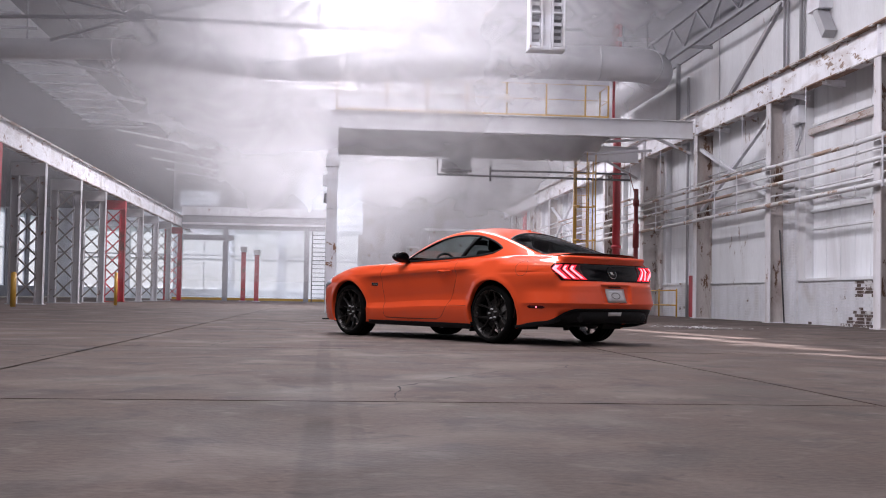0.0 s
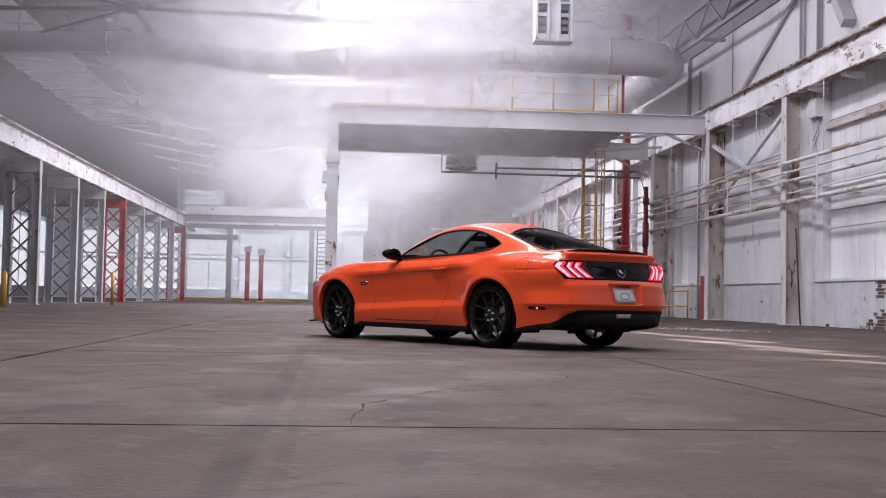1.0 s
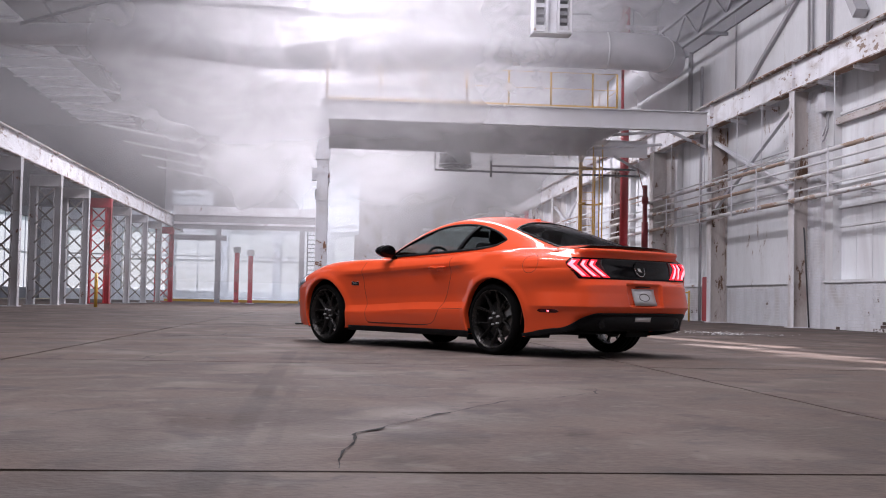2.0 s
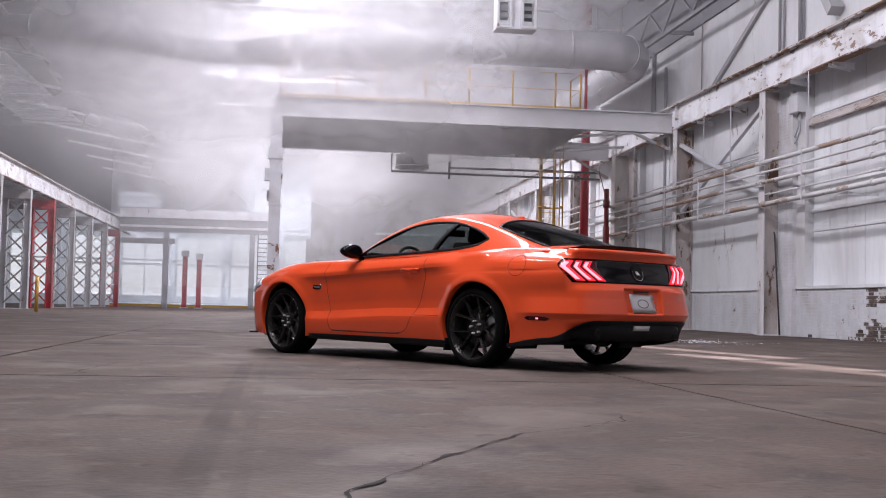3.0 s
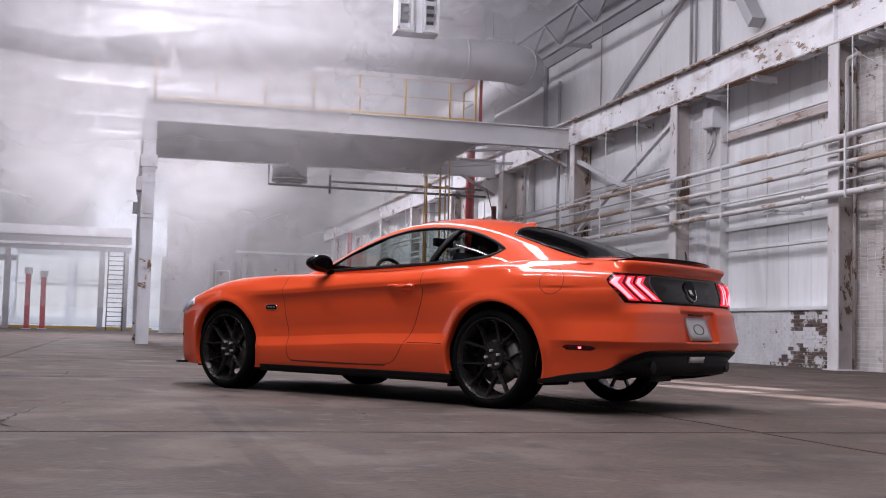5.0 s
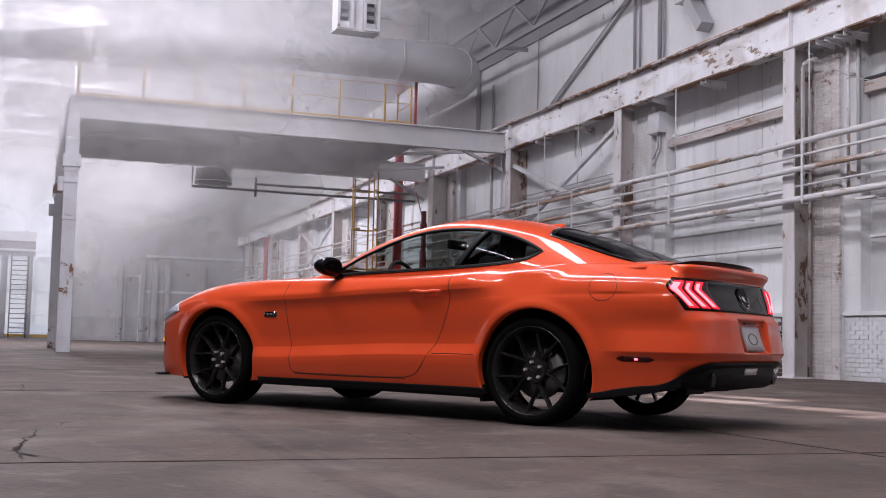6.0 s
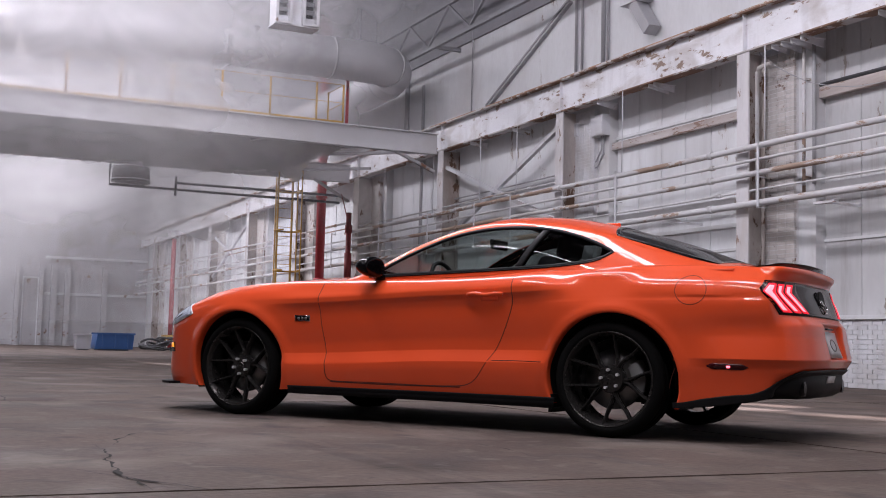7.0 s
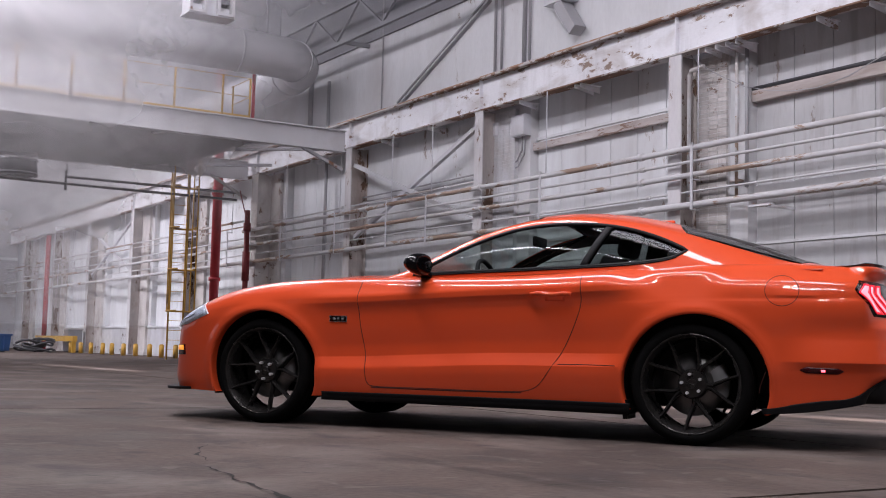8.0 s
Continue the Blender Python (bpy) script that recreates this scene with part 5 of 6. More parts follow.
car = thing("car", "glossy orange two-door coupe with black wheels, parked on the concrete", "car")
car.matrix_basis = CAR_AT

# body shell: sides from sill to shoulder, then over the bonnet and boot to the middle
Z_MID = smooth_curve(((-1.02, 1.012), (-0.85, 1.036), (-0.62, 1.05), (0, 1.03), (1, 1.02), (1.7, 1.01), (2.0, 0.998), (2.4, 0.984), (2.8, 0.955), (3.2, 0.90), (3.45, 0.83), (3.60, 0.72)))


def shell_rows(side):
    ss = sorted({*(S_END * i / 260 for i in range(261)), *(0.9 * i / 80 for i in range(81))})
    hs = sorted({round(h, 5) for h in (*(i / 72 for i in range(73)), *(0.27 + i * 0.004 for i in range(32)), *(0.74 + i * 0.0035 for i in range(40)))})
    rows = []
    for s in ss:
        col = [skin(side * s, h) for h in hs]
        x, y, z = col[-1]
        zm = Z_MID(x)
        for k in range(1, 15):
            w = k / 14
            f = 1 - (1 - w) ** 1.9
            zz = z + (zm - z) * f
            if x > 2.0 and abs(y) > 0.1:          # a raised middle along the bonnet
                zz += 0.012 * step(0.42, 0.60, w) * step(2.0, 2.3, x) * step(3.45, 3.0, x)
            col.append(Vector((x, y * (1 - w), zz)))
        rows.append(col)
    return rows


ARCH = ((-0.008, 0.414, 0.398), (2.790, 0.405, 0.392))     # middle, half width, height over the hub


def in_arch(p):
    return any(math.hypot((p.x - ax) / rx, (p.z - 0.335) / rz) < 1.012 for ax, rx, rz in ARCH) and abs(p.y) > 0.6


def in_cabin(p):
    return -0.45 < p.x < 1.86 and p.z > 0.93 and abs(p.y) < (0.74 if p.x > 0.15 else 0.655)


bm = bmesh.new()
for side in (1, -1):
    sheet(bm, shell_rows(side))
bmesh.ops.remove_doubles(bm, verts=bm.verts, dist=0.0008)
gone = [f for f in bm.faces if in_arch(f.calc_center_median()) or in_cabin(f.calc_center_median())]
bmesh.ops.delete(bm, geom=gone, context="FACES")
lining = bm.copy()
far = [f for f in lining.faces if not (-0.30 < f.calc_center_median().x < 2.2 and f.calc_center_median().z > 0.80)]
bmesh.ops.delete(lining, geom=far, context="FACES")
for v in lining.verts:
    v.co.y -= math.copysign(0.016, v.co.y)
    v.co.z -= 0.010
part("cabin_lining", lining, M_SEAT, car, "dark door and quarter lining")
body = part("body", bm, M_PAINT, car, "glossy orange painted body shell")

# arch lips and dark wheel wells
for ax, rx, rz in ARCH:
    for side in (1, -1):
        arc = [math.radians(a) for a in np.linspace(-24, 204, 65)]

        def on_arch(k, off, ax=ax, rx=rx, rz=rz, side=side):
            return [flank(ax + k * rx * math.cos(a), max(0.335 + k * rz * math.sin(a), Z_LOW(ax) + 0.001), off, side) for a in arc]
        bm = bmesh.new()
        sheet(bm, [on_arch(1.065, 0.0012), on_arch(1.03, 0.0045), on_arch(1.0, 0.004), on_arch(0.995, -0.012), on_arch(0.998, -0.05)])
        part("arch_lip", bm, M_PAINT, car)
        bm = bmesh.new()
        ring = [[Vector((ax + 1.0 * rx * math.cos(a), side * yy, max(0.335 + 1.0 * rz * math.sin(a), 0.16))) for a in arc] for yy in (0.89, 0.55)]
        sheet(bm, ring)
        c = bm.verts.new(Vector((ax, side * 0.55, 0.335)))
        inner = [bm.verts.new(p) for p in ring[1]]
        for p, q in zip(inner, inner[1:]):
            bm.faces.new((p, q, c))
        part("wheel_well", bm, M_BLACKP, car, "black plastic wheel well")

# cabin shell
C_ZM = smooth_curve(((-0.68, 1.045), (-0.62, 1.062), (-0.35, 1.160), (-0.1, 1.240), (0.2, 1.318), (0.5, 1.381), (0.85, 1.405), (1.1, 1.386), (1.3, 1.334), (1.6, 1.203), (1.9, 1.055), (2.0, 0.998)))
C_ZR = smooth_curve(((-0.68, 1.012), (-0.45, 1.045), (-0.2, 1.115), (0.05, 1.192), (0.3, 1.262), (0.6, 1.316), (0.9, 1.330), (1.15, 1.298), (1.35, 1.238), (1.6, 1.128), (1.85, 1.00), (2.0, 0.95)))
C_YR = smooth_curve(((-0.68, 0.66), (-0.4, 0.625), (0.0, 0.575), (0.4, 0.545), (0.8, 0.55), (1.15, 0.575), (1.5, 0.64), (1.8, 0.71), (2.0, 0.75)))
C_YB = smooth_curve(((-0.68, 0.755), (-0.4, 0.765), (0.0, 0.775), (0.4, 0.79), (0.8, 0.80), (1.3, 0.80), (1.7, 0.795), (2.0, 0.79)))
C_ZB = smooth_curve(((-0.68, 0.99), (-0.3, 0.99), (0.2, 0.99), (0.7, 0.975), (1.2, 0.955), (1.7, 0.94), (2.0, 0.93)))


def cabin_side(x, z, off=0.0, side=1):
    zb, zr, yb, yr = C_ZB(x), C_ZR(x), C_YB(x), C_YR(x)
    t = (z - zb) / max(zr - zb, 0.004)
    y = yb + (yr - yb) * t + (0.024 * step(0.15, 0.6, x) + 0.018) * 4 * t * (1 - t) * min(1, (zr - zb) / 0.2)
    return Vector((x, side * (y + off * 0.88), z + off * 0.45))


def cabin_top(x, y, off=0.0):
    k = min(abs(y) / C_YR(x), 1)
    return Vector((x, y, C_ZR(x) + (C_ZM(x) - C_ZR(x)) * (1 - k ** 2.3) + off))


DLO_TOP = fine_line(((1.79, 0.966), (1.60, 1.072), (1.40, 1.172), (1.20, 1.243), (1.0, 1.280), (0.75, 1.288), (0.5, 1.262), (0.3, 1.207), (0.16, 1.150), (0.085, 1.112)))
DLO_LOW = fine_line(((1.79, 0.966), (1.4, 0.982), (1.0, 0.998), (0.68, 1.012), (0.42, 1.028), (0.24, 1.050), (0.13, 1.082), (0.085, 1.112)))
DLO = DLO_TOP + DLO_LOW[-2:0:-1]
REAR_GL = [(-0.60 + 0.05 * (y / 0.6) ** 2, y) for y in np.linspace(-0.60, 0.60, 17)] + [(0.22 - 0.10 * (y / 0.5) ** 2, y) for y in np.linspace(0.505, -0.505, 17)]
FRONT_GL = [(1.10 - 0.06 * (y / 0.5) ** 2, y) for y in np.linspace(-0.515, 0.515, 17)] + [(1.97 - 0.13 * (y / 0.7) ** 2, y) for y in np.linspace(0.69, -0.69, 17)]


def inside(poly, a, b):
    hit = False
    for (x0, y0), (x1, y1) in zip(poly, poly[1:] + poly[:1]):
        if (y0 > b) != (y1 > b) and a < x0 + (b - y0) / (y1 - y0) * (x1 - x0):
            hit = not hit
    return hit


bm = bmesh.new()
xs = [-0.68 + 2.68 * i / 150 for i in range(151)]
for side in (1, -1):
    rows = []
    for x in xs:
        row = [cabin_side(x, C_ZB(x) + (C_ZR(x) - C_ZB(x)) * j / 16, 0, side) for j in range(17)]
        row += [cabin_top(x, side * C_YR(x) * (1 - j / 16)) for j in range(1, 17)]
        rows.append(row)
    sheet(bm, rows)
bmesh.ops.remove_doubles(bm, verts=bm.verts, dist=0.0008)
gone = []
for f in bm.faces:
    c = f.calc_center_median()
    if abs(c.y) > C_YR(c.x) + 0.002:
        if inside(DLO, c.x, c.z):
            gone.append(f)
    elif inside(REAR_GL, c.x, c.y) or inside(FRONT_GL, c.x, c.y):
        gone.append(f)
bmesh.ops.delete(bm, geom=gone, context="FACES")
lining = bm.copy()
bmesh.ops.delete(lining, geom=[f for f in lining.faces if f.calc_center_median().x < -0.30], context="FACES")
part("roof", bm, M_PAINT, car, "orange roof and pillars")
lining.normal_update()
for v in lining.verts:
    c = Vector((v.co.x - 0.6, v.co.y, v.co.z - 0.75))
    v.co -= 0.014 * c.normalized()
part("headliner", lining, M_SEAT, car, "dark cloth headliner")


def between(line_a, line_b, u, v):
    def on(line):
        k = u * (len(line) - 1)
        i = min(int(k), len(line) - 2)
        return [line[i][q] + (line[i + 1][q] - line[i][q]) * (k - i) for q in (0, 1)]
    a, b = on(line_a), on(line_b)
    return a[0] + (b[0] - a[0]) * v, a[1] + (b[1] - a[1]) * v


def cut(line, x0, x1):
    """The stretch of a line between two x."""
    pts = sorted((p for p in line if x0 < p[0] < x1), key=lambda p: p[0])
    fx = soft_curve(sorted({round(p[0], 6): p[1] for p in line}.items()))
    return [(x0, fx(x0)), *pts, (x1, fx(x1))]


for side in (1, -1):
    for nm, b, t in (("door_glass", cut(DLO_LOW, 0.70, 1.785), cut(DLO_TOP, 0.58, 1.785)), ("quarter_glass", cut(DLO_LOW, 0.09, 0.665), cut(DLO_TOP, 0.09, 0.545))):
        gl = part(nm, pane(lambda u, v, o: cabin_side(*between(b, t, u, v), o - 0.008, side), 26, 8), M_GLASS if nm == "door_glass" else M_QUARTER, car, "tinted side window glass")
        gl.visible_shadow = False
    part("window_trim", ribbon(lambda a, b2, o: cabin_side(a, b2, o, side), DLO + DLO[:1], 0.017, 0.004, 0.016), M_BLACKP, car, "black window surround")
    part("door_pillar", patch(lambda u, v, o: cabin_side(*between([(0.662, 1.010), (0.706, 1.008)], [(0.545, 1.268), (0.585, 1.277)], u, v), o, side), 2, 8, 0.003, 0.03), M_BLACKP, car, "black pillar between the side windows")
    sill = cut(DLO_LOW, 0.14, 1.76)
    part("window_sill", ribbon(lambda a, b2, o: cabin_side(a, b2, o, side), [(p[0], p[1] - 0.010) for p in sill], 0.006, 0.006, 0.01), M_BLACKP, car)
rear = part("rear_window", pane(lambda u, v, o: cabin_top(*between(REAR_GL[:17], REAR_GL[:16:-1], u, v), o - 0.004), 20, 14), M_REARGL, car, "dark sloping rear window")
rear.visible_shadow = False
wind = part("windscreen", pane(lambda u, v, o: cabin_top(*between(FRONT_GL[:17], FRONT_GL[:16:-1], u, v), o - 0.004), 20, 14), M_SCREEN, car, "raked windscreen")
wind.visible_shadow = False
for nm, ring in (("rear_window_seal", REAR_GL), ("windscreen_seal", FRONT_GL)):
    part(nm, ribbon(cabin_top, ring + ring[:1], 0.03, 0.002, 0.008), M_GLOSSB, car)

# inside the cabin
def rounded_box(x0, x1, y0, y1, z0, z1, r=0.05):
    bm = bmesh.new()
    add_box(bm, x0, x1, y0, y1, z0, z1)
    bmesh.ops.bevel(bm, geom=bm.edges[:], offset=r, segments=3, affect="EDGES", profile=0.5)
    for f in bm.faces:
        f.smooth = True
    return bm


part("cabin_floor", box_bm((-0.9, 2.1, -0.72, 0.72, 0.30, 0.33), (-0.9, -0.55, -0.66, 0.66, 0.33, 0.96), (2.05, 2.1, -0.72, 0.72, 0.33, 0.93)), M_SEAT, car, "dark cabin lining")
for side in (1, -1):
    part("door_card", box_bm((-0.5, 2.0, 0.70 * side - 0.02, 0.70 * side + 0.02, 0.30, 0.93)), M_SEAT, car)
    part("seat", rounded_box(0.70, 1.22, side * 0.37 - 0.25, side * 0.37 + 0.25, 0.35, 0.58), M_SEAT, car)
    back = part("seat_back", rounded_box(0.0, 0.15, -0.25, 0.25, 0.0, 0.60), M_SEAT, car)
    back.matrix_local = pose(0.66, side * 0.37, 0.50, 0, -18, 0)
    head = part("headrest", rounded_box(0, 0.10, -0.13, 0.13, 0, 0.18, 0.04), M_SEAT, car)
    head.matrix_local = pose(0.47, side * 0.37, 1.08, 0, -12, 0)
    part("rear_seat", rounded_box(-0.25, 0.1, side * 0.33 - 0.28, side * 0.33 + 0.28, 0.45, 0.98), M_SEAT, car)
part("dashboard", rounded_box(1.55, 2.0, -0.70, 0.70, 0.60, 0.97, 0.06), M_SEAT, car, "dark dashboard")
bm = bmesh.new()
ring = [(1.42, 0.37 + 0.185 * math.cos(a), 0.90 + 0.185 * math.sin(a)) for a in np.linspace(0, 2 * math.pi, 33)]
add_path(bm, [(x + 0.35 * (z - 0.9), y, z) for x, y, z in ring], 0.015, 8)
part("steering_wheel", bm, M_SEAT, car)
part("rear_view_mirror", rounded_box(1.20, 1.23, -0.12, 0.12, 1.20, 1.27, 0.012), M_BLACKP, car)

# tail: black panel, lamps, plate, bumper parts
part("tail_panel", patch(lambda u, v, o: tail_pt((2 * u - 1) * (0.936 - 0.19 * max(0.0, 0.72 - v) - 0.16 * max(0.0, v - 0.72)), 0.732 + 0.196 * v, o), 70, 8, 0.003, 0.02), M_GLOSSB, car, "gloss black tail panel")
for side in (1, -1):
    lamp = part("tail_light", patch(lambda u, v, o: tail_pt(side * (0.50 + 0.425 * u - (0.21 * max(0.0, 0.72 - v) + 0.17 * max(0.0, v - 0.72)) * (0.4 + 0.6 * u)), 0.742 + 0.176 * v, o), 18, 10, 0.006, 0.01), M_TAILOFF, car, "three-bar red tail light, lit")
    for k in range(3):
        def bar(u, v, o, inset=0.0, k=k):
            lean = 0.225 * max(0.0, 0.70 - v) + 0.15 * max(0.0, v - 0.70)
            w = (0.092 if k == 0 else 0.080) - 2 * inset
            return tail_pt(side * (0.915 - (0.0, 0.128, 0.243)[k] - lean - inset - w * u), 0.748 + inset * 0.7 + (0.162 - inset * 1.4) * v, o)
        seg = part("light_bar", patch(bar, 6, 16, 0.012, 0.008), M_TAIL, lamp)
        part("light_core", patch(lambda u, v, o: bar(0.10 + 0.5 * u, 0.07 + 0.86 * v, o), 4, 16, 0.014, 0.004), M_TAILC, lamp)
    x0, x1 = -0.80, -0.575
    part("marker_bezel", patch(lambda u, v, o: flank(x0 + (x1 - x0) * u, 0.432 + (0.032 * v - 0.016) * min(1.0, 7 * min(u, 1 - u) + 0.12) + 0.004 * u, o, side), 20, 2, 0.003, 0.01), M_TAILOFF, car)
    part("marker_light", patch(lambda u, v, o: flank(-0.705 + 0.020 * u, 0.427 + 0.012 * v, o, side), 3, 2, 0.006, 0.006), M_MARK, car, "small lit red side marker")
    # bonnet end: headlamp and amber marker
    def lamp_pt(u, v, o, inset=0.0):
        sx = S_END - 1.16 + inset * 2 + (0.66 - inset * 3) * u
        top = min(0.705 + 0.095 * min(1.0, u / 0.22) ** 0.8, Z_SHOULDER(plan_x(sx)) - 0.016) - inset
        low = 0.700 - 0.055 * min(1.0, u / 0.3) - 0.045 * u + inset
        return tail_pt(side * sx, low + (top - low) * v, o)
    head = part("headlight", patch(lamp_pt, 18, 6, 0.005, 0.006), M_BOWL, car, "clear slanted headlight with silver inside")
    part("headlight_bowl", patch(lambda u, v, o: lamp_pt(0.05 + 0.92 * u, 0.05 + 0.82 * v, o, 0.004), 14, 4, 0.008, 0.004), M_BOWL, head)
    part("headlight_fin", patch(lambda u, v, o: lamp_pt(0.20 + 0.74 * u, 0.32 + 0.07 * v, o, 0.004), 14, 2, 0.011, 0.004), M_DARK, head)
    part("headlight_cover", patch(lamp_pt, 18, 6, 0.016, 0.002), M_LENS, head)
    part("amber_marker", patch(lambda u, v, o: tail_pt(side * (S_END - 0.90 + 0.15 * u), 0.456 + 0.033 * v, o), 5, 2, 0.004, 0.008), M_AMBER, car, "amber side marker")
    part("marker_housing", patch(lambda u, v, o: tail_pt(side * (S_END - 0.925 + 0.22 * u), 0.425 + 0.07 * v, o), 5, 2, 0.002, 0.008), M_TAILOFF, car)

part("emblem_ring", (lambda b: (bmesh.ops.create_cone(b, cap_ends=True, segments=28, radius1=0.072, radius2=0.068, depth=0.012, matrix=Matrix.Translation(tail_pt(0, 0.832, 0.006)) @ pose(0, 0, 0, 0, -80, 0)), b)[1])(bmesh.new()), M_BLACKP, car, "round dark tail emblem")
part("emblem_rim", (lambda b: (add_path(b, [tail_pt(0.066 * math.cos(a), 0.832 + 0.066 * math.sin(a), 0.013) for a in np.linspace(0, 2 * math.pi, 29)], 0.0036, 6), b)[1])(bmesh.new()), M_CHROME, car)
part("emblem_bar", patch(lambda u, v, o: tail_pt(-0.025 + 0.05 * u + 0.015 * v, 0.807 + 0.05 * v, o), 3, 3, 0.015, 0.004), M_CHROME, car)
pl = part("number_plate", patch(lambda u, v, o: tail_pt(-0.156 + 0.312 * u, 0.495 + 0.155 * v, o + 0.012 - 0.018 * v), 6, 3, 0.010, 0.008), M_PLATE, car, "plain brushed metal plate")
oval = [(0.07 * math.cos(a), 0.572 + 0.034 * math.sin(a)) for a in np.linspace(0, 2 * math.pi, 29)]
part("oval_mark", ribbon(lambda a, b2, o: tail_pt(a, b2, o + 0.024 - 0.018 * (b2 - 0.495) / 0.155), oval, 0.007, 0.001, 0.003), M_DISC, pl)
part("plate_lamp", patch(lambda u, v, o: tail_pt(-0.10 + 0.20 * u, 0.664 + 0.010 * v, o), 8, 2, 0.012, 0.012), M_GLOSSB, car)


def valance_top(s):
    return 0.425 - 0.005 * abs(s) - 0.14 * step(0.60, 1.02, abs(s)) - 0.035 * step(1.0, 1.35, abs(s)) - 0.022 * step(1.22, 1.42, abs(s))


part("rear_valance", patch(lambda u, v, o: tail_pt(-1.42 + 2.84 * u, Z_LOW(plan_x(abs(-1.42 + 2.84 * u))) - 0.0 + (valance_top(-1.42 + 2.84 * u) - Z_LOW(plan_x(abs(-1.42 + 2.84 * u)))) * v, o), 70, 6, 0.012, 0.03), M_BLACKP, car, "black lower rear bumper")
bm = bmesh.new()
edge = [(tail_pt(-0.90 + 1.80 * i / 30, 0.345, 0.016 - 0.05 * abs(i / 15 - 1) ** 3), step(1.0, 0.62, abs(i / 15 - 1))) for i in range(31)]
sheet(bm, [[Vector((p.x + (dx * f if dx < 0 else dx), p.y * k, 0.30 + (z - 0.30) * (0.25 + 0.75 * f))) for p, f in edge] for dx, z, k in ((0.40, 0.250, 0.90), (0.0, 0.254, 0.95), (-0.04, 0.275, 0.98), (-0.054, 0.33, 1.0), (-0.054, 0.395, 1.0), (-0.02, 0.42, 1.0))])
part("diffuser", bm, M_BLACKP, car, "black rear diffuser")
part("fog_lamp", patch(lambda u, v, o: tail_pt(-0.11 + 0.22 * u, 0.335 + 0.05 * v, o + 0.075 - 0.045 * v), 4, 2, 0.004, 0.02), M_PLATE, car, "clear lamp in the lower bumper")
for side in (1, -1):
    bm = bmesh.new()
    add_tube(bm, (-0.78, side * 0.53, 0.318), (-1.035, side * 0.53, 0.316), 0.040, 20, 0.043)
    add_tube(bm, (-0.98, side * 0.53, 0.317), (-1.038, side * 0.53, 0.316), 0.034, 20)
    part("exhaust_tip", bm, M_GLOSSB, car)
    # skirts
    part("side_skirt", patch(lambda u, v, o: flank(0.36 + 1.98 * u, 0.192 + 0.028 * v, o, side), 30, 3, 0.016, 0.05), M_BLACKP, car, "black side skirt")
    part("skirt_blade", (lambda b: (sheet(b, [[flank(0.36 + 1.98 * i / 30, 0.20, 0.02, side) + Vector((0, 0, -0.005)) for i in range(31)], [flank(0.36 + 1.98 * i / 30, 0.20, 0.018, side) + Vector((0, 0, -0.045 + 0.012 * i / 30)) for i in range(31)], [flank(0.36 + 1.98 * i / 30, 0.20, -0.3, side) + Vector((0, 0, -0.03)) for i in range(31)]]), b)[1])(bmesh.new()), M_BLACKP, car)
    part("mud_flap", box_bm((0.375, 0.40, side * 0.80 - 0.1, side * 0.80 + 0.1, 0.13, 0.24)), M_BLACKP, car)
part("front_splitter", patch(lambda u, v, o: tail_pt((S_END + 0.0) * (1 if u < 0.5 else -1) + (-0.95 * (1 - 2 * u) if u < 0.5 else 0.95 * (2 * u - 1)), 0.192 + 0.018 * v, o + 0.06), 40, 2, 0.02, 0.12), M_BLACKP, car, "black front splitter")
part("underbody", box_bm((-0.30, 3.45, -0.60, 0.60, 0.20, 0.29)), M_BLACKP, car)

# boot spoiler, fin
bm = bmesh.new()
prof = ((0.12, 0.002), (0.08, 0.009), (0.04, 0.018), (0.0, 0.028), (-0.010, 0.025), (-0.008, 0.022), (0.0, 0.0))
rows = []
for i in range(41):
    y = -0.66 + 1.32 * i / 40
    base_x = -0.975 + 0.16 * (abs(y) / 0.66) ** 2.6
    fade = step(0.67, 0.50, abs(y)) * 0.75 + 0.25
    rows.append([Vector((base_x + a, y, 1.012 + 0.012 * (1 - (y / 0.66) ** 2) + b * fade)) for a, b in prof])
sheet(bm, rows)
part("boot_spoiler", bm, M_GLOSSB, car, "black boot lip spoiler")
part("roof_fin", rounded_box(0.30, 0.40, -0.014, 0.014, 1.322, 1.366, 0.010), M_PAINT, car)

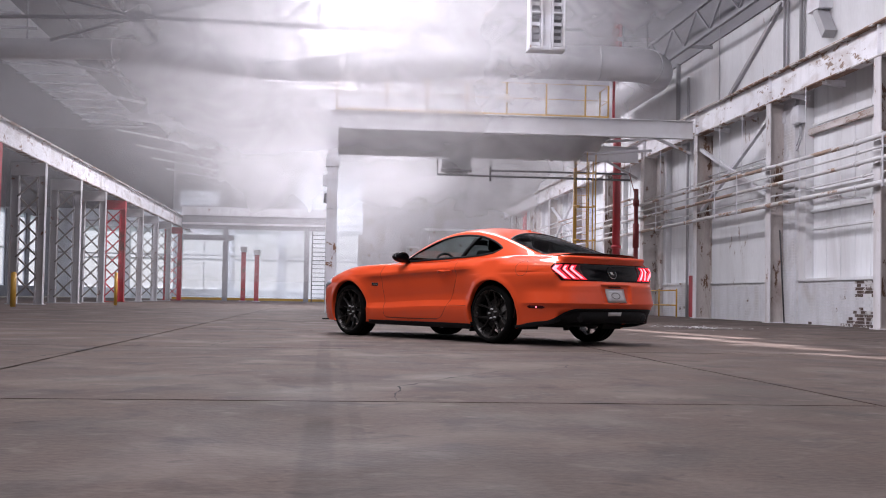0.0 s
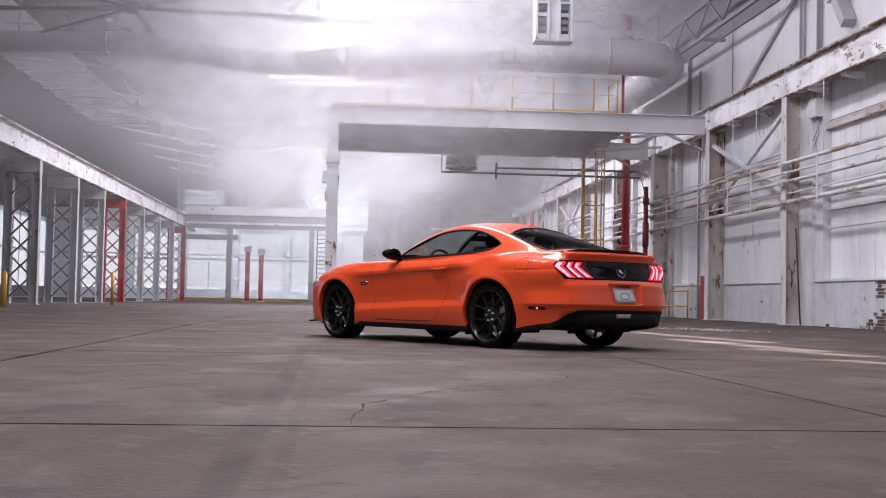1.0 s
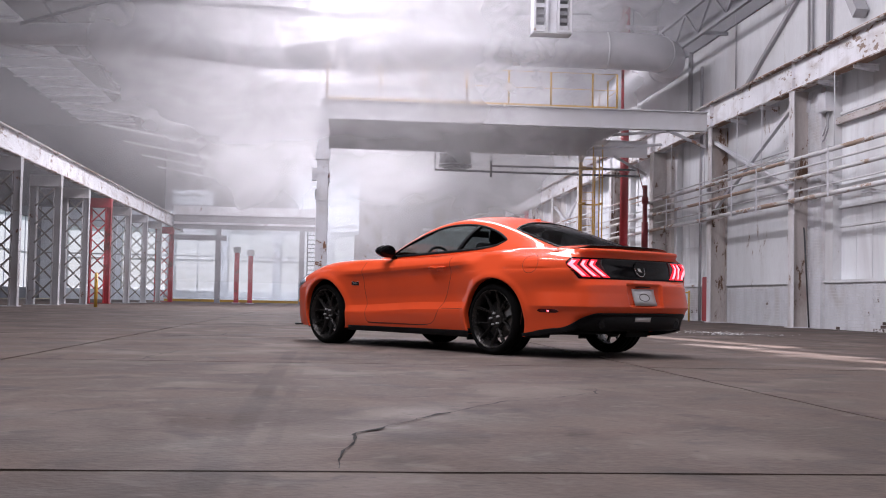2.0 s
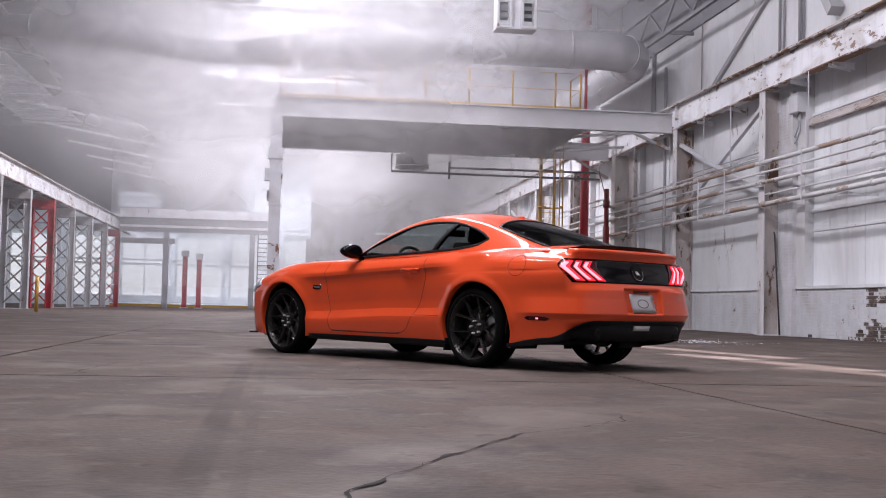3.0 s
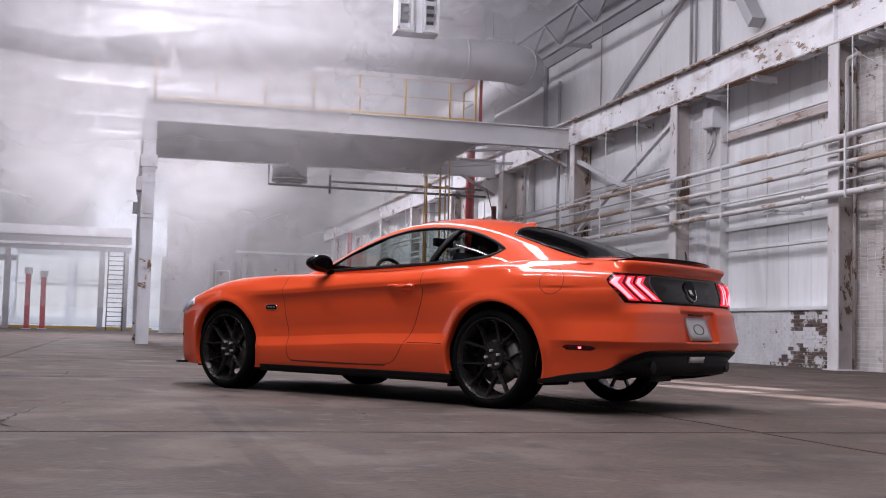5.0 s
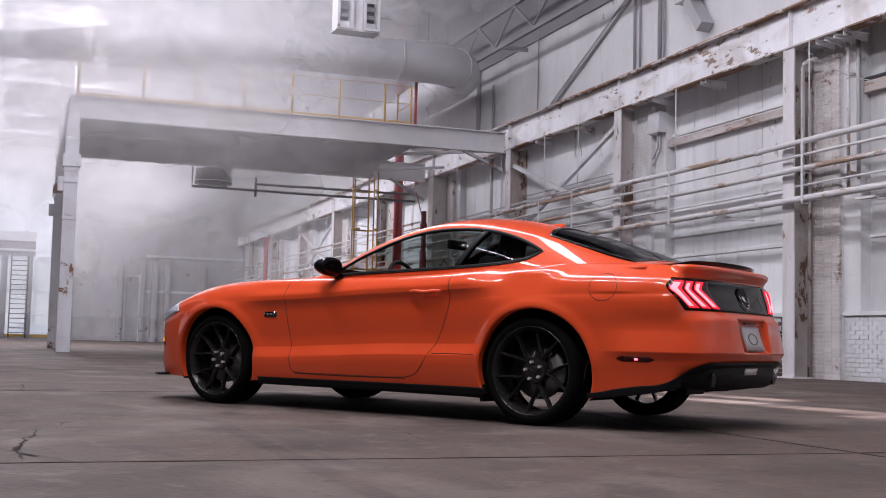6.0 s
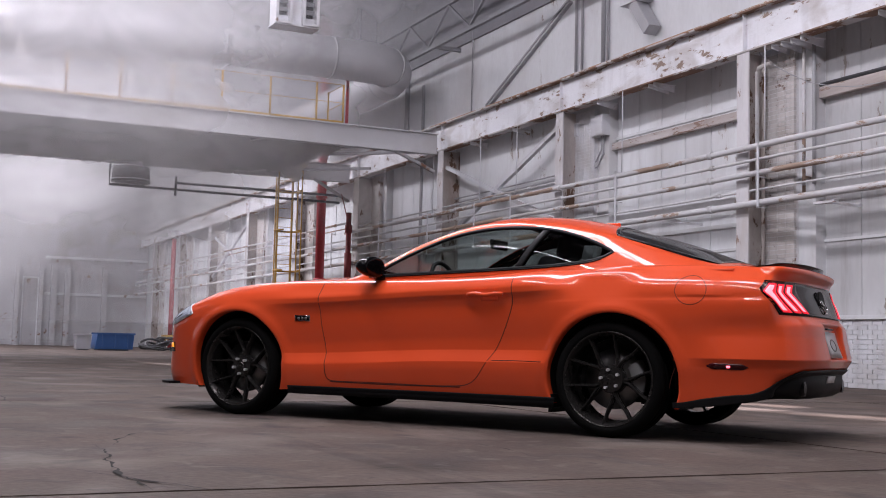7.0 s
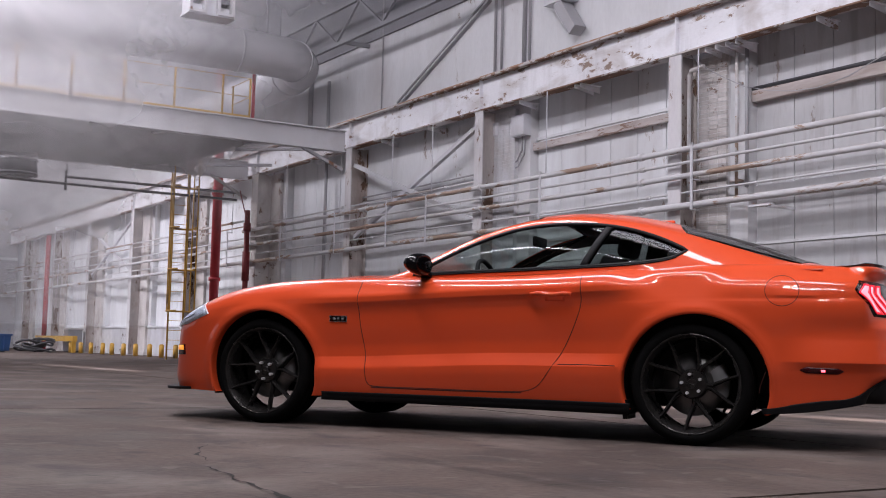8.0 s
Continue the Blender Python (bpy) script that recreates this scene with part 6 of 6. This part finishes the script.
# panel gaps
for side in (1, -1):
    def on_side(a, b2, o, side=side):
        return flank(a, b2, o, side)
    for nm, line in (("door_gap", [(2.10, 0.925), (2.105, 0.85), (2.10, 0.70), (2.075, 0.55), (2.05, 0.42), (2.04, 0.34), (2.033, 0.295), (2.018, 0.272), (1.985, 0.263), (1.85, 0.260), (1.4, 0.258), (1.06, 0.262), (0.985, 0.270), (0.925, 0.295), (0.865, 0.36), (0.80, 0.46), (0.74, 0.575), (0.675, 0.73), (0.655, 0.83), (0.665, 0.95)]),
                     ("sill_gap", [(2.0, 0.256), (1.5, 0.252), (1.02, 0.256)]),
                     ("fender_gap", [(0.44, 0.43), (0.62, 0.432), (0.79, 0.43)]),
                     ("bumper_gap", [(-0.36, 0.30), (-0.375, 0.36), (-0.40, 0.42)])):
        part(nm, ribbon(on_side, fine_line(line), 0.006 if nm == "sill_gap" else 0.0045, 0.0012, 0.004), M_GAP, car)
    ringp = [(-0.482 + 0.090 * math.cos(a), 0.866 + 0.086 * math.sin(a)) for a in np.linspace(0, 2 * math.pi, 33)]
    if side > 0:
        part("fuel_door_gap", ribbon(on_side, ringp, 0.0035, 0.0012, 0.004), M_GAP, car)
    # handle, badge
    part("handle_recess", patch(lambda u, v, o: flank(0.76 + 0.12 * u, 0.80 + 0.05 * v, o, side), 6, 4, 0.001, 0.006), M_PAINT, car)
    hb = bmesh.new()
    path = [flank(0.705 + 0.25 * i / 10, 0.838 + 0.004 * math.sin(i), 0.012 + 0.030 * math.sin(math.pi * min(max(i / 10, 0.04), 0.96)) ** 0.4, side) for i in range(11)]
    add_path(hb, path, 0.0135, 10)
    part("door_handle", hb, M_PAINT, car)
    bd = part("fender_badge", patch(lambda u, v, o: flank(2.185 + 0.120 * u, 0.657 + 0.042 * v, o, side), 3, 2, 0.005, 0.006), M_CHROME, car, "small chrome engine badge")
    part("badge_field", patch(lambda u, v, o: flank(2.190 + 0.110 * u, 0.661 + 0.034 * v, o, side), 3, 2, 0.007, 0.003), M_GLOSSB, bd)
    for k in range(3):
        part("badge_bar", patch(lambda u, v, o: flank(2.208 + 0.028 * k + 0.016 * u, 0.669 + 0.016 * v, o, side), 2, 2, 0.009, 0.003), M_CALIPER, bd)
    # door mirror
    mb = bmesh.new()
    bmesh.ops.create_uvsphere(mb, u_segments=24, v_segments=16, radius=1.0)
    for v in mb.verts:
        x, y, z = v.co
        if x < -0.35:
            x = -0.35 + (x + 0.35) * 0.15
        v.co = (x * 0.088 + 0.012 * y, y * 0.115, z * 0.068 * (1 - 0.15 * y) + 0.006 * x)
    for f in mb.faces:
        f.smooth = True
    mir = part("door_mirror", mb, M_GLOSSB, car, "gloss black door mirror")
    mir.matrix_local = pose(1.68, side * 0.935, 1.02) @ Matrix.Diagonal((1, side, 1, 1))
    st = bmesh.new()
    add_bar(st, (1.69, side * 0.80, 0.955), (1.68, side * 0.91, 0.985), 0.07, 0.03)
    part("mirror_arm", st, M_GLOSSB, car)


# wheels
def wheel(name, ax, side, spin):
    def turn(profile, seg=64):
        bm = bmesh.new()
        rows = [[Vector((r * math.cos(a), y, r * math.sin(a))) for a in np.linspace(0, 2 * math.pi, seg + 1)] for y, r in profile]
        sheet(bm, rows)
        bmesh.ops.remove_doubles(bm, verts=bm.verts, dist=0.0004)
        return bm
    w = part(name, turn(((-0.004, 0.292), (0.004, 0.291), (0.006, 0.286), (0.002, 0.281), (-0.012, 0.277), (-0.022, 0.268), (-0.05, 0.262), (-0.15, 0.255), (-0.23, 0.262), (-0.24, 0.28))), M_RIM, car, "dark twin-spoke alloy wheel")
    part("tyre", turn(((-0.006, 0.280), (0.004, 0.292), (0.010, 0.302), (0.010, 0.316), (0.003, 0.333), (-0.010, 0.345), (-0.030, 0.3515), (-0.055, 0.352), (-0.058, 0.346), (-0.066, 0.346), (-0.069, 0.352),
                       (-0.118, 0.352), (-0.121, 0.346), (-0.131, 0.346), (-0.134, 0.352), (-0.181, 0.352), (-0.184, 0.346), (-0.192, 0.346), (-0.195, 0.352), (-0.22, 0.351), (-0.242, 0.342), (-0.258, 0.32), (-0.262, 0.30), (-0.25, 0.275))), M_RUBBER, w)
    lateral = soft_curve(((0.045, 0.006), (0.10, 0.008), (0.13, 0.020), (0.17, 0.043), (0.21, 0.065), (0.284, 0.097)))
    for k in range(5):
        a0 = 2 * math.pi * k / 5 + radians(spin)
        ax_r, ax_t = Vector((math.cos(a0), 0, math.sin(a0))), Vector((-math.sin(a0), 0, math.cos(a0)))
        for s in (-1, 1):
            bm = bmesh.new()
            rows = []
            for j in range(13):
                t = j / 12
                e = 0.060 + (0.272 - 0.060) * t
                y = -0.060 + 0.050 * t ** 1.3
                hw = 0.0150 - 0.0055 * t
                c = ax_r * e + ax_t * (s * lateral(e))
                rows.append([c + ax_t * q + Vector((0, y + d, 0)) for q, d in ((-hw, -0.040), (-hw, -0.012), (-hw * 0.25, 0.002), (hw * 0.25, 0.002), (hw, -0.012), (hw, -0.040))])
            sheet(bm, rows, smooth=False)
            part("spoke", bm, M_RIM, w)
        bm = bmesh.new()
        a = a0
        bmesh.ops.create_cone(bm, cap_ends=True, segments=6, radius1=0.0085, radius2=0.0100, depth=0.030, matrix=Matrix.Translation((0.057 * math.cos(a + 0.628), -0.034, 0.057 * math.sin(a + 0.628))) @ pose(0, 0, 0, -90, 0, 0))
        part("lug_nut", bm, M_NUT, w)
    hub = turn(((-0.036, 0.0), (-0.036, 0.024), (-0.040, 0.028), (-0.047, 0.030), (-0.048, 0.078), (-0.072, 0.088), (-0.10, 0.088)))
    for f in hub.faces:
        f.smooth = False
    part("hub", hub, M_RIM, w)
    bm = bmesh.new()
    add_bar(bm, (-0.011, -0.0345, -0.003), (0.011, -0.0345, 0.005), 0.004, 0.003)
    part("cap_mark", bm, M_CHROME, w)
    part("brake_disc", turn(((-0.105, 0.07), (-0.105, 0.185), (-0.13, 0.185), (-0.13, 0.07))), M_DISC, w)
    bm = bmesh.new()
    arc = np.linspace(2.5, 3.5, 9)
    quad = ((0.12, -0.085), (0.205, -0.085), (0.205, -0.15), (0.12, -0.15), (0.12, -0.085))
    sheet(bm, [[Vector((r * math.cos(a), y, r * math.sin(a))) for r, y in quad] for a in arc])
    part("brake_caliper", bm, M_CALIPER, w)
    k = 0.968 if ax < 1 else 0.958
    w.matrix_local = pose(ax, side * 0.925, 0.352 * k, 0, 0, 0 if side > 0 else 180) @ Matrix.Diagonal((k, 1, k, 1))
    return w


for ax, spin in ((0.012, 43.0), (2.785, 25.5)):
    for side in (1, -1):
        wheel("wheel", ax, side, spin)

# ---- drifting smoke ----
def smoke(x0, x1, z0, z1, y, amount, scale, seed, clear=0.0, thick=5.5, share=0.12, full=9.0, end=12.0, left=1.0, wave=1.8, west_x=(-10.0, -2.5), lo=0.65):
    bm = bmesh.new()
    nx, nz = 28, 14
    rows = []
    for j in range(nz + 1):
        z = z0 + (z1 - z0) * j / nz
        rows.append([Vector((x, y + wave * noise.noise((x * 0.22, z * 0.25, seed)), z)) for x in (x0 + (x1 - x0) * i / nx for i in range(nx + 1))])
    sheet(bm, rows)
    ob = solid("smoke_haze", bm, haze_material("smoke", amount, scale, seed, clear, thick, share, full, end, left, west_x, lo), "thin white smoke drifting under the roof", "smoke", kind="stuff")
    ob.visible_shadow = False
    return ob


smoke(-13, 10.4, 2.5, 12.9, 31.0, 0.56, 0.13, 1.3, 2.6, 5.6, 0.0, 0.5, 6.8, 0.25)
smoke(-13, 11.0, 2.0, 12.9, 38.6, 0.70, 0.16, 2.6, 3.0, 7.0, 0.0, 5.5, 11.5, 0.34, 0.0)
smoke(-4.0, 10.4, 3.4, 12.9, 36.3, 0.72, 0.34, 5.4, 4.0, 8.2, 0.0, 1.0, 10.0, 0.0, 0.4, (-3.6, 0.2), 0.4)
smoke(2.0, 11.0, 6.9, 12.9, 36.0, 0.42, 0.2, 3.3, 7.3, 9.6, 0.0, 8.5, 12.5, 0.0, 0.3, (2.0, 5.0), 0.5)
smoke(-25, 9.5, 1.0, 12.9, 45.9, 0.52, 0.10, 4.1, 0.8, 7.0, 0.3, 6.0, 9.4, 0.30)
smoke(-25, 10.0, 0.3, 12.9, 62.0, 0.42, 0.07, 7.7, 1.5, 9.0, 0.26, 9.0, 12.0, 0.45)
smoke(-13, 10.0, 0.3, 12.9, 92.0, 0.72, 0.05, 9.2, 0.0, 8.0, 0.72, 9.0, 12.0, 0.75)


# ---- floor slabs, joints, cracks, crumbs ----
def slab_mesh(w, l, n, rough, seed):
    """A slab with slightly broken edges."""
    bm = bmesh.new()
    ring = []
    for (ax, ay), (bx, by) in (((0, 0), (w, 0)), ((w, 0), (w, l)), ((w, l), (0, l)), ((0, l), (0, 0))):
        for i in range(n):
            t = i / n
            x, y = ax + (bx - ax) * t, ay + (by - ay) * t
            e = rough * max(0.0, noise.noise((x * 2.3 + seed, y * 2.3, seed))) * 2 + rough * 0.4 * abs(noise.noise((x * 11, y * 11, seed)))
            cx, cy = (w / 2 - x) / (w / 2), (l / 2 - y) / (l / 2)
            ring.append((x + e * (1 if cx > 0.99 else -1 if cx < -0.99 else 0), y + e * (1 if cy > 0.99 else -1 if cy < -0.99 else 0)))
    top, low = [bm.verts.new((x, y, 0)) for x, y in ring], [bm.verts.new((x, y, -0.08)) for x, y in ring]
    bm.faces.new(top)
    for i in range(len(ring)):
        j = (i + 1) % len(ring)
        bm.faces.new((top[i], low[i], low[j], top[j]))
    return mesh_of("slab", bm, M_FLOOR)


SX, SY, GAP = 4.99, 5.87, 0.026
near_meshes = [slab_mesh(SX - GAP, SY - GAP, 60, 0.012, 3.1 * k) for k in range(3)]
far_mesh = slab_mesh(SX - GAP, SY - GAP, 1, 0.0, 1.0)
for i in range(-5, 3):
    for j in range(-4, 18):
        x, y = 1.775 + SX * i, 5.955 + SY * (j - 1)
        if y + SY > END_Y + 0.5 or y < BACK_Y - 1 or x < -27 or x > 12.5:
            continue
        near = -9 < x < 3 and -2 < y < 20
        ob = new("slab", near_meshes[(i + j) % 3] if near else far_mesh)
        ob.parent = FLOOR
        ob.location = (x + GAP / 2, y + GAP / 2, 0)


sealant = box_bm((1.745, 1.805, -13.0, 60.0, -0.03, -0.0045))
ob = new("joint_sealant", mesh_of("joint_sealant", sealant, M_FLOOR))
ob.parent = FLOOR


def crack(points, width, seed):
    """A wandering open crack in the slab, as a thin dark groove."""
    pts = [Vector((*p, 0)) for p in points]
    line = []
    for p, q in zip(pts, pts[1:]):
        k = max(int((q - p).length / 0.05), 2)
        for i in range(k):
            t = i / k
            c = p.lerp(q, t)
            w = noise.noise((c.x * 5, c.y * 5, seed)) * 0.035 + noise.noise((c.x * 19, c.y * 19, seed)) * 0.014
            d = (q - p).normalized()
            line.append(c + Vector((-d.y, d.x, 0)) * w)
    line.append(pts[-1])
    bm = bmesh.new()
    rows = [[], []]
    for i, c in enumerate(line):
        d = (line[min(i + 1, len(line) - 1)] - line[max(i - 1, 0)]).normalized()
        taper = min(1.0, 0.25 + 3 * min(i, len(line) - 1 - i) / len(line))
        w = 1.4 * width * taper * max(0.12, 1.5 * abs(noise.noise((c.x * 6, c.y * 6, seed + 5))) + 0.5 * noise.noise((c.x * 23, c.y * 23, seed)))
        s = Vector((-d.y, d.x, 0)) * w / 2
        rows[0].append(c + s + Vector((0, 0, 0.004)))
        rows[1].append(c - s + Vector((0, 0, 0.004)))
    sheet(bm, rows, smooth=False)
    ob = new("crack", mesh_of("crack", bm, M_CRACK))
    ob.parent = FLOOR


crack([(-0.74, 6.0), (-0.73, 6.36), (-0.65, 6.95), (-0.25, 7.73), (0.11, 8.41), (0.5, 8.75), (0.72, 9.07)], 0.020, 1)
crack([(1.54, 10.24), (1.75, 10.2), (1.77, 9.6)], 0.010, 2)
crack([(-2.15, 13.64), (-2.13, 13.37), (-2.24, 12.41), (-2.22, 11.85)], 0.022, 3)
crack([(-2.05, 13.6), (-1.87, 14.23), (-1.74, 14.41)], 0.016, 4)
crack([(-2.40, 12.6), (-2.11, 11.95), (-1.98, 11.72)], 0.020, 5)
crack([(-1.89, 9.95), (-0.9, 10.08), (0.0, 10.18), (0.8, 10.25), (1.74, 10.2)], 0.009, 6)
crack([(-2.16, 17.4), (-2.13, 18.9), (-1.9, 19.3)], 0.035, 7)
crack([(-0.19, 13.52), (-0.21, 13.1), (-0.26, 12.7)], 0.012, 8)
crack([(0.45, 8.7), (0.75, 9.0), (0.82, 9.4)], 0.014, 9)
crack([(-2.5, 4.6), (-2.27, 4.85), (-2.05, 5.0)], 0.018, 10)
crack([(-3.4, 9.2), (-3.24, 10.5), (-3.2, 11.6)], 0.05, 11)
rng = random.Random(5)
bm = bmesh.new()
for _ in range(230):
    x, y = rng.gauss(6.35, 0.38), rng.gauss(23.5, 0.8)
    s, a = rng.uniform(0.010, 0.035), rng.uniform(0, 6.28)
    c, d = math.cos(a) * s, math.sin(a) * s
    v = [bm.verts.new((x + p, y + q, 0.004 + rng.uniform(0, 0.012))) for p, q in ((c, d), (-d * 0.7, c * 0.7), (-c, -d), (d * 0.8, -c * 0.6))]
    bm.faces.new(v)
solid("paint_flakes", bm, M_WALL, "scattered white paint flakes on the floor by the wall", "debris", kind="stuff")

# ---- bricks of the low wall ----
def brick_mesh(name, mat):
    bm = bmesh.new()
    add_box(bm, 0, 0.05, 0, 0.205, 0, 0.066)
    return mesh_of(name, bm, mat)


for y0 in (23.52, 29.9):
    pr = thing("pier", "white painted brick pier with flaking paint behind the column", "pier", (10.99, y0, 0), group="brick piers")
    part("core", box_bm((0.008, WALL - 10.99, 0.014, 0.852, 0, 5.85)), M_MORTAR, pr)
    PIER_BRICK = brick_mesh("brick", M_PIER if y0 < 24 else M_BRICKW)
    for r in range(75):
        for c in range(4):
            ob = new("brick", PIER_BRICK)
            ob.parent = pr
            ob.location = (rng.uniform(-0.003, 0.003), c * 0.217 + (0.008 if r % 2 else 0.0), 0.004 + 0.0775 * r)
B_WHITE, B_BARE = brick_mesh("brick", M_BRICKW), brick_mesh("brick", M_BRICKR)
rest = bmesh.new()
for r in range(14):
    z, y = 0.004 + 0.0775 * r, 8.0 - (0.1075 if r % 2 else 0)
    while y < 60:
        if not (30.9 < y < 36.9 and r > 12):
            proud = rng.uniform(-0.003, 0.004)
            if 24.45 < y < 29.1:
                bare = noise.noise((y * 0.9, z * 1.5, 3.3)) + 0.9 * max(0.0, 1 - (y - 24.5) / 2.1) - 0.12 * z > 0.22 and rng.random() < 0.85
                ob = new("brick", B_BARE if bare else B_WHITE)
                ob.parent = WALL_BASE
                ob.location = (WALL - proud, y, z)
            else:
                add_box(rest, WALL - proud, WALL + 0.05, y, y + 0.205, z, z + 0.066)
        y += 0.215
ob = solid("brickwork", rest, M_BRICKW, "", "", kind="stuff")
ob.parent = WALL_BASE
